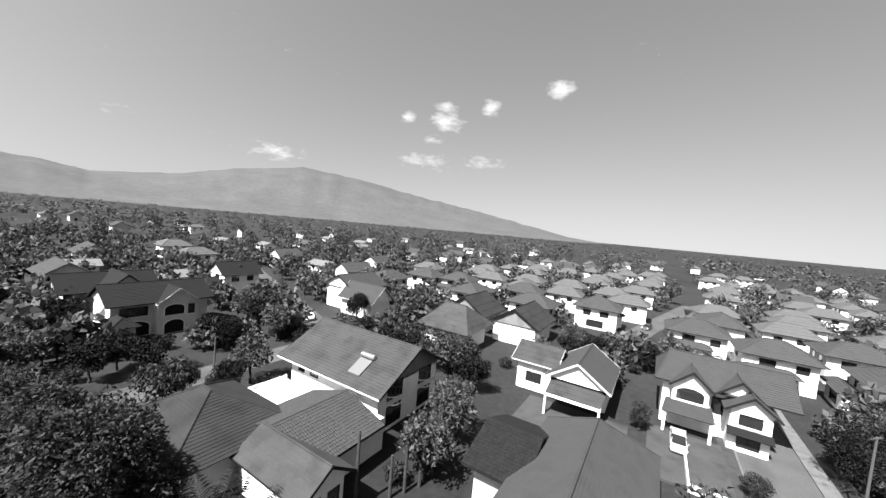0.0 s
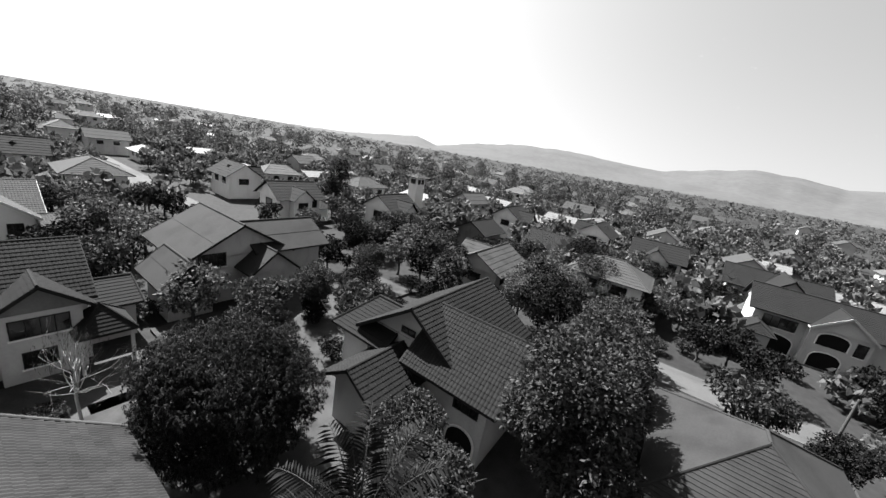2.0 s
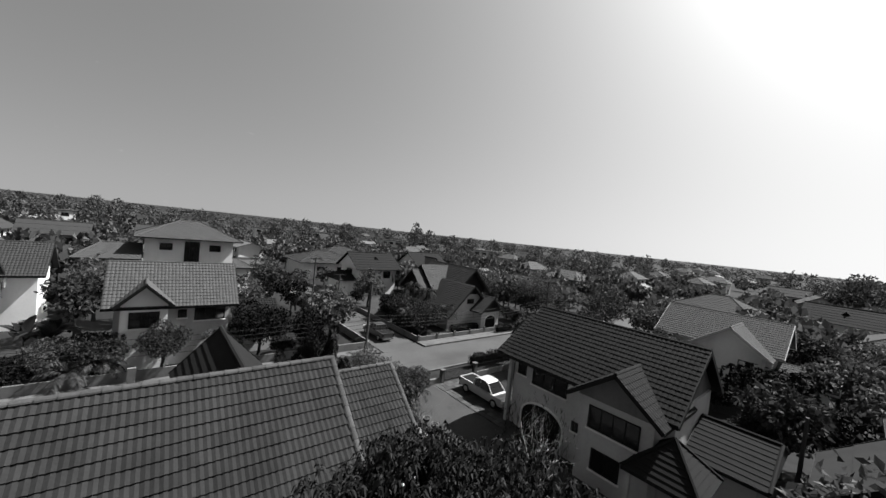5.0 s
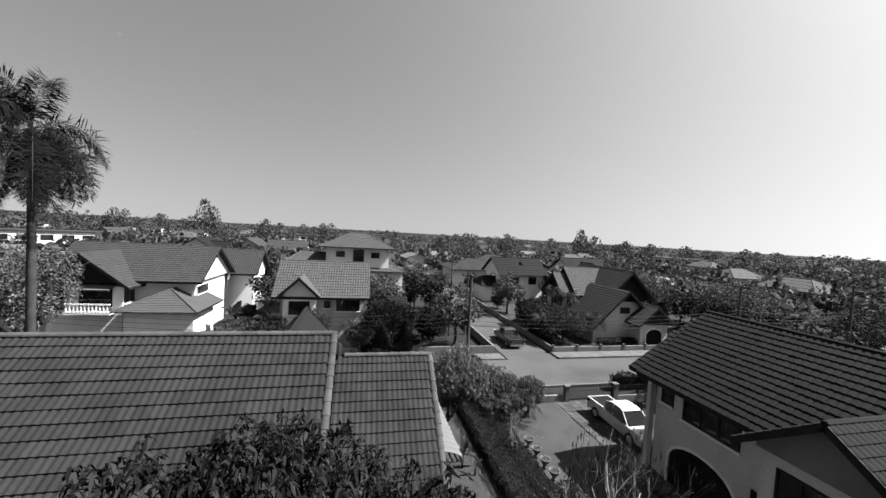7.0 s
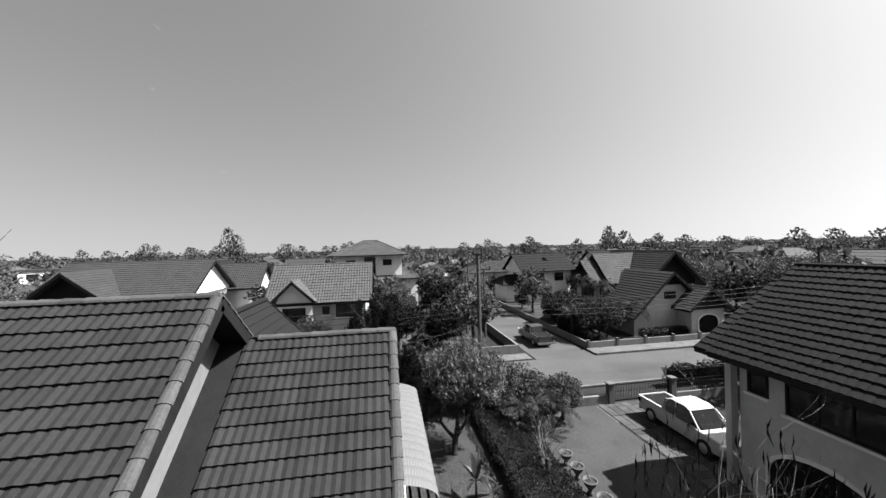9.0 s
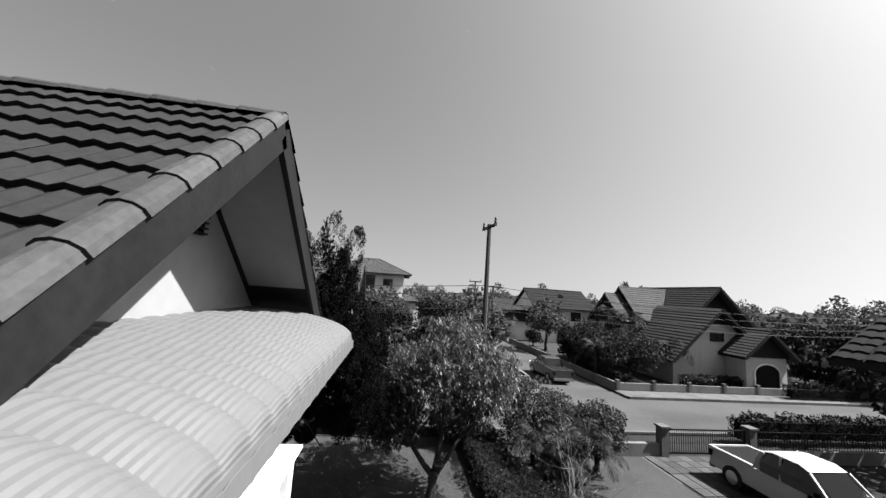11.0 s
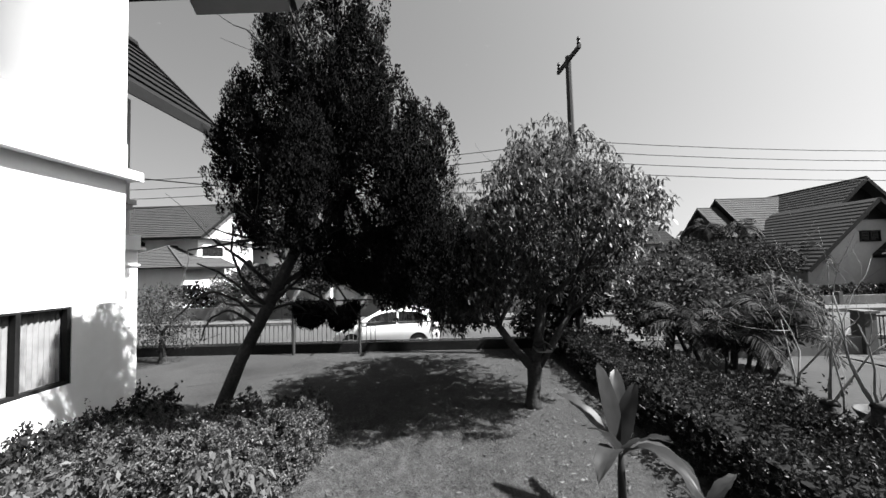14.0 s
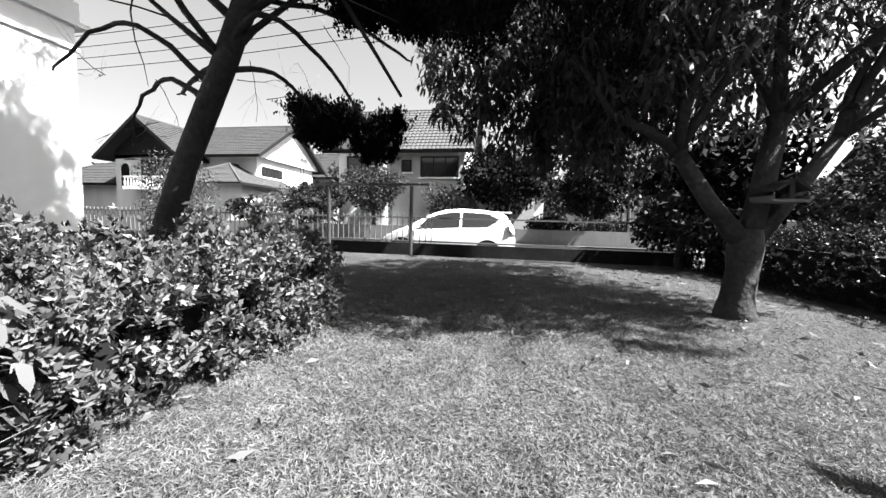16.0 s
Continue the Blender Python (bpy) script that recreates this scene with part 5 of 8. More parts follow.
def house_roofs_middle():
    h = house("row of low pavilions with broad grey roofs", 9, -46)
    gable_roof(h, "x", 7, 18.5, -52.5, -40.5, 3.5, 7.4, M_SHEET, low=4, high=3, course=1.5)
    walls(h, 8.4, 17.2, -51, -42, -0.3, 3.5, M_WHITE)
    gable_roof(h, "y", -2, 9, -67, -53.5, 3.8, 7.2, M_SHEETDARK, course=1.5, wall=M_GREYWALL)
    walls(h, -1, 8, -66, -54.4, -0.3, 3.8, M_WHITE)
    gable_roof(h, "y", 10, 21, -66, -54, 3.8, 7.6, M_SHEETDARK, course=1.5, wall=M_GREYWALL)
    walls(h, 11, 20, -65, -55, -0.3, 3.8, M_WHITE)
    h.location += Vector((2, -13, 0))


for f in (house_pickup, house_gables, house_grey, house_shaded, house_solar, house_carport, house_white_gables, house_tile_near, house_arches, house_corner, house_far_left, house_balcony,
          house_square, house_hip, house_tower, house_dark_ridge, house_gable_white, house_roofs_middle):
    f()


# ---- repeated houses of the estate and the town beyond ----
def stock_house(kind):
    h = thing("house", 0, 0, -0.3, ("white two-storey estate house with a hipped grey roof", "low house with a grey gabled roof", "pale house with cross gables and tile roof", "long flat-roofed white building")[kind], "house", "far houses")
    if kind == 0:
        walls(h, -5, 5, -4, 4, -0.3, 5.3, M_WHITE)
        gable_roof(h, "x", -6, 6, -5, 5, 5.2, 7.6, M_ROOFMID, low=4.5, high=4.5, course=0.8, trim=False)
        walls(h, -2, 5.6, 4, 6.4, -0.3, 2.9, M_WHITE)
        gable_roof(h, "x", -2.6, 6.2, 3.6, 7.2, 2.8, 3.7, M_ROOFMID, low=1.6, high=1.6, course=0.8, trim=False)
        spots = (("n", 4, -3.8, -2.2, 3.3, 4.5), ("n", 4, 0.5, 2.6, 3.3, 4.6), ("s", -4, -3, -1.2, 3.2, 4.5), ("s", -4, 1, 3, 3.2, 4.5), ("w", -5, -2.2, -0.6, 3.3, 4.5), ("w", -5, 1.2, 2.6, 3.3, 4.5), ("e", 5, -2, 0, 3.3, 4.5), ("w", -5, -2, 1.5, 0.4, 1.9), ("s", -4, -2, 2, 0.3, 2.0), ("n", 6.4, 0, 3, 0.4, 2.0))
    elif kind == 1:
        walls(h, -5, 5, -3.6, 3.6, -0.3, 3.2, M_RENDER)
        gable_roof(h, "x", -6, 6, -4.8, 4.8, 3.0, 5.6, M_SHEET, wall=M_RENDER, course=0.9, trim=False)
        walls(h, 0.5, 4.4, 3.6, 5.8, -0.3, 3.0, M_RENDER)
        gable_roof(h, "y", -0.2, 5.2, 1, 6.6, 3.0, 5.0, M_SHEET, wall=M_WHITE, course=0.9, trim=False)
        spots = (("n", 3.6, -3.6, -1.6, 0.9, 2.2), ("n", 5.8, 1.4, 3.2, 0.9, 2.2), ("s", -3.6, -3, -1, 0.9, 2.2), ("w", -5, -1, 1, 0.9, 2.2), ("e", 5, -1, 1, 0.9, 2.2))
    elif kind == 2:
        walls(h, -4.5, 4.5, -3.6, 3.6, -0.3, 5.1, M_WHITE)
        gable_roof(h, "x", -5.4, 5.4, -4.6, 4.6, 5.0, 8.0, M_ROOFDARK, wall=M_WHITE, course=0.8, trim=False)
        gable_roof(h, "y", -3, 2.2, -6, 2, 5.0, 7.2, M_ROOFDARK, wall=M_WHITE, course=0.8, trim=False)
        walls(h, -2.4, 1.6, -5.2, -3.6, -0.3, 5.1, M_WHITE)
        gable_roof(h, "x", 4.2, 8.4, -3.4, 3.4, 2.7, 4.2, M_ROOFDARK, high=1.6, course=0.8, trim=False)
        walls(h, 4.2, 7.6, -2.7, 2.7, -0.3, 2.7, M_WHITE)
        spots = (("s", -5.2, -1.4, 0.6, 3.2, 4.5), ("s", -3.6, 2.4, 3.8, 3.2, 4.5), ("n", 3.6, -3, -1.4, 3.2, 4.5), ("n", 3.6, 0.8, 2.6, 3.2, 4.5), ("w", -4.5, -1, 1.2, 3.2, 4.5), ("e", 4.5, -1, 1, 3.4, 4.6))
    else:
        walls(h, -11, 11, -4.5, 4.5, -0.3, 6.4, M_WHITE)
        part("roof", Build().box(-11.4, 11.4, -4.9, 4.9, 6.4, 6.75), M_SHEET, h)
        spots = tuple((f, 4.5 * s, -9.5 + i * 4, -7.2 + i * 4, z, z + 1.3) for f, s in (("n", 1), ("s", -1)) for i in range(5) for z in (1.0, 4.2))
    for s in spots:
        window(h, *s, bars=0, sill=False)
    return h


def far_house(kind):
    """A small distant house: walls, one roof, two openings a side that faces the estate."""
    h = thing("house", 0, 0, -0.3, ("distant white house with a pale hipped roof", "distant low house under a bright sheet roof", "distant pale house with a dark gabled roof")[kind], "house", "far houses")
    wall, roof, top, ridge, hip = ((M_WHITE, M_ROOFLIGHT, 5.0, 7.2, 3.6), (M_WHITE, M_AWNING, 3.0, 4.4, 0.0), (M_RENDER, M_ROOFMID, 4.8, 7.4, 0.0))[kind]
    walls(h, -5, 5, -3.6, 3.6, -0.3, top, wall)
    gable_roof(h, "x", -5.8, 5.8, -4.5, 4.5, top - 0.1, ridge, roof, low=hip, high=hip, course=1.6, trim=False, wall=None if hip else wall)
    for x, y in ((-2.6, -3.6), (1.4, -3.6), (-2.6, 3.6), (1.4, 3.6)):
        part("window", Build().box(x, x + 1.6, y - 0.05, y + 0.05, top - 1.9, top - 0.7), M_GLASS, h)
    part("door", Build().box(-5.06, -4.95, -0.8, 1.0, 0.0, 2.1), M_DARK, h)
    return h


taken = [(-14, 8, 11), (-12, 31, 11), (-11, 58, 10), (7, 36, 12), (9, 7, 11), (12, -31, 14), (8, -17, 11), (16, -11, 9), (-10, -51, 11), (-27, -56, 12), (-13, -28, 12), (57, -25, 15), (-45, 46, 12),
         (-42, 9, 9), (-47, -10, 13), (-56, -6, 9), (-73, 10, 14), (-91, 41, 11), (-102, 51, 9), (65.7, 58, 6), (62, 15, 9), (55, 30, 9), (44, -62, 13), (12, -60, 13), (9, -72, 14), (-17, 17, 9), (-22, 25, 9)]
rng_h = np.random.default_rng(11)


def on_road(x, y, r):
    return (-36 - r < x < -27 + r) or (25.5 - r < y < 33.5 + r and -125 < x < -30) or (29 - r < x < 35 + r and -64 < y < -5) or (33 < x < 120 and abs(y + 44 + (x - 33) * 0.381) < 3 + r) or (-172 < y < -70 and abs(x + 10 - (y + 75) * 0.223) < 3.3 + r) or (13 - r < x < 21 + r and 43 < y < 152)


stocks = [stock_house(k) for k in range(4)]
far_stocks = [far_house(k) for k in range(3)]
for s, (x, y) in zip(stocks, ((-27, -92), (-52, 78), (30, 62), (-180, 150))):
    s.location = (x, y, -0.3)
    taken.append((x, y, 10 if s is not stocks[3] else 16))
for s, (x, y) in zip(far_stocks, ((-118, 150), (-150, -40), (96, -20))):
    s.location = (x, y, -0.3)
    taken.append((x, y, 9))
for x, y, turn in ((-12, -118, 0), (-34, -126, 8), (-13, -148, 4), (9, -136, 0), (16, -104, 182), (4, -172, 0), (35, -122, 186), (-54, -142, 0), (39, -104, 4), (31, -160, 0), (51, -101, 180), (-6, -100, 180), (-33, -108, 90), (26, -88, 90),
                   (-46, -112, 0), (-52, -96, 182), (-38, -84, 0), (8, -88, 176), (54, -84, 90), (-66, -118, 0), (-72, -98, 4), (20, -186, 0), (48, -146, 0), (-16, -178, 0), (-40, -168, 0), (64, -122, 0)):
    copy_thing(stocks[0] if y > -112 else far_stocks[0], pose(x, y, -0.3, 0, 0, turn))
    taken.append((x, y, 7))
for x, y, turn in ((-124, -74, 126), (-228, -30, 100), (-231, 86, 72), (-146, 166, 43), (-234, -105, 117), (-302, 34, 86), (-216, 62, 74), (-190, 128, 50)):
    copy_thing(stocks[3], pose(x, y, -0.3, 0, 0, turn))
    taken.append((x, y, 13))
count = 0
for tries in range(14000):
    if count >= 330:
        break
    far = tries > 900
    r = rng_h.uniform(45, 110) if not far else 100 * 4.6 ** rng_h.uniform()
    a = rng_h.uniform(0, 2 * math.pi)
    x, y = round(-8 + r * math.cos(a), 1), round(2 + r * math.sin(a), 1)
    if far and rng_h.uniform() < 0.4:
        x, y = round(rng_h.uniform(-120, 50), 1), round(rng_h.uniform(-260, -100), 1)
        r = math.hypot(x + 8, y - 2)
    white_side = y < -70 and -90 < x < 60            # the denser white rows
    size = 6.0 if white_side else (7.5 if far else 10)
    if any(math.hypot(x - q[0], y - q[1]) < q[2] + size for q in taken) or on_road(x, y, 7):
        continue
    if not far and rng_h.uniform() > 0.75:
        continue
    k = 0 if white_side and rng_h.uniform() < 0.8 else int(rng_h.choice((0, 1, 2), p=(0.3, 0.35, 0.35)))
    turn = float(rng_h.choice((0, 90, 180, 270))) + float(rng_h.normal(0, 4))
    copy_thing((far_stocks if r > 105 else stocks)[k], pose(x, y, -0.3, 0, 0, turn))
    taken.append((x, y, 7))
    count += 1


# ---- trees ----
def limb(b, start, way, length, r0, rng, depth, n=6):
    """A bending branch that forks."""
    p, d = Vector(start), Vector(way).normalized()
    pts, radii = [p.copy()], [r0]
    for i in range(4):
        d = (d + Vector(rng.normal(0, 0.16, 3)) + Vector((0, 0, 0.06))).normalized()
        p = p + d * length / 4
        pts.append(p.copy())
        radii.append(r0 * (1 - 0.16 * (i + 1)))
    b.tube(pts, radii, n)
    if depth:
        for i in range(int(rng.integers(2, 4))):
            w = (d + Vector(rng.normal(0, 0.55, 3))).normalized()
            limb(b, pts[int(rng.integers(2, 5))], w, length * 0.68, radii[-1] * 0.72, rng, depth - 1, max(4, n - 1))


def tree(name, x, y, z, height, lobes, n, leaf, mat, label, seed, trunk=0.16, fork=0.35, lean=(0, 0), width=0.45, depth=2, droop=0.3, spread=0.9, hollow=0.55, group="trees of the gardens", sprays=0):
    """lobes: ellipsoids (dx, dy, z, rx, ry, rz) of foliage about the foot."""
    rng = np.random.default_rng(seed)
    t = thing(name, x, y, z, label, "tree", group)
    b = Build()
    top = Vector((x + lean[0], y + lean[1], z + height * fork))
    foot = Vector((x, y, z))
    mids = [foot.lerp(top, k) + Vector((*rng.normal(0, trunk * 0.3, 2), 0)) * (0 < k < 1) for k in (0, 0.12, 0.4, 0.7, 1)]
    b.tube([foot - Vector((0, 0, 0.15))] + mids, [trunk * 1.5, trunk * 1.35, trunk * 1.08, trunk * 0.98, trunk * 0.9, trunk * 0.8], 10)
    for q in lobes:
        c = Vector((x + q[0], y + q[1], z + q[2]))
        w = c - top
        limb(b, top - Vector((0, 0, 0.05)), w, max(w.length * (0.9 if depth else 0.75), 0.4), trunk * 0.55, rng, depth, 5)
    part("trunk", b, M_BARK, t, smooth=True)
    pts, out = crown_points(rng, [(x + q[0], y + q[1], z + q[2], q[3], q[4], q[5]) for q in lobes], n, hollow)
    if sprays:
        v, f = drooping_sprays(rng, pts, sprays, leaf, leaf * width)
    else:
        v, f = leaf_quads(rng, pts, out, leaf, leaf * width, droop, spread)
    o = new("crown", from_arrays("crown", v, f, mat, (x, y, z)))
    o.parent = t
    return t


def round_lobes(rx, rz, zc, seed, k=7):
    rng = np.random.default_rng(seed)
    out = [(0, 0, zc, rx * 0.72, rx * 0.72, rz * 0.8)]
    for i in range(k):
        a = 2 * math.pi * i / k + rng.uniform(-0.3, 0.3)
        r = rx * rng.uniform(0.4, 0.62)
        out.append((r * math.cos(a), r * math.sin(a), zc + rz * rng.uniform(-0.45, 0.5), rx * rng.uniform(0.36, 0.5), rx * rng.uniform(0.36, 0.5), rz * rng.uniform(0.35, 0.5)))
    return out


# mango in the lawn: forked low, dense drooping leaves
mango = thing("mango_tree", -21.95, 17.75, 0, "leafy mango tree forked low over the lawn", "tree", "trees of the gardens")
rng = np.random.default_rng(3)
mb = Build()
mb.tube([(-21.95, 17.75, -0.1), (-21.95, 17.74, 0.08), (-21.95, 17.75, 0.2), (-21.96, 17.78, 0.45), (-21.98, 17.8, 0.7), (-21.97, 17.8, 0.88)], [0.2, 0.165, 0.14, 0.13, 0.15, 0.12], 14)
for (ex, ey, ez), r in (((-21.9, 17.1, 1.6), 0.07), ((-22.0, 18.0, 1.95), 0.085), ((-22.1, 18.55, 1.75), 0.06)):
    mb.tube([(-21.97, 17.8, 0.7), Vector((-21.97, 17.8, 0.72)).lerp(Vector((ex, ey, ez)), 0.5) + Vector((0, 0, -0.06)), (ex, ey, ez)], [0.1, r * 1.15, r], 9)
    for i in range(4):
        limb(mb, (ex, ey, ez), Vector((rng.normal(0, 0.6), (ey - 17.85) * 0.9 + rng.normal(0, 0.5), 1.0)), 1.7, r * 0.75, rng, 2)
part("trunk", mb, M_BARK, mango, smooth=True)
lob = [(-22.0, 18.2, 3.7, 1.5, 1.6, 1.6), (-22.0, 17.0, 3.1, 1.2, 1.0, 1.2), (-22.1, 19.3, 3.4, 1.3, 1.05, 1.3), (-21.6, 18.0, 4.7, 1.0, 1.0, 0.9), (-22.6, 18.8, 4.5, 1.0, 0.9, 0.9),
       (-22.9, 17.3, 2.6, 1.0, 1.0, 0.9), (-21.4, 17.3, 3.3, 0.7, 0.8, 0.8), (-22.0, 16.5, 2.3, 0.9, 0.6, 0.8), (-22.2, 19.6, 2.9, 0.8, 0.55, 0.8), (-20.9, 18.1, 4.2, 0.9, 1.0, 0.8), (-20.9, 19.1, 3.7, 0.8, 0.7, 0.7), (-20.8, 17.3, 3.8, 0.8, 0.8, 0.7), (-23.0, 18.6, 2.5, 0.9, 1.0, 0.7), (-23.2, 16.6, 3.0, 1.0, 0.9, 1.2), (-22.8, 16.2, 2.2, 0.8, 0.7, 0.7), (-23.6, 17.6, 3.4, 0.9, 1.0, 1.1), (-22.2, 17.6, 2.2, 1.0, 1.2, 0.5), (-22.6, 15.7, 2.3, 0.8, 0.7, 0.8), (-22.4, 15.9, 3.2, 0.8, 0.8, 0.9), (-21.3, 16.6, 2.5, 0.7, 0.8, 0.7), (-22.0, 19.7, 3.9, 0.8, 0.6, 0.8), (-22.8, 15.2, 3.1, 0.9, 0.8, 1.0), (-23.0, 16.0, 4.1, 1.0, 1.0, 0.9), (-22.3, 15.0, 2.5, 0.7, 0.6, 0.7), (-22.2, 16.2, 1.9, 0.8, 0.7, 0.5), (-22.5, 17.0, 1.8, 0.7, 0.6, 0.4), (-24.2, 17.5, 3.2, 1.2, 1.2, 1.1), (-24.0, 18.7, 3.7, 1.1, 1.0, 1.0), (-24.9, 16.8, 2.9, 1.0, 1.0, 0.8), (-25.0, 17.9, 3.0, 1.0, 1.0, 0.9), (-24.4, 16.2, 3.4, 1.0, 0.9, 0.9)]
tips = np.concatenate([crown_points(rng, [q for q in lob if a0 <= q[1] < a1], k, hollow)[0] for a0, a1, k, hollow in ((0, 16.9, 2300, 0.3), (16.9, 17.95, 1500, 0.45), (17.95, 30, 2200, 0.55))])
tips = tips[(tips[:, 2] > 3.1) | (tips[:, 1] < 17.2) | (rng.uniform(0, 1, len(tips)) < 0.45)]      # thinner in the shade within
tips = tips[(tips[:, 2] > 1.95) | (tips[:, 1] < 17.45)]        # the fork stands clear of leaves
v, f = drooping_sprays(rng, tips, 10, 0.15, 0.032)
o = new("crown", from_arrays("crown", v, f, M_MANGO, (-21.95, 17.75, 0)))
o.parent = mango

# bird feeder at the fork of the mango
FX, FY_, FZ = -21.8, 17.93, 1.12
feeder = thing("bird_feeder", FX, FY_, FZ, "small weathered wooden bird feeder hung by the mango trunk", "feeder")
fb = Build().box(FX - 0.15, FX + 0.15, FY_ - 0.14, FY_ + 0.14, FZ, FZ + 0.025)
fb.beam((FX - 0.15, FY_ - 0.14, FZ + 0.035), (FX + 0.15, FY_ - 0.14, FZ + 0.035), 0.02, 0.04).beam((FX - 0.15, FY_ + 0.14, FZ + 0.035), (FX + 0.15, FY_ + 0.14, FZ + 0.035), 0.02, 0.04)
part("tray", fb, M_GREYWALL, feeder)
part("roof", Build().slope((FX - 0.18, FY_ - 0.14, FZ + 0.11), (FX + 0.18, FY_ - 0.14, FZ + 0.11), (FX + 0.18, FY_, FZ + 0.2), (FX - 0.18, FY_, FZ + 0.2), 0.3, 0.005, 0.02)
     .slope((FX + 0.18, FY_ + 0.14, FZ + 0.11), (FX - 0.18, FY_ + 0.14, FZ + 0.11), (FX - 0.18, FY_, FZ + 0.2), (FX + 0.18, FY_, FZ + 0.2), 0.3, 0.005, 0.02), M_WOOD, feeder)
for px in (FX - 0.135, FX + 0.135):
    part("post", Build().box(px - 0.012, px + 0.012, FY_ - 0.02, FY_ + 0.02, FZ + 0.02, FZ + 0.19), M_WOOD, feeder)

# leaning cypress with tufted vertical sprays
cyp = thing("cypress_tree", -20.95, 12.1, 0, "leaning dark cypress with flame-shaped upright sprays", "tree", "trees of the gardens")
rng = np.random.default_rng(8)
cb = Build()
stem = [(-20.95, 12.05, -0.1), (-20.93, 12.2, 0.5), (-20.9, 12.55, 1.3), (-20.85, 13.05, 2.2), (-20.75, 13.6, 3.2), (-20.6, 14.0, 4.4), (-20.5, 14.3, 5.8), (-20.4, 14.5, 7.0)]
cb.tube(stem, [0.15, 0.118, 0.105, 0.1, 0.092, 0.075, 0.045, 0.02], 11)
for i in range(16):
    s = Vector(stem[int(rng.integers(3, 7))])
    w = Vector((rng.normal(0, 1), rng.normal(0, 1.0), 0.35))
    limb(cb, s, w, rng.uniform(0.9, 1.8), 0.035, rng, 1, 5)
for ey, ez in ((12.0, 3.4), (14.9, 2.7), (14.6, 1.9)):
    cb.tube([(-20.8, 13.2, 2.5), (-20.9, (13.2 + ey) / 2, 3.0), (-21.0, ey, ez)], [0.04, 0.03, 0.012], 6)
for q in (((-20.8, 13.1, 2.3), (-20.7, 13.5, 2.55), (-21.1, 13.75, 2.4), (-21.7, 13.9, 2.05), (-22.1, 13.95, 1.7)), ((-20.8, 13.0, 2.1), (-21.1, 13.3, 2.25), (-21.5, 13.4, 2.1), (-21.83, 13.4, 1.8)),
          ((-20.86, 12.9, 2.0), (-20.7, 12.4, 2.5), (-20.6, 12.0, 2.45), (-20.5, 11.7, 2.05)), ((-20.86, 12.8, 1.9), (-21.0, 12.3, 2.2), (-21.05, 11.9, 2.0), (-21.1, 11.7, 1.6)), ((-20.8, 13.3, 2.7), (-21.2, 14.0, 2.7), (-21.3, 14.6, 2.3))):
    q = [Vector(v_) for v_ in q]
    for _ in range(2):                               # cut the corners of the path
        q = [q[0]] + [v_ for a_, b_ in zip(q, q[1:]) for v_ in (a_.lerp(b_, 0.25), a_.lerp(b_, 0.75))] + [q[-1]]
    q = [v_ + Vector(rng.normal(0, 0.008, 3)) for v_ in q]
    cb.tube(q, [0.032 - 0.024 * i / (len(q) - 1) for i in range(len(q))], 6)
    for i in range(4):
        limb(cb, Vector(q[1]).lerp(Vector(q[-1]), rng.uniform(0.1, 1)), rng.normal(0, 1, 3) + np.array((0, 0, -0.2)), rng.uniform(0.3, 0.6), 0.0045, rng, 1, 4)
part("trunk", cb, M_BARK, cyp, smooth=True)
spr = [(-20.4, 14.25, 7.4, 0.2, 0.2, 0.9), (-20.45, 14.85, 6.9, 0.2, 0.2, 0.8), (-20.5, 13.5, 6.6, 0.2, 0.2, 0.8), (-20.4, 15.5, 5.3, 0.22, 0.22, 0.8), (-20.6, 12.5, 5.2, 0.22, 0.22, 0.7), (-20.4, 14.5, 6.55, 0.5, 0.5, 1.15), (-20.4, 14.35, 7.1, 0.32, 0.3, 0.7), (-20.5, 15.0, 6.2, 0.35, 0.32, 0.8), (-20.6, 14.0, 5.6, 0.75, 0.7, 1.2), (-20.5, 14.9, 5.3, 0.7, 0.6, 1.0), (-20.7, 13.3, 4.9, 0.75, 0.6, 1.0), (-20.6, 15.2, 4.4, 0.7, 0.6, 1.0), (-20.3, 14.4, 4.4, 0.85, 0.8, 1.0),
       (-20.8, 13.0, 4.1, 0.6, 0.55, 0.7), (-20.2, 15.6, 4.0, 0.55, 0.45, 0.9), (-21.3, 14.3, 4.7, 0.7, 0.7, 1.0), (-19.9, 13.9, 3.9, 0.6, 0.6, 0.7), (-20.9, 12.7, 5.3, 0.45, 0.4, 0.8), (-20.6, 14.9, 3.4, 0.65, 0.7, 0.6),
       (-20.4, 16.0, 4.6, 0.35, 0.35, 0.7), (-21.2, 15.4, 3.6, 0.6, 0.6, 0.7), (-21.0, 15.2, 2.7, 0.4, 0.35, 0.35), (-20.4, 13.6, 6.3, 0.3, 0.3, 0.7), (-20.5, 14.2, 5.0, 0.9, 0.9, 1.0), (-20.6, 15.6, 3.0, 0.4, 0.4, 0.45), (-21.4, 15.0, 2.9, 0.5, 0.5, 0.5), (-20.9, 13.9, 3.3, 0.5, 0.5, 0.45), (-20.7, 15.9, 3.1, 0.55, 0.45, 0.7), (-20.9, 15.3, 2.7, 0.55, 0.5, 0.5), (-21.0, 14.4, 3.1, 0.6, 0.6, 0.55), (-20.6, 13.0, 3.5, 0.5, 0.45, 0.5), (-21.2, 16.2, 2.7, 0.5, 0.5, 0.6), (-20.5, 12.6, 4.6, 0.5, 0.4, 0.8)]
pts, out = crown_points(rng, [(*q[:3], q[3] * 0.6, q[4] * 0.6, q[5] * 0.6) for q in spr], 12000, 0.1)
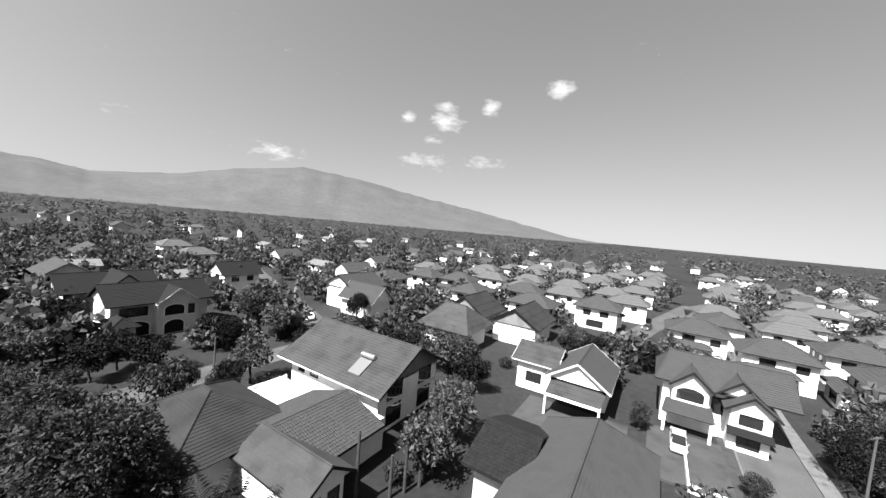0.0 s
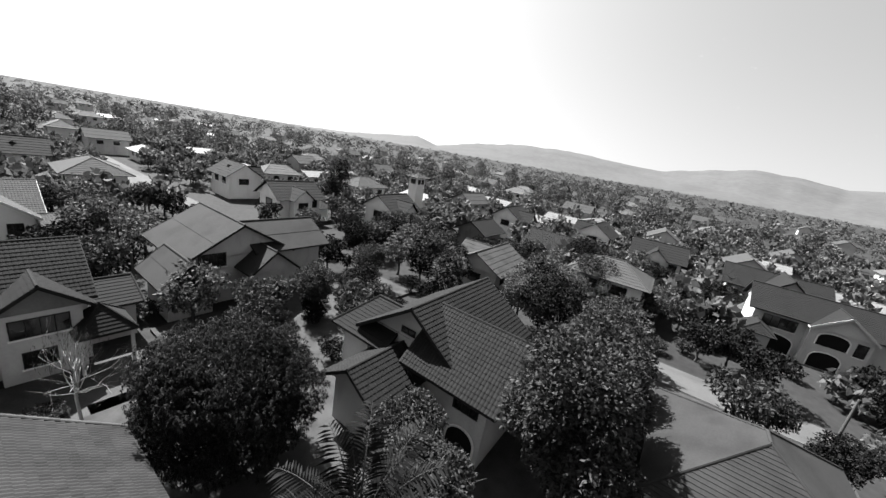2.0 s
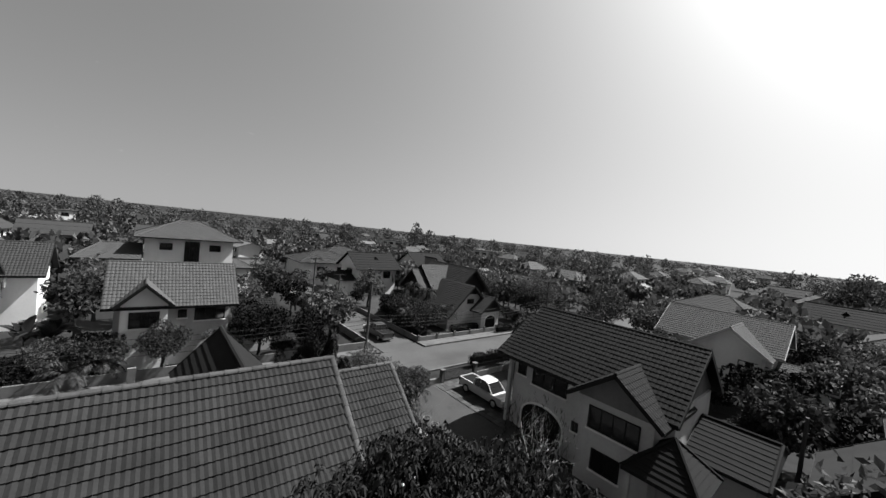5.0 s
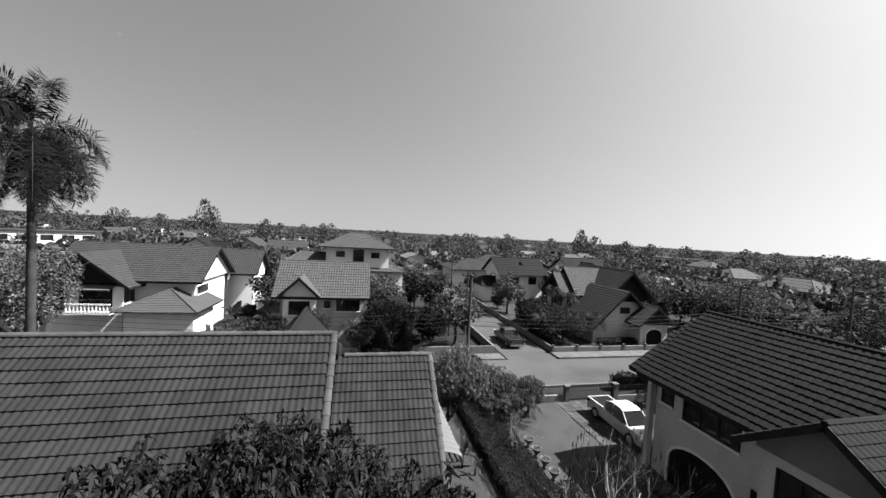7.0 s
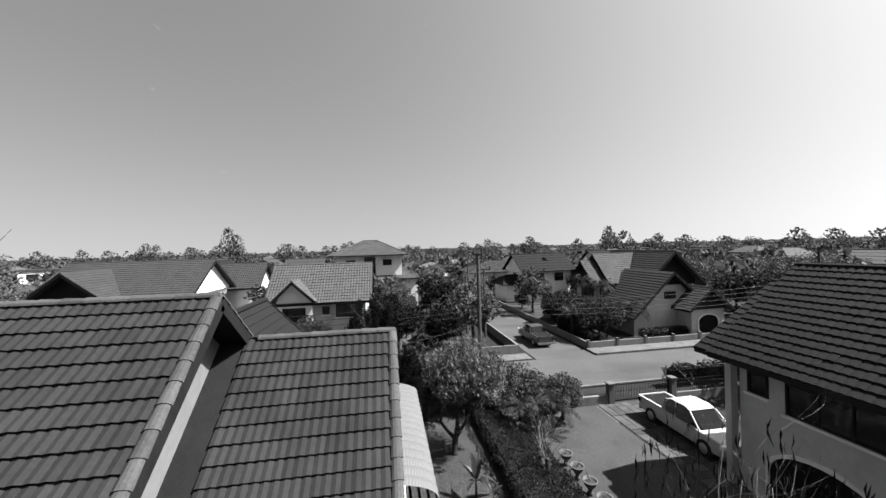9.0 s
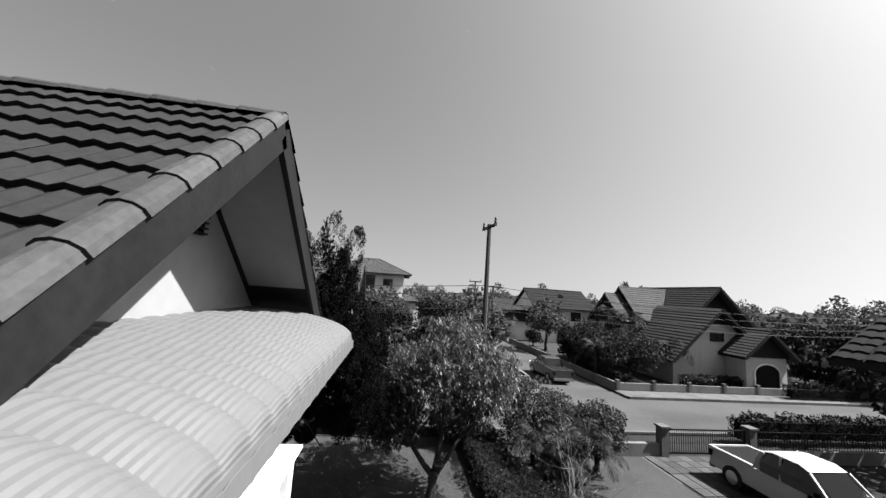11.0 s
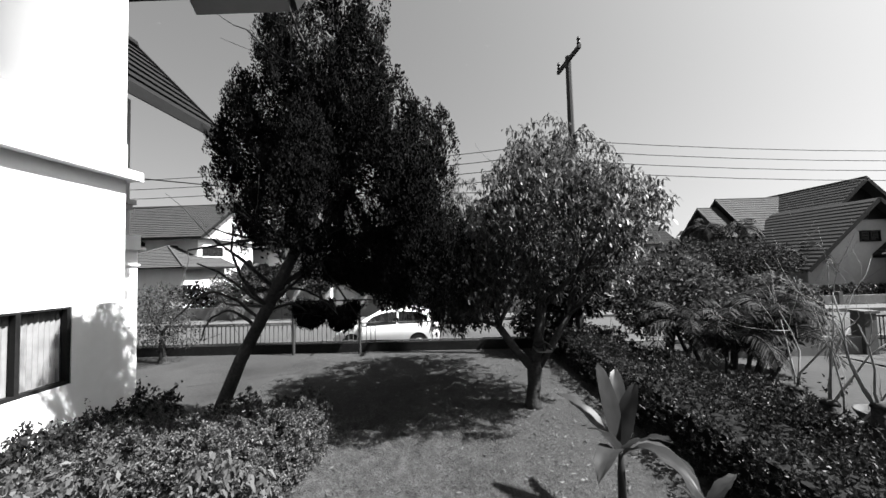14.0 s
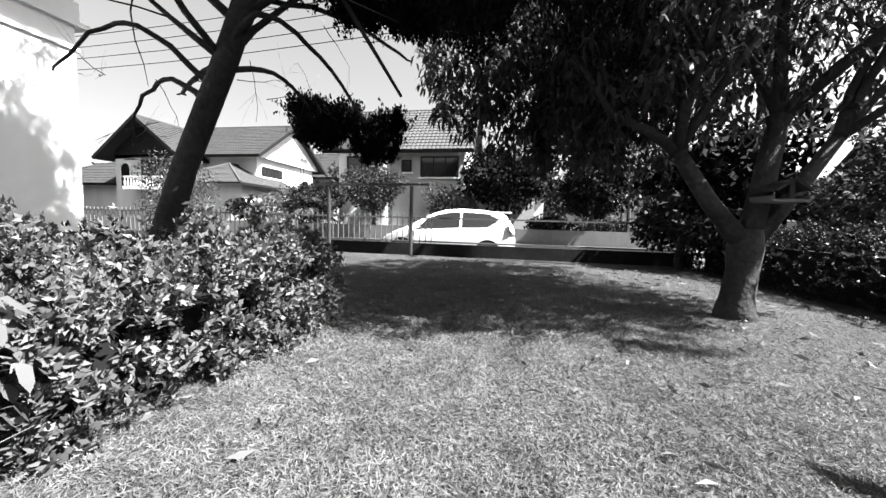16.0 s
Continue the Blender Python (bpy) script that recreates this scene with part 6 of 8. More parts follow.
# upright lobes, each a flame of small flames of fine scale leaves
spra = np.array(spr)
k, kk, m = 110, 64, 30
wt = spra[:, 3] * spra[:, 5]
pick = rng.choice(len(spr), k, p=wt / wt.sum())
aim = rng.normal(0, 1, (k, 3))
aim /= np.linalg.norm(aim, axis=1, keepdims=True)
lobe_at = spra[pick, :3] + aim * spra[pick, 3:] * rng.uniform(0.3, 0.75, (k, 1))
tall = np.minimum(rng.uniform(1.1, 1.9, k), spra[pick, 5] * 1.9)[:, None, None]
up = rng.uniform(0, 1, (k, kk, 1)) ** 0.8
turn_ = rng.uniform(0, 2 * math.pi, (k, kk, 1))
wide = 0.2 * np.sin(np.pi * (0.22 + 0.78 * up)) ** 0.75
way = np.concatenate([np.cos(turn_), np.sin(turn_)], 2)
flame = lobe_at[:, None, :] + np.concatenate([way * wide, up * 1.0 - 0.42], 2) * tall + aim[:, None, :] * np.array((0.16, 0.16, 0)) * up * tall
flame, way = np.repeat(flame.reshape(-1, 3), m, 0), np.repeat(way.reshape(-1, 2), m, 0)
size = np.repeat(rng.uniform(0.8, 1.3, (k * kk, 1)), m, 0)
hh = rng.uniform(0, 1, (len(flame), 1))
ring = rng.normal(0, 1, (len(flame), 2))
ring /= np.linalg.norm(ring, axis=1, keepdims=True) + 1e-9
rad = 0.07 * np.sin(np.pi * (0.2 + 0.8 * hh)) ** 0.8 * rng.uniform(0.6, 1.05, hh.shape)
tl = flame + np.concatenate([ring * rad + way * hh * 0.05, hh * 0.2 - 0.09], 1) * size
for c, r in (((-21.83, 13.4, 1.86), 0.27), ((-22.1, 13.95, 1.74), 0.27), ((-21.75, 13.25, 2.02), 0.15), ((-21.95, 13.65, 1.98), 0.16), ((-22.15, 14.15, 1.95), 0.14), ((-21.1, 14.2, 2.75), 0.26), ((-21.0, 14.7, 2.6), 0.3)):
    q, _ = crown_points(rng, [(*c, r, r, r * 0.9)], int(900 * r * r / 0.09), 0.05)
    hang = rng.uniform(0, 1, (len(q), 12, 1))
    bend = np.concatenate([rng.normal(0, 0.5, (len(q), 1, 2)), rng.uniform(0.4, 1.0, (len(q), 1, 1))], 2)
    tl = np.concatenate([tl, (q[:, None, :] + bend * hang * 0.16 + rng.normal(0, 0.012, (len(q), 12, 3))).reshape(-1, 3)])
ring = np.concatenate([ring, rng.normal(0, 0.7, (len(tl) - len(ring), 2))])
way = np.concatenate([way, np.zeros((len(tl) - len(way), 2))])
v1, f1 = leaf_quads(rng, pts, out + np.array((0, 0, 1.2)), 0.1, 0.04, 0, 0.4)
v2, f2 = leaf_quads(rng, tl, np.concatenate([ring * 0.45 + way * 0.2, np.full((len(tl), 1), 1.0)], 1), 0.046, 0.02, -0.1, 0.25)
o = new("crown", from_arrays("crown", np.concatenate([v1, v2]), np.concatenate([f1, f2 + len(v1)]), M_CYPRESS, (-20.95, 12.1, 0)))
o.parent = cyp

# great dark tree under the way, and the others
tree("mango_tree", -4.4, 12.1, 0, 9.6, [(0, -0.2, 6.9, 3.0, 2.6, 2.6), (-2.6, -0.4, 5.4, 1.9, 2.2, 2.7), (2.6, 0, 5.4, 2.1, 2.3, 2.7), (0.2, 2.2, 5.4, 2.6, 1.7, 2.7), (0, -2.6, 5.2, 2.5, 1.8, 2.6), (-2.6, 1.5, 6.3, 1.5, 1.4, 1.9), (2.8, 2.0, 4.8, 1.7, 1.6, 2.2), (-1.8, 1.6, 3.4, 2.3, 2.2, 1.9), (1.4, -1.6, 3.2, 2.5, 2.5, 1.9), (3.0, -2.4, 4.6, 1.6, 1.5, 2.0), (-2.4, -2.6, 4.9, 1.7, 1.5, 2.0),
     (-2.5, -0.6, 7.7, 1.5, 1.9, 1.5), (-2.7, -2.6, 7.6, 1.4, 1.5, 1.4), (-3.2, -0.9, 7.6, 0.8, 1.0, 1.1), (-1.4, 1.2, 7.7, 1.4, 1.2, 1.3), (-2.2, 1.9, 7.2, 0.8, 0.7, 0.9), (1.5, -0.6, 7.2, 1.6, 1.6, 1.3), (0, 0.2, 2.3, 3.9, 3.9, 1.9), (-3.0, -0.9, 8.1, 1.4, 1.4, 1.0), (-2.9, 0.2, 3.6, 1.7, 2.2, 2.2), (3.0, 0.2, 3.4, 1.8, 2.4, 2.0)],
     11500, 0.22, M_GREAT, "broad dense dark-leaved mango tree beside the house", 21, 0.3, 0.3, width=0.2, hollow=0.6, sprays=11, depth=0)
LOOSE = (("shrub", -26.0, 7.0, 2.7, 1.2, 1.25, M_LEAFPALE, 5600, 0.07, 145, "pale wispy shrub beside the railing"), ("garden_tree", -24.3, 21.9, 3.6, 1.5, 1.5, M_LEAFPALE, 9000, 0.12, 141, "bushy tree behind the palms"), ("garden_tree", -23.9, 24.2, 2.8, 1.2, 1.2, M_LEAFPALE, 7000, 0.12, 142, "bushy shrub tree near the gate"), ("garden_tree", -37.0, 8.0, 4.3, 1.9, 1.7, M_LEAF, 9000, 0.15, 143, "round leafy tree across the road"),
         ("garden_tree", 17.5, -3.4, 9.6, 3.9, 4.0, M_LEAF, 16000, 0.28, 131, "tall leafy tree behind houses"), ("garden_tree", 26.0, 3.5, 9.0, 4.2, 4.0, M_DARKTREE, 12000, 0.3, 132, "tall dark tree behind houses"), ("garden_tree", 45.5, 3.0, 9.0, 4.4, 4.0, M_LEAF, 10000, 0.32, 133, "tall leafy tree behind houses"), ("garden_tree", 38.6, -27.5, 5.6, 2.6, 2.5, M_DARKTREE, 8000, 0.24, 134, "dense dark tree beside the lane"),
         ("garden_tree", 23.4, -20.0, 5.0, 2.0, 2.2, M_DARKTREE, 6000, 0.22, 135, "dense dark tree by the terrace"), ("garden_tree", 37.0, -54.0, 7.0, 3.0, 3.0, M_DARKTREE, 8000, 0.26, 136, "dense dark tree by the lane"), ("garden_tree", -38.5, -50.5, 8.4, 4.2, 3.9, M_DARKTREE, 9000, 0.24, 137, "broad dark tree beside the white house"), ("garden_tree", 55.5, 8.0, 9.5, 4.4, 4.2, M_DARKTREE, 9000, 0.32, 138, "tall dark tree behind houses"),
         ("garden_tree", -38.6, 2.0, 3.4, 2.2, 1.5, M_LEAFPALE, 6000, 0.16, 139, "pale feathery shrub tree across the road"), ("garden_tree", -37.4, 12.4, 3.2, 1.7, 1.4, M_LEAFPALE, 5000, 0.16, 140, "pale feathery shrub tree across the road"), ("garden_tree", 10.6, -3.9, 11.6, 3.7, 4.9, M_LEAF, 24000, 0.27, 31, "tall leafy tree between two houses"), ("garden_tree", 4.6, -4.0, 13.6, 3.7, 5.4, M_LEAF, 34000, 0.25, 32, "tall leafy tree with a full crown"),
         ("garden_tree", 2.0, 4.6, 5.6, 2.6, 2.2, M_LEAF, 11000, 0.22, 33, "low spreading leafy tree"), ("garden_tree", -1.6, 0.2, 8.4, 2.5, 2.6, M_LEAF, 15000, 0.2, 34, "leafy tree beside the tiled house"),
         ("garden_tree", 27.5, 8.0, 7.0, 3.6, 2.6, M_LEAFPALE, 9000, 0.26, 35, "pale dry-season tree with thin foliage"), ("garden_tree", 23.6, -2.6, 9.4, 3.8, 3.6, M_LEAF, 9000, 0.26, 36, "tall leafy tree behind houses"),
         ("garden_tree", 38.0, 5.6, 7.4, 3.4, 3.2, M_LEAFPALE, 8000, 0.28, 37, "pale leafy tree behind houses"), ("garden_tree", 2.2, 21.5, 5.6, 2.4, 2.2, M_LEAF, 8000, 0.22, 38, "small leafy tree in the back garden"),
         ("garden_tree", 9.4, 24.2, 6.2, 2.5, 2.4, M_LEAF, 8000, 0.22, 39, "open leafy tree in the back garden"), ("garden_tree", 14.5, 22.5, 6.0, 2.6, 2.6, M_DARKTREE, 8000, 0.22, 40, "dense dark garden tree by houses"),
         ("garden_tree", 20.5, 27.5, 6.6, 2.8, 2.6, M_LEAF, 8000, 0.24, 41, "leafy garden tree behind houses"), ("garden_tree", 29.5, 19.5, 7.2, 2.9, 2.8, M_DARKTREE, 7000, 0.26, 42, "dense dark garden tree by houses"),
         ("garden_tree", 6.2, 25.8, 5.0, 1.9, 1.9, M_LEAFPALE, 5000, 0.2, 43, "pale thin garden tree behind houses"), ("garden_tree", -3.8, 20.6, 4.6, 1.9, 1.7, M_LEAFPALE, 5000, 0.16, 44, "pale wispy garden tree"),
         ("garden_tree", 24.0, 34.5, 7.5, 2.6, 3.0, M_DARKTREE, 7000, 0.26, 45, "dense dark garden tree by houses"), ("garden_tree", 35.5, 38.5, 7.0, 2.6, 2.8, M_DARKTREE, 6000, 0.26, 46, "dense dark garden tree by houses"),
         ("garden_tree", -37.8, 15.4, 5.6, 2.9, 2.3, M_DARKTREE, 9000, 0.24, 47, "clipped round dark tree by the road"), ("garden_tree", -36.9, 19.6, 5.0, 1.9, 2.0, M_DARKTREE, 6000, 0.22, 48, "clipped round dark tree by the road"),
         ("garden_tree", -38.2, 4.0, 3.6, 1.9, 1.5, M_LEAF, 4500, 0.22, 49, "round leafy shrub tree"), ("garden_tree", -39.4, 36.4, 4.9, 3.0, 2.3, M_LEAF, 9000, 0.2, 50, "low clipped tree in the corner garden"),
         ("garden_tree", -43.0, 35.0, 5.2, 2.6, 2.3, M_LEAF, 7000, 0.22, 51, "leafy tree in the corner garden"), ("garden_tree", -47.0, 35.4, 4.2, 2.2, 1.8, M_DARKTREE, 6000, 0.22, 52, "dark leafy tree in the corner garden"),
         ("garden_tree", -26.6, 20.0, 3.6, 1.6, 1.5, M_DARKTREE, 5000, 0.2, 53, "dark leafy shrub tree at the fence"), ("garden_tree", -32.9, 56.5, 4.6, 1.9, 1.8, M_LEAF, 4000, 0.2, 54, "leafy tree by the road"),
         ("garden_tree", 26.2, -16.2, 5.4, 2.0, 2.2, M_LEAF, 6000, 0.2, 55, "leafy tree beside the lane"), ("garden_tree", 49.5, -37.0, 5.8, 2.6, 2.4, M_LEAF, 7000, 0.24, 56, "leafy tree before the arched house"),
         ("garden_tree", 30.5, -66.0, 5.0, 1.8, 2.0, M_LEAF, 5000, 0.22, 57, "leafy tree by the white house"), ("garden_tree", 11.0, -49.5, 5.4, 2.0, 2.2, M_DARKTREE, 6000, 0.22, 58, "dense dark garden tree by houses"),
         ("garden_tree", 6.0, -43.5, 5.2, 1.9, 2.2, M_DARKTREE, 6000, 0.22, 59, "dense dark garden tree by houses"), ("garden_tree", 1.3, -33.2, 5.6, 2.0, 2.2, M_LEAFPALE, 6500, 0.2, 60, "pale feathery garden tree"),
         ("garden_tree", -1.6, -24.6, 3.6, 1.7, 1.4, M_LEAF, 6000, 0.17, 61, "low leafy garden tree"), ("garden_tree", -46.5, -62.0, 7.4, 4.6, 3.4, M_DARKTREE, 12000, 0.28, 62, "broad dark tree beside the white house"),
         ("garden_tree", -42.0, -45.0, 6.0, 3.6, 2.8, M_DARKTREE, 9000, 0.26, 63, "broad dark tree in shade"), ("garden_tree", -19.0, -71.0, 5.6, 2.2, 2.4, M_PALM, 6000, 0.3, 64, "feathery garden tree by the lane"),
         ("garden_tree", -28.5, -41.0, 2.4, 1.4, 1.0, M_LEAF, 4500, 0.14, 65, "low garden shrub behind a wall"), ("garden_tree", -18.6, -47.5, 3.6, 1.3, 1.6, M_LEAF, 4500, 0.16, 66, "narrow leafy shrub by yard"),
         ("garden_tree", 27.0, -57.5, 6.4, 3.2, 2.8, M_LEAF, 7000, 0.26, 67, "leafy tree by the side lane"), ("garden_tree", 55.0, 3.0, 8.5, 3.6, 3.4, M_LEAF, 6000, 0.3, 68, "tall leafy tree behind houses"),
         ("garden_tree", 43.0, 64.0, 14.5, 3.4, 5.8, M_DARKTREE, 9000, 0.3, 69, "tall dark columnar tree"), ("garden_tree", -5.2, 40.0, 4.4, 1.7, 1.9, M_PALM, 4500, 0.24, 70, "frangipani tree between the houses"),
         ("garden_tree", -63, -40, 7.5, 4.5, 3.4, M_LEAFPALE, 9000, 0.3, 71, "blossoming pale tree past road"), ("garden_tree", -56, -29, 6.4, 3.6, 2.8, M_LEAFPALE, 7000, 0.28, 72, "blossoming pale tree past road"),
         ("garden_tree", -26, 19, 2.0, 1.0, 0.9, M_LEAF, 2500, 0.14, 73, "low shrub at the fence"), ("garden_tree", -50.5, 56.0, 8.0, 4.2, 3.4, M_LEAFPALE, 9000, 0.26, 74, "pale feathery tree behind the corner house"),
         ("blossoming_tree", -25.6, -5.3, 11.0, 2.5, 2.9, M_BLOSSOM, 9000, 0.17, 146, "tall tree with pale blossom beside the railing"), ("garden_tree", -38, 60.0, 8.4, 4.6, 3.4, M_LEAFPALE, 9000, 0.26, 75, "pale feathery tree behind the corner house"), ("garden_tree", -28, 66.0, 7.4, 3.6, 3.0, M_LEAF, 7000, 0.26, 76, "leafy tree along the road"))
for name, x, y, h, rx, rz, mat, n, leaf, seed, label in LOOSE:
    tree(name, x, y, -0.1 if name != "shrub" else 0, h, round_lobes(rx, rz, h - rz, seed), int(n * 0.68), leaf * 1.15, mat, label, seed, 0.05 + h * 0.017, 0.36, depth=1)


# more of the same trees and shrubs, filling the gardens between the houses
rng_t = np.random.default_rng(41)
stock_trees = [tree("garden_tree", x, y, -0.2, h, round_lobes(rx, rz, h - rz, s), n, leaf, mat, label, s, 0.05 + h * 0.016, 0.34, depth=0)
               for x, y, h, rx, rz, mat, n, leaf, s, label in ((24, 47, 6.4, 2.8, 2.5, M_LEAF, 1150, 0.5, 101, "leafy tree between the houses"), (-60, 60, 5.4, 2.5, 2.2, M_DARKTREE, 1150, 0.46, 102, "dark leafy tree between the houses"),
                                                                (60, -50, 7.4, 3.0, 3.0, M_LEAFPALE, 1150, 0.52, 103, "pale leafy tree between the houses"), (3, 27, 2.0, 1.3, 0.9, M_LEAF, 800, 0.28, 104, "low leafy garden shrub by houses"), (18, -38, 2.6, 1.4, 1.2, M_DARKTREE, 800, 0.3, 105, "low dark garden shrub by houses"))]
filled = [(t.location.x, t.location.y) for t in stock_trees]
for tries in range(9000):
    if len(filled) > 330:
        break
    r, a = 12 + 62 * rng_t.uniform(), rng_t.uniform(0, 2 * math.pi)
    x, y = -4 + r * math.cos(a), 2 + r * math.sin(a)
    k = int(rng_t.integers(0, 5))
    if on_road(x, y, 1.5) or any(math.hypot(x - q[0], y - q[1]) < q[2] * 0.74 + (1.6 if k < 3 else 0.6) for q in taken) or any(math.hypot(x - q[0], y - q[1]) < (2.7 if k < 3 else 1.4) for q in filled):
        continue
    if (-30 < x < -3 and 8 < y < 30) or (-29 < x < -8 and -6 < y < 12) or (k < 3 and -20 < x < 2 and -20 < y < 12) or (y < -33 and -34 < x < 0 and y > -48):
        continue
    copy_thing(stock_trees[k], pose(x, y, -0.2, 0, 0, float(rng_t.uniform(0, 360))))
    filled.append((x, y))


def palm(name, x, y, z, height, fronds, length, label, seed, trunk=0.16, stems=1, mat=None, leaflets=26, spread_stem=0.4, width=0.03, sag=0.17, plume=0.0, rise=(0.15, 1.25)):
    """Feather palm: ringed trunk and arching fronds, each with two rows of leaflets."""
    rng = np.random.default_rng(seed)
    t = thing(name, x, y, z, label, "palm", "palms of the gardens")
    tb, V, F = Build(), [], []
    for s in range(stems):
        a = rng.uniform(0, 2 * math.pi)
        off = spread_stem * math.sqrt(rng.uniform()) if stems > 1 else 0
        hs = height * (rng.uniform(0.5, 1) if stems > 1 else 1)
        foot = Vector((x + off * math.cos(a), y + off * math.sin(a), z))
        top = foot + Vector((off * math.cos(a) * 0.8, off * math.sin(a) * 0.8, hs))
        k = 8
        tb.tube([foot.lerp(top, i / k) for i in range(k + 1)], [trunk * (1.15 - 0.35 * i / k + 0.05 * (i % 2)) for i in range(k + 1)], 8)
        for f in range(fronds):
            az = 2 * math.pi * f / fronds + rng.uniform(-0.3, 0.3)
            el = rng.uniform(*rise)
            d = Vector((math.cos(az) * math.cos(el), math.sin(az) * math.cos(el), math.sin(el)))
            p, pts = top.copy(), [top.copy()]
            L = length * rng.uniform(0.75, 1.1)
            for i in range(9):
                d = (d + Vector((0, 0, -sag - 0.03 * i))).normalized()
                p = p + d * L / 9
                pts.append(p.copy())
            tb.tube(pts, [0.022 * (1 - 0.09 * i) for i in range(10)], 4, False)
            for i in range(leaflets):
                q = 0.12 + 0.88 * i / leaflets
                j = min(int(q * 9), 8)
                c = pts[j].lerp(pts[j + 1], q * 9 - j)
                dd = (pts[j + 1] - pts[j]).normalized()
                side = dd.cross(Vector((0, 0, 1))).normalized()
                ll = L * 0.26 * math.sin(math.pi * (0.12 + 0.8 * q)) + 0.05
                for sg in (-1, 1):
                    w = (side * sg + dd * 0.7 + Vector((0, 0, -0.35 + rng.normal(0, 0.15 + plume)))).normalized()
                    n0 = len(V)
                    V += [tuple(c), tuple(c + w * ll * 0.45 + dd * width), tuple(c + w * ll - Vector((0, 0, ll * 0.18))), tuple(c + w * ll * 0.45 - dd * width)]
                    F.append((n0, n0 + 1, n0 + 2, n0 + 3))
    part("trunk", tb, M_BARK, t, smooth=True)
    o = new("fronds", from_arrays("fronds", V, F, mat or M_PALM, (x, y, z)))
    o.parent = t
    return t


palm("areca_palm", -23.3, 22.6, 0, 1.5, 8, 1.2, "clump of areca palms with arching fronds", 5, 0.045, 10, leaflets=30, spread_stem=0.75, width=0.016, rise=(0.55, 1.4), mat=M_LEAF)
palm("areca_palm", -25.4, 24.4, 0, 1.3, 6, 1.4, "small clump of areca palms by the gate", 6, 0.04, 5, leaflets=26, spread_stem=0.5, width=0.014)
for i, (x, y) in enumerate(((-36.9, 2.6), (-37.3, 4.4))):
    palm("garden_palm", x, y, -0.1, 0.9, 15, 2.1, "low pale feathery palm across the road", 60 + i, 0.1, leaflets=30, width=0.035, rise=(0.5, 1.4), mat=M_LEAFPALE)
palm("foxtail_palm", -17.9, 0.6, 0, 15.0, 26, 3.4, "tall foxtail palm with bushy drooping fronds", 7, 0.14, leaflets=130, width=0.018, sag=0.24, plume=0.8, rise=(-1.2, 1.45), mat=M_DARKTREE)
palm("foxtail_palm", -8.8, -2.5, 0, 12.9, 18, 2.2, "tall spiky palm with stiff fronds", 9, 0.13, leaflets=26, width=0.024, sag=-0.03, rise=(0.35, 1.5), mat=M_DARKTREE)
for i, (x, y, h) in enumerate(((-44.6, 37.8, 5.4), (-42.3, 38.6, 5.0), (-39.6, 40.6, 3.0), (-55.0, 24.0, 4.6), (-58.0, 25.4, 5.0), (-50.0, 23.6, 3.0), (-35.6, 54.0, 2.2), (32.5, 21.0, 5.5), (41.5, -37.5, 6.5), (-27.0, -67.0, 6.0), (-40.2, 33.9, 2.6))):
    palm("palm", x, y, -0.1, h, 13, 2.3, "garden palm with drooping fronds", 80 + i, 0.12, leaflets=22, width=0.04)


def banana(x, y, z, h, leaves, seed, label):
    rng = np.random.default_rng(seed)
    t = thing("banana_plant", x, y, z, label, "plant", "banana plants")
    part("stem", Build().tube([(x, y, z - 0.05), (x, y, z + h * 0.35), (x + 0.02, y, z + h * 0.55)], [0.05, 0.042, 0.025] if h < 2 else [0.07, 0.055, 0.03], 9), M_BANANA, t, smooth=True)
    for i in range(leaves):
        az = 2 * math.pi * i / leaves + rng.uniform(-0.4, 0.4)
        el = rng.uniform(0.25, 1.4) if h < 2 else rng.uniform(0.55, 1.35)
        d = Vector((math.cos(az) * math.cos(el), math.sin(az) * math.cos(el), math.sin(el)))
        p = Vector((x, y, z + h * 0.5))
        L, W = h * (rng.uniform(0.5, 0.8) if h < 2 else rng.uniform(0.45, 0.68)), h * (0.085 if h < 2 else 0.13)
        b, rows = Build(), 9
        for r in range(rows + 1):
            q = r / rows
            side = d.cross(Vector((0, 0, 1))).normalized()
            w = W * math.sin(math.pi * min(1, 0.06 + q * 0.94)) ** 0.6 * (0.15 if q < 0.15 else 1)
            fold = Vector((0, 0, w * 0.35))
            for s in (-1, -0.45, 0, 0.45, 1):
                b.v.append(tuple(p + side * s * w + fold * abs(s) + Vector((0, 0, 0.012 * math.sin(r * 2.2 + s * 4)))))
            p = p + d * L / rows
            d = (d + Vector((0, 0, -0.11 if el > 0.9 else -0.2))).normalized()
        for r in range(rows):
            for c in range(4):
                k = r * 5 + c
                b.f.append((k, k + 1, k + 6, k + 5))
        part("leaf", b, M_BANANA, t, smooth=True)


banana(-18.9, 18.0, 0, 1.3, 9, 4, "young banana plant with broad torn leaves")
banana(-18.3, 18.5, 0, 0.8, 4, 14, "small banana shoot beside the hedge")
for i, (x, y) in enumerate(((-43.6, -0.6), (-44.4, 0.8), (-42.6, 1.0))):
    banana(x, y, -0.1, 3.6, 10, 20 + i, "banana clump with broad torn leaves")

M_TWIG = material("pale_twig_bark", 0.16, 0.9, 0.3, 3, 20, 0.2)
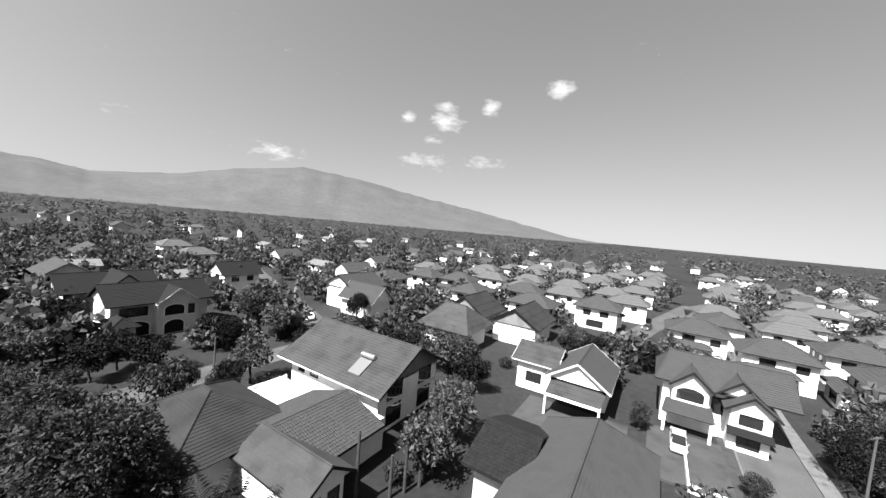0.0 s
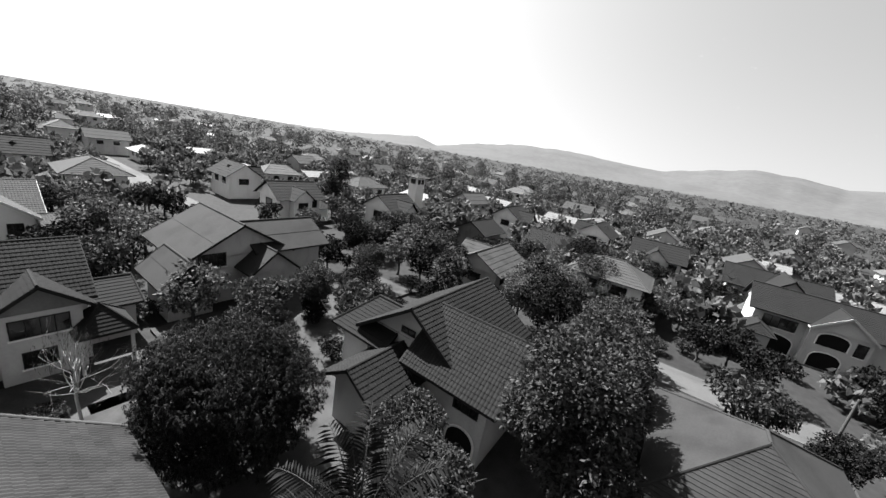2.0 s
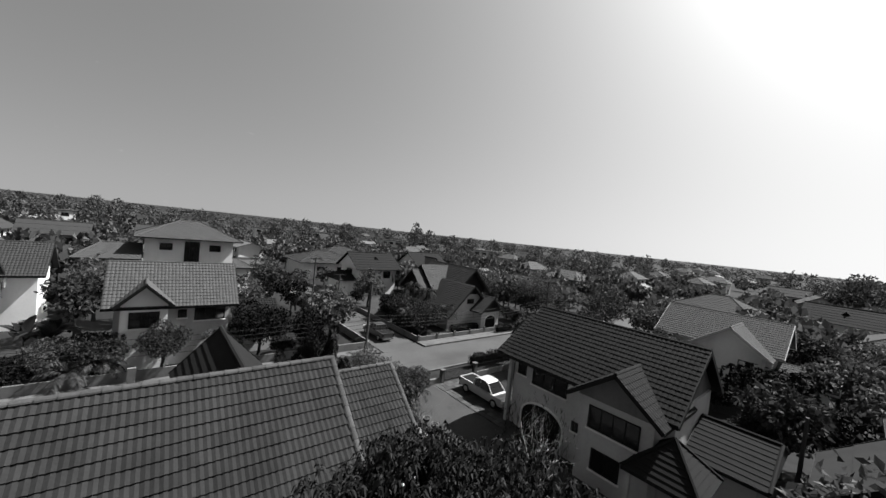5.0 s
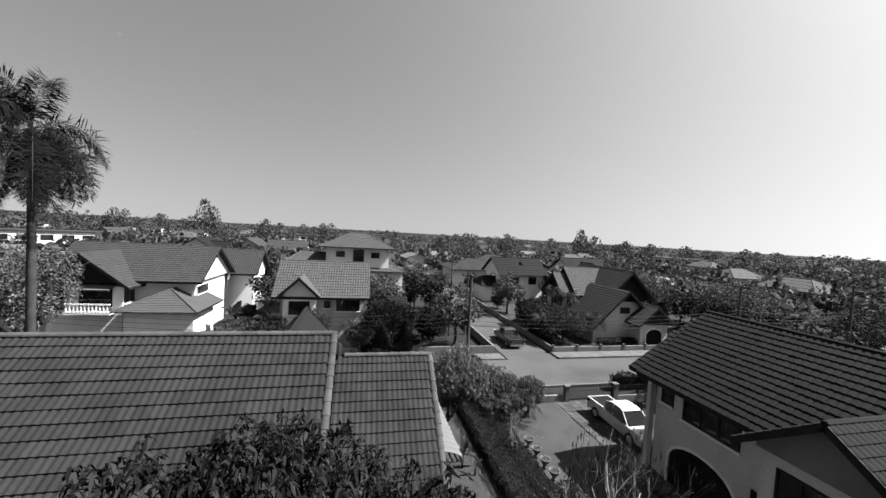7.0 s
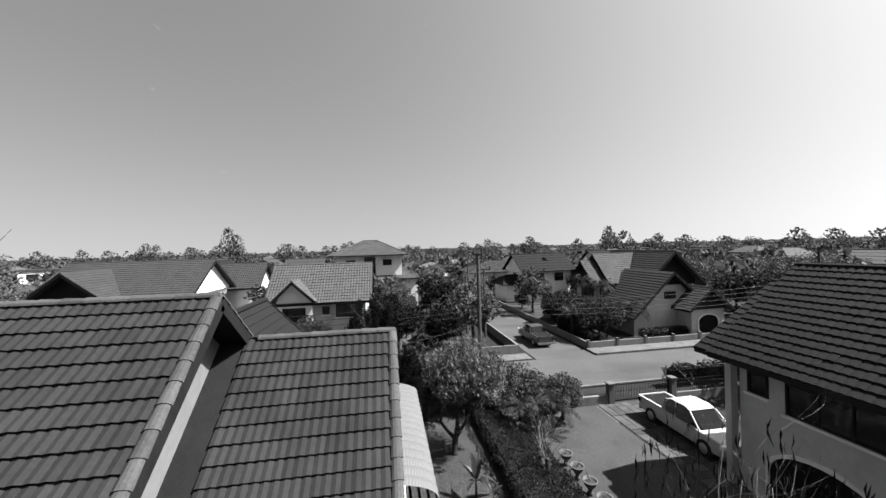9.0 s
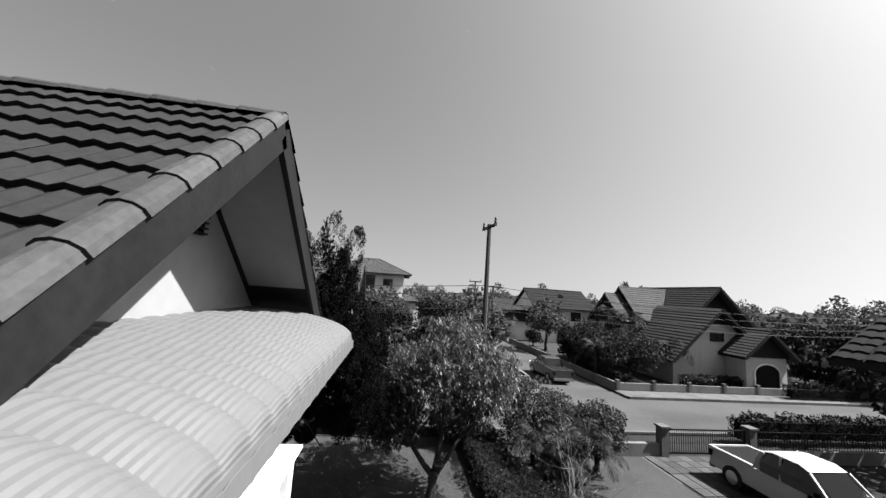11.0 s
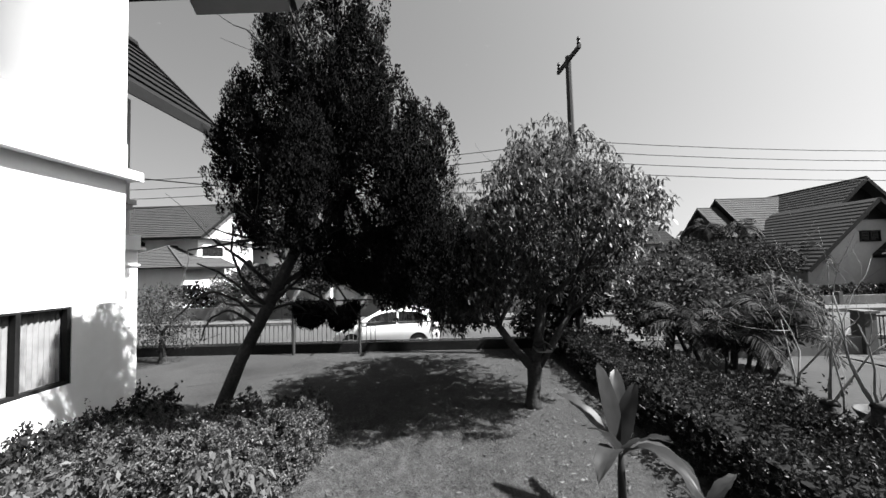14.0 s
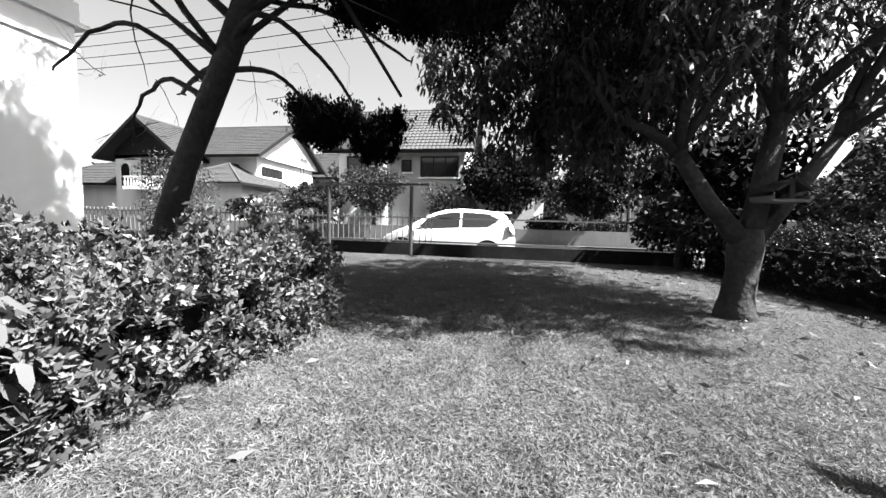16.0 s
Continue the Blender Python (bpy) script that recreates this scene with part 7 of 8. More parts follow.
# bare tree at the yard edge, twigs and hanging pods only
bare = thing("bare_tree", -9.3, 19.1, 0, "leafless thin tree with whippy twigs and pods", "tree")
rng = np.random.default_rng(17)
bb = Build().tube([(-9.3, 19.1, -0.1), (-9.25, 19.1, 1.2), (-9.35, 19.05, 2.8), (-9.3, 19.0, 4.4)], [0.11, 0.09, 0.075, 0.06], 8)
part("trunk", bb, M_TWIG, bare, smooth=True)
for i in range(24):
    wb_ = Build()
    limb(wb_, (-9.3 + rng.normal(0, 0.05), 19.02 + rng.normal(0, 0.05), rng.uniform(2.8, 4.4)), (rng.normal(0, 0.7), rng.normal(0, 0.95), 1.0), rng.uniform(1.3, 2.1), 0.034, rng, 3, 4)
    part("branch", wb_, M_TWIG, bare, smooth=True)
pts, out = crown_points(rng, [(-9.3, 19.0, 6.0, 1.6, 1.3, 1.5)], 420, 0.2)
v, f = leaf_quads(rng, pts, np.tile((0, 0, -1.0), (420, 1)), 0.26, 0.022, 0.6, 0.2)
o = new("foliage", from_arrays("foliage", v, f, M_DARKTREE, (-9.3, 19.1, 0)))
o.parent = bare


pruned = thing("pruned_shrub", -19.4, 21.0, 0, "leafless pruned shrub with thick stumps and long whips", "shrub")
rng = np.random.default_rng(23)
pb = Build()
for q in (((-19.4, 21.0, -0.05), (-19.35, 20.95, 0.5), (-19.45, 20.9, 0.95)), ((-19.2, 21.1, -0.05), (-19.0, 21.0, 0.5), (-18.95, 20.95, 1.1)), ((-19.7, 21.05, -0.05), (-20.0, 21.05, 0.6), (-20.1, 21.1, 0.9))):
    pb.tube(q, [0.08, 0.075, 0.09], 9)
    pb.tube([q[-1], Vector(q[-1]) + Vector((0.0, 0, 0.06))], [0.1, 0.07], 9)
part("stump", pb, M_BARK, pruned, smooth=True)
for i in range(12):
    wb_ = Build()
    base = ((-19.45, 20.9, 0.9), (-18.95, 20.95, 1.0), (-20.1, 21.1, 0.85), (-19.4, 21.0, 0.4))[i % 4]
    limb(wb_, base, (rng.normal(0, 0.42), rng.normal(0, 0.42), 1.0), rng.uniform(1.0, 1.5), 0.017, rng, 2, 5)
    part("branch", wb_, M_TWIG, pruned, smooth=True)


def hedge(name, x0, x1, y0, y1, h, n, leaf, mat, label, seed, category="hedge", sprig=1.0, gap=0.0, cluster=0):
    """A clipped bank of small leaves over a box painted near-black as inner shade; cluster: leaves to a rosette."""
    rng = np.random.default_rng(seed)
    t = thing(name, (x0 + x1) / 2, (y0 + y1) / 2, 0, label, category, "hedges and shrubs")
    n = n // cluster if cluster else n
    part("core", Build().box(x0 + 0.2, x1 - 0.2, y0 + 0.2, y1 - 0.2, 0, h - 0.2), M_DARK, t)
    ax, ay = (x1 - x0) * h, (y1 - y0) * h
    top = (x1 - x0) * (y1 - y0)
    w = np.array([top, ax, ax, ay, ay])
    side = rng.choice(5, n, p=w / w.sum())
    u = rng.uniform(0, 1, (n, 3))
    p = np.stack([x0 + u[:, 0] * (x1 - x0), y0 + u[:, 1] * (y1 - y0), u[:, 2] * h], 1)
    out = np.zeros((n, 3))
    depth = np.abs(rng.normal(0, 0.12, n)) - 0.03
    for k, (ax_, val, sg) in enumerate(((2, h, 1), (1, y0, -1), (1, y1, 1), (0, x0, -1), (0, x1, 1))):
        m = side == k
        p[m, ax_] = val - sg * depth[m]
        out[m, ax_] = sg
    lump = 0.10 * np.sin(p[:, 0] * 2.3 + seed) * np.cos(p[:, 1] * 2.7) + 0.07 * np.sin(p[:, 0] * 6.1) * np.sin(p[:, 1] * 5.3 + 1) + 0.06 * np.sin(p[:, 0] * 13 + p[:, 2] * 15) * np.sin(p[:, 1] * 12 + p[:, 2] * 11)
    if gap:                                       # leaves left out between tufts, where the near-black core shows
        tuft = np.sin(p[:, 0] * 19 + 3 * np.sin(p[:, 1] * 7)) + np.sin(p[:, 1] * 21 + 3 * np.sin(p[:, 2] * 9)) + np.sin(p[:, 2] * 23 + 3 * np.sin(p[:, 0] * 8)) + rng.normal(0, 0.4, n)
        keep = tuft > gap
        p, out, lump, tuft = p[keep], out[keep], lump[keep] + 0.035 * tuft[keep], tuft[keep]
    p[:, 2] += lump * (p[:, 2] / h)
    p += out * (0.5 * lump[:, None])
    if cluster:                                   # whorls of leaves about each twig tip
        fan = rng.normal(0, 1, (len(p) * cluster, 3)) + np.repeat(out, cluster, 0) * 0.7 + np.array((0, 0, 0.35))
        fan /= np.linalg.norm(fan, axis=1, keepdims=True)
        p = np.repeat(p + out * rng.gamma(1.6, 0.016, (len(p), 1)), cluster, 0) + fan * leaf * rng.uniform(0.25, 0.9, (len(fan), 1))
        out = fan * 2.2
    k = max(8, int(top * 9))                      # sprigs that stand proud of the clipped faces
    sp = np.stack([rng.uniform(x0, x1, k), rng.uniform(y0, y1, k), np.full(k, h - 0.03)], 1)
    sp[:, 2] += 0.10 * np.sin(sp[:, 0] * 2.3 + seed) * np.cos(sp[:, 1] * 2.7)
    rise = rng.uniform(0, 1, (k, 12, 1)) * rng.gamma(2.0, 0.055, (k, 1, 1)) * sprig
    way = np.concatenate([rng.normal(0, 0.35, (k, 1, 2)), np.ones((k, 1, 1))], 2)
    q = (sp[:, None, :] + way * rise + rng.normal(0, leaf * 0.3, (k, 12, 3))).reshape(-1, 3)
    p, out = np.concatenate([p, q]), np.concatenate([out, np.tile((0, 0, 0.4), (len(q), 1))])
    v, f = leaf_quads(rng, p, out + np.array((0, 0, 0.4)), leaf, leaf * 0.44, 0.0, 0.9)
    o = new("leaves", from_arrays("leaves", v, f, mat, ((x0 + x1) / 2, (y0 + y1) / 2, 0)))
    o.parent = t
    return t


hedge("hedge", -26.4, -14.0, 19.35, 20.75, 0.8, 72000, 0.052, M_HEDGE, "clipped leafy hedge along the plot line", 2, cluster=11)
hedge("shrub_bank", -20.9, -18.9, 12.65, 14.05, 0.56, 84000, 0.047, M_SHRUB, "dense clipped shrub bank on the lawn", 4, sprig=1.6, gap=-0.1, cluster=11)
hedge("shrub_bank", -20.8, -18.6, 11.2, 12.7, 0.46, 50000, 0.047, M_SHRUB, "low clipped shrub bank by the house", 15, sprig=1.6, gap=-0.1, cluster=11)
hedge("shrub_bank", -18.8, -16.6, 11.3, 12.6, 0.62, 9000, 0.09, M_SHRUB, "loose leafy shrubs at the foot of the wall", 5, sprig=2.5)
# broad-leaved shrub at the corner of the bank
broad = thing("shrub", -18.35, 13.85, 0, "broad-leaved shrub with pale drooping leaves", "shrub", "hedges and shrubs")
rng = np.random.default_rng(31)
sb = Build()
for i in range(11):
    limb(sb, (-18.35 + rng.normal(0, 0.12), 13.85 + rng.normal(0, 0.12), -0.03), (rng.normal(0, 0.5), rng.normal(0, 0.4), 0.9), rng.uniform(0.35, 0.5), 0.012, rng, 1, 5)
part("branch", sb, M_RAIL, broad, smooth=True)
tips, out = crown_points(rng, [(-18.35, 13.85, 0.55, 0.5, 0.42, 0.48), (-18.8, 13.7, 0.35, 0.35, 0.35, 0.32), (-18.0, 13.6, 0.5, 0.4, 0.35, 0.42)], 430, 0.25)
v, f = drooping_sprays(rng, tips, 7, 0.115, 0.036)
o = new("foliage", from_arrays("foliage", v, f, M_BROAD, (-18.35, 13.85, 0)))
o.parent = broad
hedge("shrub_bank", -21.8, -17.0, 10.0, 10.9, 0.5, 7000, 0.09, M_HEDGE, "low flower bed at the foot of the wall", 6)
hedge("hedge", -35.9, -35.1, 47, 66, 0.8, 6000, 0.14, M_DARKTREE, "dark clipped hedge along the pavement", 7)
hedge("hedge", -27.6, -26.9, 33.5, 48, 1.0, 9000, 0.12, M_DARKTREE, "dark clipped hedge beside the road", 8)
hedge("hedge", -44, -37, 34.0, 35.2, 0.9, 6000, 0.14, M_HEDGE, "low clipped shrubs in the corner garden", 9)
hedge("shrub_bank", -22.0, -16.2, 20.85, 21.75, 0.62, 15000, 0.07, M_HEDGE, "loose sprigged shrubs behind the hedge", 16, sprig=4.0)
hedge("shrub_bank", -16.0, -9.5, 20.9, 22.4, 0.9, 12000, 0.1, M_HEDGE, "rough shrubs along the yard", 10)
hedge("shrub_bank", -38.2, -37.0, 40.0, 50.0, 0.8, 5000, 0.14, M_HEDGE, "clipped shrubs under the corner house", 12)
hedge("hedge", 37.4, 41.2, -41.0, -35.8, 0.9, 6000, 0.16, M_LEAF, "planted island of low shrubs beside the lane", 13)

# ---- fence, posts, gate, pots ----
fence = thing("fence", -26.85, 8, 0, "dark iron railing on a low wall along the road", "fence")
part("base_wall", Build().box(-26.95, -26.75, -1.5, 19.6, -0.3, 0.3), M_SHADEWALL, fence)
fr = Build().beam((-26.85, -1.5, 0.95), (-26.85, 19.6, 0.95), 0.04, 0.04).beam((-26.85, -1.5, 0.35), (-26.85, 19.6, 0.35), 0.04, 0.04)
part("rail", fr, M_RAIL, fence)
picket = Build().box(-0.011, 0.011, -0.011, 0.011, 0.06, 0.82).mesh("picket", M_RAIL)
for i in range(101):
    o = new("picket", picket)
    o.parent = fence
    o.location = Vector((-26.85, -1.4 + i * 0.15, 0.22)) - base_of(fence)
perg = thing("trellis", -26.9, 12.0, 0, "weathered wooden trellis of two posts and a bar", "trellis")
for y in (10.95, 13.15):
    part("post", Build().tube([(-26.55, y, -0.1), (-26.55, y, 1.72)], [0.05, 0.045], 8), M_WOOD, perg)
part("crossbar", Build().beam((-26.55, 10.6, 1.74), (-26.55, 13.6, 1.76), 0.09, 0.05).beam((-26.9, 12.9, 1.8), (-26.2, 12.9, 1.8), 0.05, 0.05), M_WOOD, perg)

gate = thing("gate", -25.2, 30, 0, "black iron sliding gate of upright bars", "gate")
part("gate_frame", Build().beam((-25.2, 28.2, 1.05), (-25.2, 31.9, 1.05), 0.05, 0.05).beam((-25.2, 28.2, 0.1), (-25.2, 31.9, 0.1), 0.05, 0.07).beam((-25.2, 28.2, 0.1), (-25.2, 28.2, 1.05), 0.05, 0.05).beam((-25.2, 31.9, 0.1), (-25.2, 31.9, 1.05), 0.05, 0.05), M_IRON, gate)
bar = Build().box(-0.009, 0.009, -0.009, 0.009, 0.1, 1.05).mesh("bar", M_IRON)
for i in range(34):
    o = new("bar", bar)
    o.parent = gate
    o.location = Vector((-25.2, 28.3 + i * 0.107, 0)) - base_of(gate)
for y in (27.95, 32.15):
    gp_ = thing("gate_post", -25.2, y, 0, "pale concrete gate post", "post", "gate posts")
    part("shaft", Build().box(-25.38, -25.02, y - 0.17, y + 0.17, -0.3, 1.15), M_KERB, gp_)
    part("cap", Build().box(-25.43, -24.97, y - 0.22, y + 0.22, 1.15, 1.22), M_KERB, gp_)
side_fence = thing("fence", -25.2, 36, 0, "iron railing on a low wall beside the gate", "fence")
part("base_wall", Build().box(-25.3, -25.1, 32.35, 46, -0.3, 0.25).box(-25.3, -25.1, 24.0, 27.75, -0.3, 0.5), M_GREYWALL, side_fence)
sf = Build().beam((-25.2, 32.35, 1.0), (-25.2, 46, 1.0), 0.04, 0.04)
part("rail", sf, M_IRON, side_fence)
for i in range(90):
    o = new("bar", bar)
    o.parent = side_fence
    o.location = Vector((-25.2, 32.4 + i * 0.15, 0)) - base_of(side_fence)
for i in range(4):
    x = -20.15 + i * 0.93
    pot = thing("flower_pot", x, 22.35, -0.02, "pale glazed urn pot on a foot with dry soil", "pot", "row of pots")
    part("bowl", Build().lathe(x, 22.35, [(0.10, 0.0), (0.13, 0.03), (0.08, 0.10), (0.09, 0.2), (0.20, 0.34), (0.26, 0.48), (0.28, 0.5), (0.29, 0.54), (0.25, 0.54), (0.24, 0.48), (0.02, 0.46)], 18), M_KERB, pot, smooth=True)
    part("soil", Build().lathe(x, 22.35, [(0.02, 0.45), (0.235, 0.455), (0.23, 0.475), (0.02, 0.49)], 14), M_BARK, pot)
    tb = Build()
    r4 = np.random.default_rng(70 + i)
    for k in range(3):
        limb(tb, (x, 22.35, 0.47), (r4.normal(0, 0.5), r4.normal(0, 0.5), 0.9), 0.4, 0.01, r4, 1, 4)
    part("plant", tb, M_BARK, pot)

# ---- cars ----
def car(x, y, z, turn, paint, label, kind):
    """Lofted body along local x, nose to +x; kind: hatch, pickup or sedan."""
    spec = {"hatch": (3.95, 1.70, 1.48), "pickup": (5.05, 1.76, 1.72), "sedan": (4.4, 1.7, 1.45)}[kind]
    L, W, H = spec
    t = thing(kind if kind != "hatch" else "hatchback", 0, 0, 0, label, "car", "parked cars")
    h = L / 2
    if kind == "hatch":
        low = [(-h, 0.35, 0.75), (-h + 0.06, 0.27, 1.0), (-1.55, 0.22, 1.03), (-0.6, 0.2, 0.99), (0.5, 0.2, 0.94), (1.05, 0.2, 0.92), (h - 0.45, 0.22, 0.82), (h - 0.12, 0.28, 0.68), (h, 0.38, 0.52)]
        cab = [(-h + 0.1, 1.0, 1.03), (-h + 0.22, 1.0, 1.34), (-1.1, 0.97, 1.46), (-0.35, 0.95, 1.5), (0.15, 0.93, 1.42), (0.6, 0.92, 1.22), (1.3, 0.9, 0.93)]
    elif kind == "pickup":
        low = [(-h, 0.5, 1.02), (-h + 0.05, 0.42, 1.05), (-0.6, 0.4, 1.05), (0.9, 0.38, 1.02), (1.3, 0.38, 1.0), (h - 0.3, 0.38, 0.94), (h - 0.03, 0.42, 0.82), (h, 0.5, 0.6)]
        cab = [(-0.75, 1.03, 1.06), (-0.62, 1.03, 1.62), (-0.3, 1.03, 1.71), (0.45, 1.02, 1.71), (0.75, 1.02, 1.6), (1.35, 1.0, 1.02)]
    else:
        low = [(-h, 0.35, 0.8), (-h + 0.1, 0.25, 0.92), (-1.2, 0.2, 0.94), (0.2, 0.2, 0.9), (0.85, 0.2, 0.88), (h - 0.35, 0.22, 0.75), (h - 0.05, 0.3, 0.62), (h, 0.38, 0.5)]
        cab = [(-1.75, 0.92, 0.95), (-1.1, 0.92, 1.38), (-0.6, 0.91, 1.44), (0.1, 0.9, 1.43), (0.4, 0.9, 1.34), (1.15, 0.88, 0.9)]

    def loft(rows, wide, top):
        b = Build()
        for px, z0, z1 in rows:
            k = 1 - 0.1 * (abs(px) / h) ** 4
            for s, zz in ((-1, z0), (-1, (z0 + z1) * 0.5), (-0.96, z1 - 0.03), (-0.9, z1), (0.9, z1), (0.96, z1 - 0.03), (1, (z0 + z1) * 0.5), (1, z0)):
                f = wide / 2 * k * (top if zz >= z1 - 0.031 else 1)
                b.v.append((px, s * f, zz))
        m = 8
        for i in range(len(rows) - 1):
            for j in range(m):
                a, c = i * m + j, i * m + (j + 1) % m
                b.f.append((a, c, c + m, a + m))
        b.f.append(tuple(reversed(range(m))))
        b.f.append(tuple((len(rows) - 1) * m + j for j in range(m)))
        return b

    body = part("body", loft(low, W, 0.97), paint, t, smooth=False)
    part("glasshouse", loft(cab, W * 0.92, 0.82), M_GLASS, t, "dark car windows")
    roof = Build()
    top = [c for c in cab if c[2] > H - 0.2]
    for px, z0, z1 in top:
        for s in (-0.385, 0.385):
            roof.v.append((px, s * W, z1 + 0.012))
        for s in (-0.36, 0.36):
            roof.v.append((px, s * W, z1 + 0.035))
    for i in range(len(top) - 1):
        a = 4 * i
        roof.f += [(a, a + 4, a + 6, a + 2), (a + 2, a + 6, a + 7, a + 3), (a + 3, a + 7, a + 5, a + 1)]
    part("roof", roof, paint, t)
    for sg in (-1, 1):
        for (xa, _, za), (xb, _, zb), wide in ((cab[0], cab[1], 0.2), (cab[-1], cab[-2], 0.06)):
            part("pillar", Build().beam((xa, sg * W * 0.455, za), (xb, sg * W * 0.385, zb), 0.05, wide), paint, t)
        part("pillar", Build().beam((0.0, sg * W * 0.46, 0.95), (-0.05, sg * W * 0.39, cab[2][2]), 0.05, 0.07), paint, t)
    if kind == "pickup":
        bed = Build().box(-h + 0.1, -0.85, -W * 0.42, W * 0.42, 1.0, 1.062)
        part("load_bed", bed, M_DARK, t, "dark open load bed")
        part("bed_rail", Build().box(-h, -0.8, -W * 0.48, -W * 0.42, 1.0, 1.1).box(-h, -0.8, W * 0.42, W * 0.48, 1.0, 1.1).box(-h, -h + 0.08, -W * 0.42, W * 0.42, 1.0, 1.1), paint, t)
    r = 0.31 if kind != "pickup" else 0.37
    for wx in (-h * 0.62, h * 0.64):
        for s in (-1, 1):
            yy = s * (W / 2 - 0.09)
            wheel = part("wheel", Build().tube([(wx, yy - 0.1, r), (wx, yy + 0.1, r)], [r, r], 18), M_RUBBER, t)
            part("rim", Build().tube([(wx, yy + s * 0.098, r), (wx, yy + s * 0.112, r)], [r * 0.62, r * 0.55], 14), M_ALLOY, wheel)
    for s in (-1, 1):
        part("headlight", Build().box(h - 0.16, h - 0.02, s * W * 0.4 - 0.14, s * W * 0.4 + 0.14, 0.62 if kind != "pickup" else 0.72, 0.76 if kind != "pickup" else 0.88), M_LAMP, t)
        part("tail_light", Build().box(-h - 0.012, -h + 0.1, s * W * 0.42 - 0.1, s * W * 0.42 + 0.1, 0.75, 0.95), M_DARK, t)
        part("mirror", Build().box(0.85, 1.0, s * W * 0.5 - 0.02 + s * 0.05, s * W * 0.5 + 0.02 + s * 0.09, 0.98, 1.1), paint, t)
    part("bumper", Build().box(h - 0.1, h + 0.05, -W * 0.44, W * 0.44, 0.3, 0.48).box(-h - 0.05, -h + 0.1, -W * 0.44, W * 0.44, 0.32, 0.5), paint if kind == "hatch" else M_GREYWALL, t)
    t.matrix_basis = pose(x, y, z, 0, 0, turn)
    return t


def hatchback(x, y, z, turn, paint, label):
    """Rounded two-box body lofted along local x (nose to +x), glass let into its sides and ends."""
    t = thing("hatchback", 0, 0, 0, label, "car", "parked cars")
    HW = 0.85
    # station: x, sill, belt, top, half width at top
    st = [(-1.97, 0.40, 0.74, 0.76, 0.80), (-1.94, 0.30, 0.92, 0.98, 0.78), (-1.84, 0.24, 1.0, 1.16, 0.72), (-1.7, 0.22, 1.02, 1.36, 0.64), (-1.55, 0.2, 1.02, 1.45, 0.61), (-1.1, 0.2, 1.0, 1.50, 0.61), (-0.5, 0.2, 0.97, 1.53, 0.61), (0.0, 0.2, 0.94, 1.5, 0.60),
          (0.35, 0.2, 0.92, 1.4, 0.60), (0.75, 0.2, 0.90, 1.2, 0.64), (1.15, 0.2, 0.90, 0.99, 0.70), (1.3, 0.2, 0.88, 0.93, 0.72), (1.6, 0.22, 0.78, 0.82, 0.70), (1.82, 0.26, 0.66, 0.70, 0.66), (1.95, 0.34, 0.52, 0.56, 0.6)]

    def side(px, k):
        """Point at height share k between belt and top on the car's side."""
        for a, b in zip(st, st[1:]):
            if a[0] <= px <= b[0]:
                u = (px - a[0]) / (b[0] - a[0])
                q = [a[i] + (b[i] - a[i]) * u for i in range(5)]
                return HW * 0.985 + (q[4] + 0.02 - HW * 0.985) * k, q[2] + (q[3] - q[2]) * k
        return HW, 0.9

    b = Build()
    for px, z0, zb, zt, wt in st:
        k = 1 - 0.10 * (abs(px) / 1.97) ** 4
        for sy, zz in ((-HW * 0.94, z0), (-HW, (z0 + zb) / 2), (-HW * 0.985, zb), (-wt - 0.02, zt - 0.05), (-wt + 0.08, zt), (wt - 0.08, zt), (wt + 0.02, zt - 0.05), (HW * 0.985, zb), (HW, (z0 + zb) / 2), (HW * 0.94, z0)):
            b.v.append((px, sy * k, zz))
    m = 10
    for i in range(len(st) - 1):
        for j in range(m):
            a, c = i * m + j, i * m + (j + 1) % m
            b.f.append((a, c, c + m, a + m))
    b.f.append(tuple(reversed(range(m))))
    b.f.append(tuple((len(st) - 1) * m + j for j in range(m)))
    body = part("body", b, paint, t, smooth=True)
    body.data.set_sharp_from_angle(angle=radians(38))
    for sg in (-1, 1):
        for xs in ((-1.5, -1.2, -0.9, -0.62, -0.5), (-0.42, -0.1, 0.2, 0.5, 0.86)):
            lo, hi = [], []
            for i, px in enumerate(xs):
                ends = (0.45 if i == 0 and xs[0] < -1 else 0.08, 0.62 if i == 0 and xs[0] < -1 else 0.86)
                yl, zl = side(px, ends[0])
                yh, zh = side(px, ends[1] if px < 0.8 else 0.2)
                lo.append((px, sg * (yl + 0.012), zl))
                hi.append((px, sg * (yh + 0.012), zh - 0.02))
            n = len(xs)
            g = Build().add(lo + hi, [(i, i + 1, i + n + 1, i + n) for i in range(n - 1)])
            part("side_window", g, M_GLASS, t)
        part("headlight", Build().add([(1.78, sg * 0.55, 0.735), (1.9, sg * 0.6, 0.62), (1.72, sg * 0.79, 0.66), (1.45, sg * 0.78, 0.80)], [(0, 1, 2, 3)]), M_LAMP, t)
        part("tail_light", Build().add([(-1.955, sg * 0.6, 0.98), (-1.97, sg * 0.76, 0.8), (-1.8, sg * 0.845, 0.9), (-1.72, sg * 0.80, 1.12)], [(0, 1, 2, 3)]), M_DARK, t)
        part("mirror", Build().box(0.72, 0.86, sg * 0.93 - 0.07, sg * 0.93 + 0.07, 0.97, 1.07), paint, t)
    part("windscreen", Build().add([(1.1, -0.6, 1.025), (1.1, 0.6, 1.025), (0.4, 0.52, 1.39), (0.4, -0.52, 1.39)], [(0, 1, 2, 3)]), M_GLASS, t)
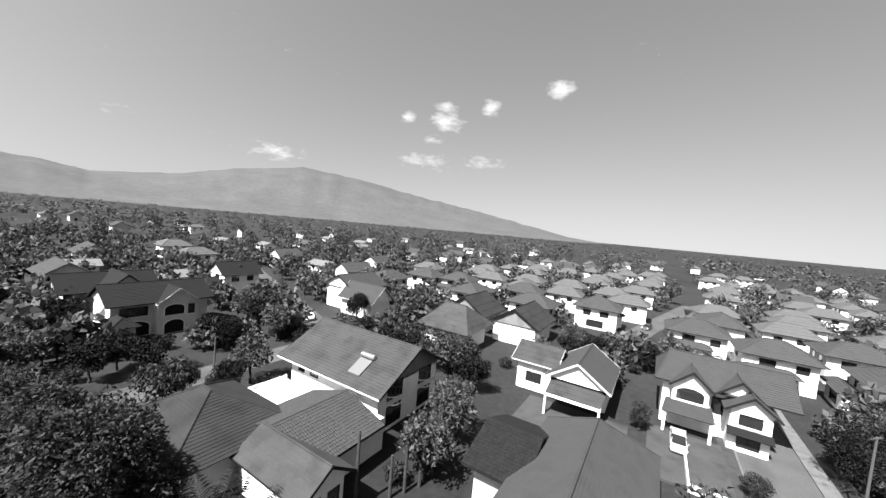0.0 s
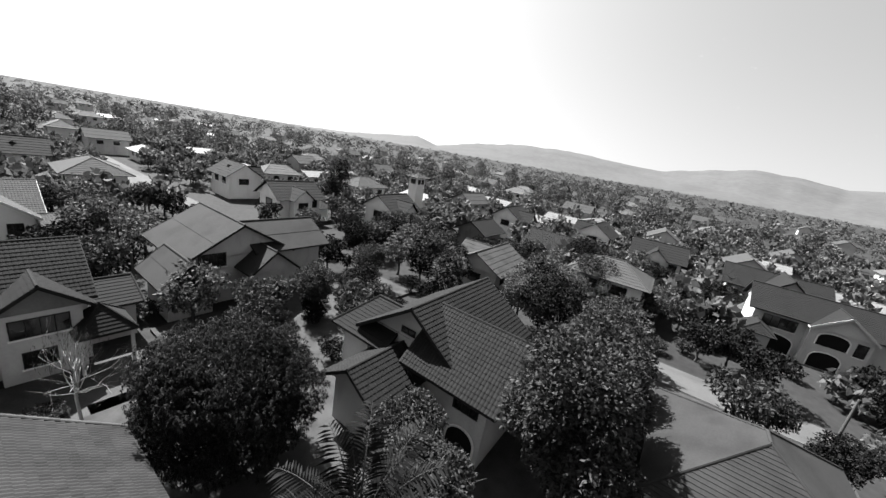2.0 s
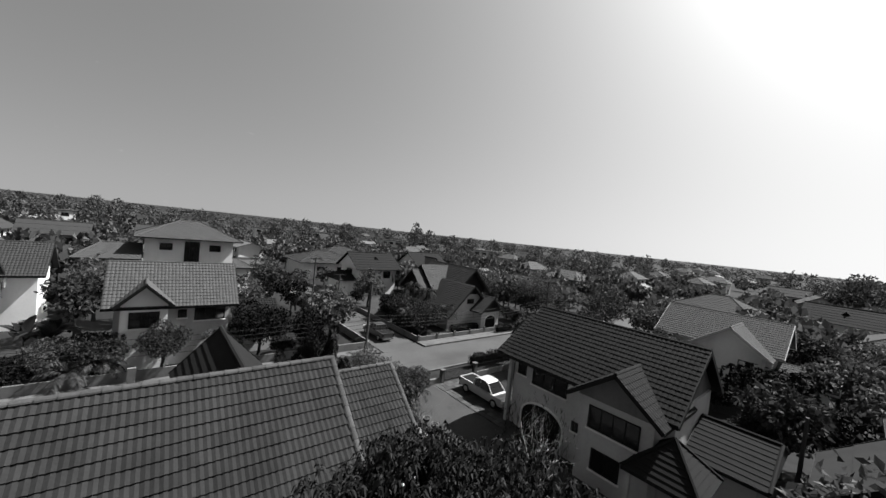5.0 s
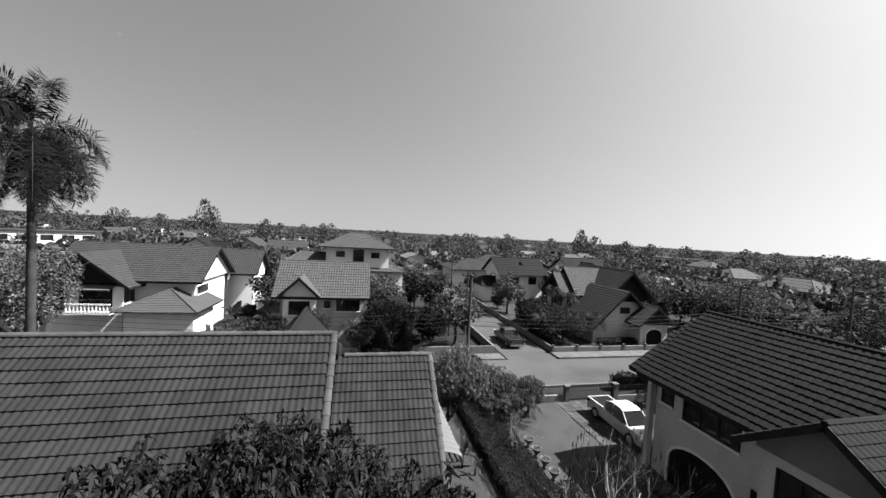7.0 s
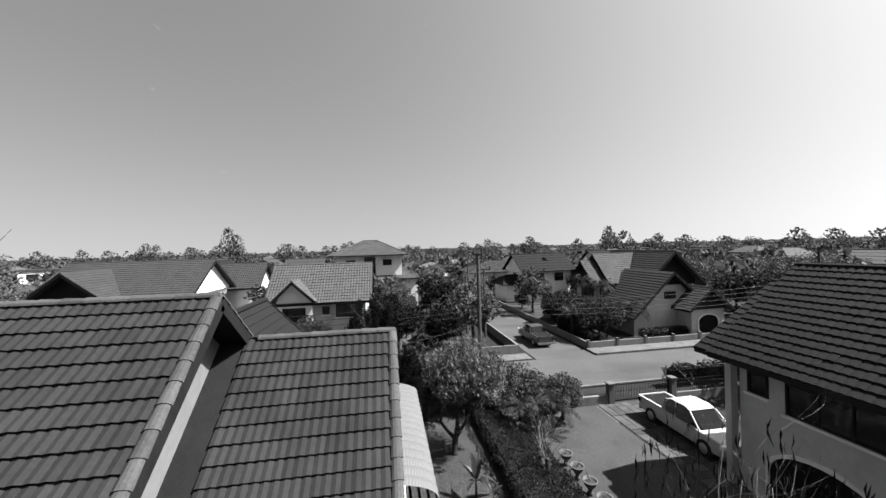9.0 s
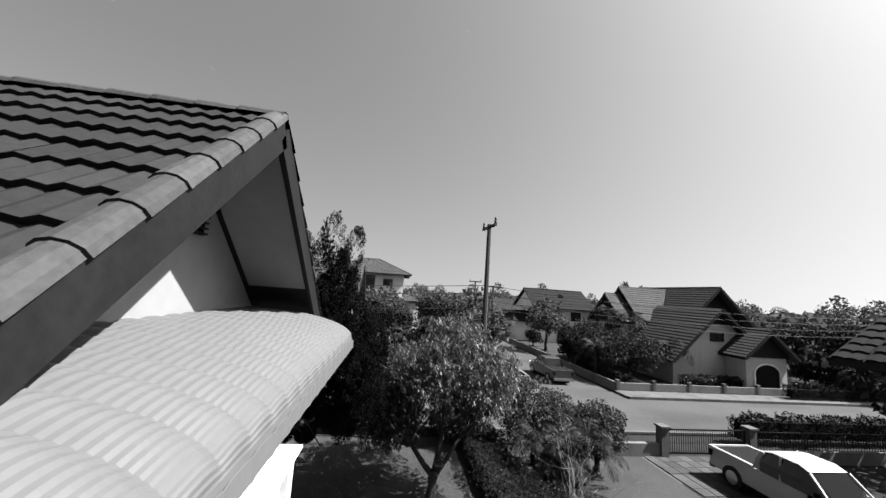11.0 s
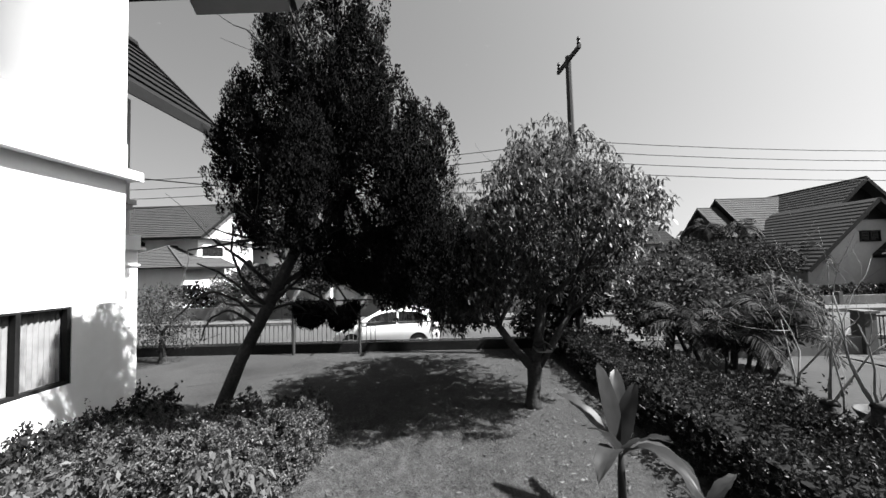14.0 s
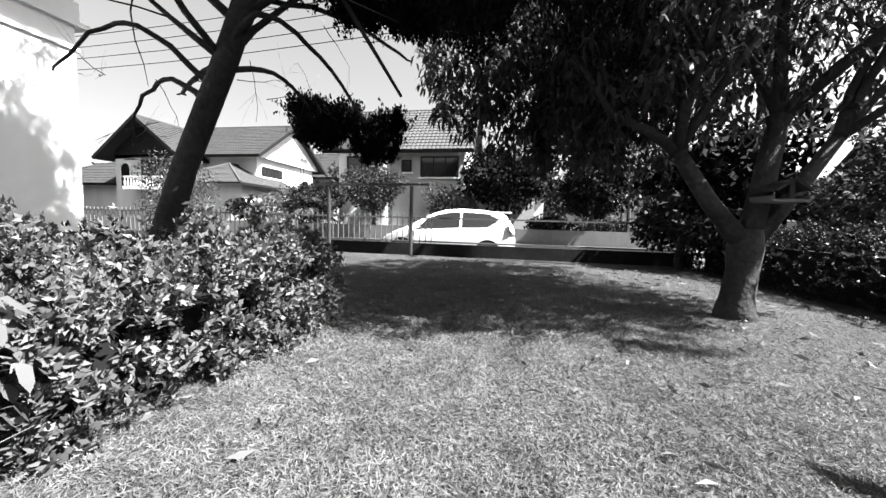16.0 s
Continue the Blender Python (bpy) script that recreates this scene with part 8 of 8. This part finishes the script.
    part("rear_window", Build().add([(-1.87, -0.56, 1.15), (-1.87, 0.56, 1.15), (-1.715, 0.5, 1.37), (-1.715, -0.5, 1.37)], [(3, 2, 1, 0)]), M_GLASS, t)
    part("spoiler", Build().box(-1.86, -1.5, -0.54, 0.54, 1.435, 1.47), paint, t)
    for wx in (-1.22, 1.25):
        for sg in (-1, 1):
            part("wheel_arch", Build().tube([(wx, sg * 0.80, 0.32), (wx, sg * 0.858, 0.32)], [0.36, 0.36], 18), M_DARK, t)
            wheel = part("wheel", Build().tube([(wx, sg * 0.70, 0.3), (wx, sg * 0.866, 0.3)], [0.3, 0.3], 18), M_RUBBER, t)
            part("rim", Build().tube([(wx, sg * 0.86, 0.3), (wx, sg * 0.874, 0.3)], [0.19, 0.17], 14), M_ALLOY, wheel)
    t.matrix_basis = pose(x, y, z, 0, 0, turn)


hatchback(-28.75, 13.75, -0.28, -90, M_PAINTW, "white hatchback parked at the kerb")
car(-21.1, 29.45, 0.0, 0, M_PAINTG, "pale pickup truck with an open dark load bed", "pickup")
car(-40.2, 29.7, -0.276, 180, M_PAINTD, "dark pickup parked in the side street", "pickup")
car(-32.6, 73, -0.28, 90, M_PAINTW, "white car parked far along the road", "sedan")
car(46.0, -48.2, -0.28, -21, M_PAINTW, "white car in the lane", "sedan")
car(-22.6, -46.2, -0.1, 90, M_PAINTG, "silver car under the porch", "hatch")
car(-17.6, -109, -0.28, 77, M_PAINTD, "dark car far down the lane", "sedan")

# ---- utility poles and wires ----
def pole(x, y, h, label, arm=True, turn=0.0):
    t = thing("utility_pole", x, y, -0.3, label, "pole", "utility poles")
    part("shaft", Build().tube([(x, y, -0.3), (x, y, h)], [0.13, 0.09], 8), M_CONC, t)
    if arm:
        c, s = math.cos(turn), math.sin(turn)
        a = part("crossarm", Build().beam((x - 0.75 * c, y - 0.75 * s, h - 0.12), (x + 0.75 * c, y + 0.75 * s, h - 0.12), 0.09, 0.11), M_CONC, t)
        for k in (-0.68, 0.68):
            part("insulator", Build().lathe(x + k * c, y + k * s, [(0.04, h - 0.1), (0.06, h), (0.03, h + 0.08), (0.06, h + 0.12), (0.02, h + 0.2)], 8), M_TRIM, a)


def wire(a, b, sag=0.5, r=0.012):
    a, b = Vector(a), Vector(b)
    k = 10
    solid("cable", Build().tube([a.lerp(b, i / k) - Vector((0, 0, sag * 4 * (i / k) * (1 - i / k))) for i in range(k + 1)], [r] * (k + 1), 4), M_WIRE, "thin overhead cable between poles", "cable", group="overhead cables")


pole(-25.75, 20.1, 9.3, "tall slim concrete utility pole with a short arm", True, 0.12)
pole(-27.2, 46.5, 8.9, "concrete utility pole by the road", True, 0.2)
pole(-27.2, 61.0, 9.2, "concrete utility pole by the road", True, 0.2)
pole(-43.0, 23.2, 6.6, "concrete utility pole in the side street", False)
pole(-43.6, 25.4, 7.2, "concrete utility pole in the side street", True, 1.4)
pole(-54.0, 26.0, 8.0, "concrete utility pole in the side street", True, 1.4)
pole(-27.4, -8, 8.6, "concrete utility pole by the road", True, 0.2)
pole(-2.7, 35.0, 5.6, "short leaning garden pole", False)
pole(30.9, -21.8, 5.0, "short lamp pole by the lane", False)
pole(44.0, -45.2, 7.0, "concrete utility pole by the lane", True, 1.5)
pole(-36.0, -43.0, 8.0, "leaning utility pole behind a garden wall", True, 0.8)
for k in range(4):
    z = 6.6 - 0.32 * k
    wire((-25.75, 20.1, z), (-27.2, 46.5, z), 0.5)
    wire((-27.2, 46.5, z), (-27.2, 61.0, z), 0.3)
    wire((-25.75, 20.1, z), (-27.4, -8, z), 0.6)
wire((-25.75, 20.1, 5.6), (-43.6, 25.4, 6.4), 0.4)
wire((-21.75, 9.85, 4.75), (-25.75, 20.1, 5.2), 0.3)
for i, (x, y, h) in enumerate(((-0.2, -17.6, 6.2), (-1.6, -20.2, 3.4), (-2.2, -21.4, 3.8), (-2.8, -22.8, 4.0), (-2.9, -24.6, 4.4), (-3.1, -26.4, 4.2), (-2.3, -29.2, 4.6))):
    tp = thing("garden_post", x, y, -0.3, "tall weathered timber post among shrubs", "post", "garden posts")
    part("shaft", Build().tube([(x, y, -0.3), (x + 0.05, y, h)], [0.16, 0.12], 8), M_WOOD, tp)

# ---- hills and far woods ----
hill = Build()
HN = 260


RIDGE_AT = (-75, -59, -50, -44, -40, -37, -32, -24, -17, -9, -5, 5, 9.5, 13, 21, 27.5, 36.5, 45.5, 53.5, 62, 70, 78, 83, 100)
RIDGE_UP = (0.0, 0.0, 0.4, 1.1, 1.5, 0.6, 1.7, 2.8, 3.0, 2.4, 2.2, 4.0, 3.7, 3.1, 4.1, 5.8, 7.3, 6.4, 4.9, 3.6, 2.1, 0.5, 0.0, 0.0)


def ridge_height(az):
    """Height of the far ridge at a bearing in degrees, measured from +x towards -y."""
    e = float(np.interp(az, RIDGE_AT, RIDGE_UP))
    return 3800 * math.tan(math.radians(e)) + (9 * noise.noise((az * 0.6, 0, 0)) + 5 * noise.noise((az * 1.9, 3, 0))) * min(1, e)


for j, (r, s) in enumerate(((2300, 0.0), (2600, 0.16), (2950, 0.42), (3350, 0.72), (3800, 1.0), (4300, 0.75))):
    for i in range(HN + 1):
        az = -70 + 165 * i / HN
        a = math.radians(-az)
        z = -2 + max(0.0, ridge_height(az)) * s + (9 * noise.noise((az * 0.5, j * 1.7, 2)) + 5 * noise.noise((az * 1.7, j * 2.9, 5))) * (0.2 < s < 1)
        hill.v.append((r * math.cos(a), r * math.sin(a), z))
for j in range(5):
    for i in range(HN):
        k = j * (HN + 1) + i
        hill.f.append((k, k + 1, k + HN + 2, k + HN + 1))
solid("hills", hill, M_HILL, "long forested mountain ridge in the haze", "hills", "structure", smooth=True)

rng = np.random.default_rng(77)
proto = []
for s in range(6):
    q, d = crown_points(rng, [(0, 0, 0.62, 0.42, 0.42, 0.36), (0.25, 0.1, 0.5, 0.3, 0.3, 0.26), (-0.2, 0.22, 0.52, 0.3, 0.28, 0.28), (0, -0.26, 0.48, 0.3, 0.26, 0.26)], 130, 0.5)
    v, f = leaf_quads(rng, q, d, 0.2, 0.14, 0.0, 0.8)
    proto.append((v, f))
fine = []
for s in range(4):
    q, d = crown_points(rng, [(0, 0, 0.68, 0.3, 0.3, 0.3), (0.18, 0.1, 0.52, 0.26, 0.26, 0.2), (-0.2, 0.16, 0.55, 0.24, 0.24, 0.22), (0.02, -0.22, 0.5, 0.26, 0.24, 0.2), (0.05, 0.02, 0.86, 0.16, 0.16, 0.14)], 420, 0.4)
    fine.append(leaf_quads(rng, q, d, 0.085, 0.05, 0.0, 0.9))
spots = []
while len(spots) < 7400:
    u = rng.uniform()
    r = 62 + 120 * rng.uniform() if u < 0.27 else (150 * (14 ** rng.uniform()))
    a = rng.uniform(0, 2 * math.pi)
    x, y = -12 + r * math.cos(a), 8 + r * math.sin(a)
    h = rng.uniform(4, 8.0) * (1.0 if r < 400 else 1.35)
    if on_road(x, y, 2.0) or (r < 440 and any(math.hypot(x - q[0], y - q[1]) < q[2] * 0.86 + 1.0 for q in taken)):
        continue
    if r < 160 and y < -70 and rng.uniform() < 0.35:
        continue
    if math.hypot(x + 12, y - 8) < 60 and (-36 < x < 25 and -40 < y < 40):
        continue
    if 170 < r < 700 and rng.uniform() < 0.3:
        h = float(np.clip(rng.gamma(7.0, 1.4), 5, 16))
    spots.append((x, y, h, r))
for dx, dy, r, h in ((-0.930, -0.367, 210, 23), (-0.937, -0.35, 214, 20), (-0.827, 0.563, 230, 20), (-0.82, 0.57, 236, 17), (-0.863, -0.505, 250, 17), (-0.87, -0.49, 256, 16), (-0.594, 0.804, 150, 13), (-0.506, 0.863, 150, 12), (-0.55, 0.835, 160, 13), (-0.762, 0.647, 200, 14)):
    spots.append((-2.8 + dx * r, 13 + dy * r, h, 299))
V, F, near = [], [], []
n0 = 0
for x, y, h, r in spots:
    v, f = proto[int(rng.integers(6))]
    w = min(h, 13) * (0.9 if r < 400 else 1.6)
    a = rng.uniform(0, 6.28)
    c, s = math.cos(a), math.sin(a)
    if h > 8.6 and r < 420:
        v, f = fine[int(rng.integers(4))]
    elif r > 300:
        v, f = v[: 4 * 34], f[:34]
    V.append(np.stack([(v[:, 0] * c - v[:, 1] * s) * w + x, (v[:, 0] * s + v[:, 1] * c) * w + y, v[:, 2] * h - 0.3], 1))
    F.append(f + n0)
    n0 += len(v)
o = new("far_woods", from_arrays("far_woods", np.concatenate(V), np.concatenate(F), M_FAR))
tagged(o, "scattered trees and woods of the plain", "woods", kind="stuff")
tb = Build()
for x, y, h, r in spots:
    if r < 170:
        tb.tube([(x, y, -0.4), (x, y, h * 0.55)], [0.16, 0.09], 5, False)
tagged(new("far_trunks", tb.mesh("far_trunks", M_BARK)), "trunks of the scattered trees", "trunks", kind="stuff")

# ---- grass and fallen leaves on the lawn ----
rng = np.random.default_rng(9)
n = 300000
x = np.concatenate([rng.normal(-19.3, 1.5, n), rng.uniform(-26.5, -16.2, n // 3)])
y = np.concatenate([rng.normal(15.4, 1.5, n), rng.uniform(11.5, 19.4, n // 3)])
keepg = (x > -26.5) & (x < -16.2) & (y > 11.5) & (y < 19.4)
x, y = x[keepg], y[keepg]
p = np.stack([x, y, np.abs(rng.normal(0, 0.008, len(x)))], 1)
d = np.stack([rng.normal(0, 0.8, len(x)), rng.normal(0, 0.8, len(x)), np.full(len(x), 0.45)], 1)
v, f = leaf_quads(rng, p + np.array((0, 0, 0.008)), d, 0.034, 0.0034, 0, 0.1)
tagged(new("grass", from_arrays("grass", v, f, M_GRASS)), "short dry lawn grass", "grass", kind="stuff")
n = 620
p = np.stack([rng.uniform(-26, -16.5, n), np.where(rng.uniform(0, 1, n) < 0.55, rng.uniform(13.5, 19.3, n), np.minimum(rng.normal(18.0, 0.9, n), 19.3)), np.full(n, 0.035)], 1)
d = np.stack([rng.normal(0, 1, n), rng.normal(0, 1, n), np.zeros(n)], 1)
v, f = leaf_quads(rng, p, d, 0.085, 0.024, 0, 0.05)
tagged(new("fallen_leaves", from_arrays("fallen_leaves", v, f, M_FALLEN)), "dry leaves fallen on the lawn", "leaves", kind="stuff")
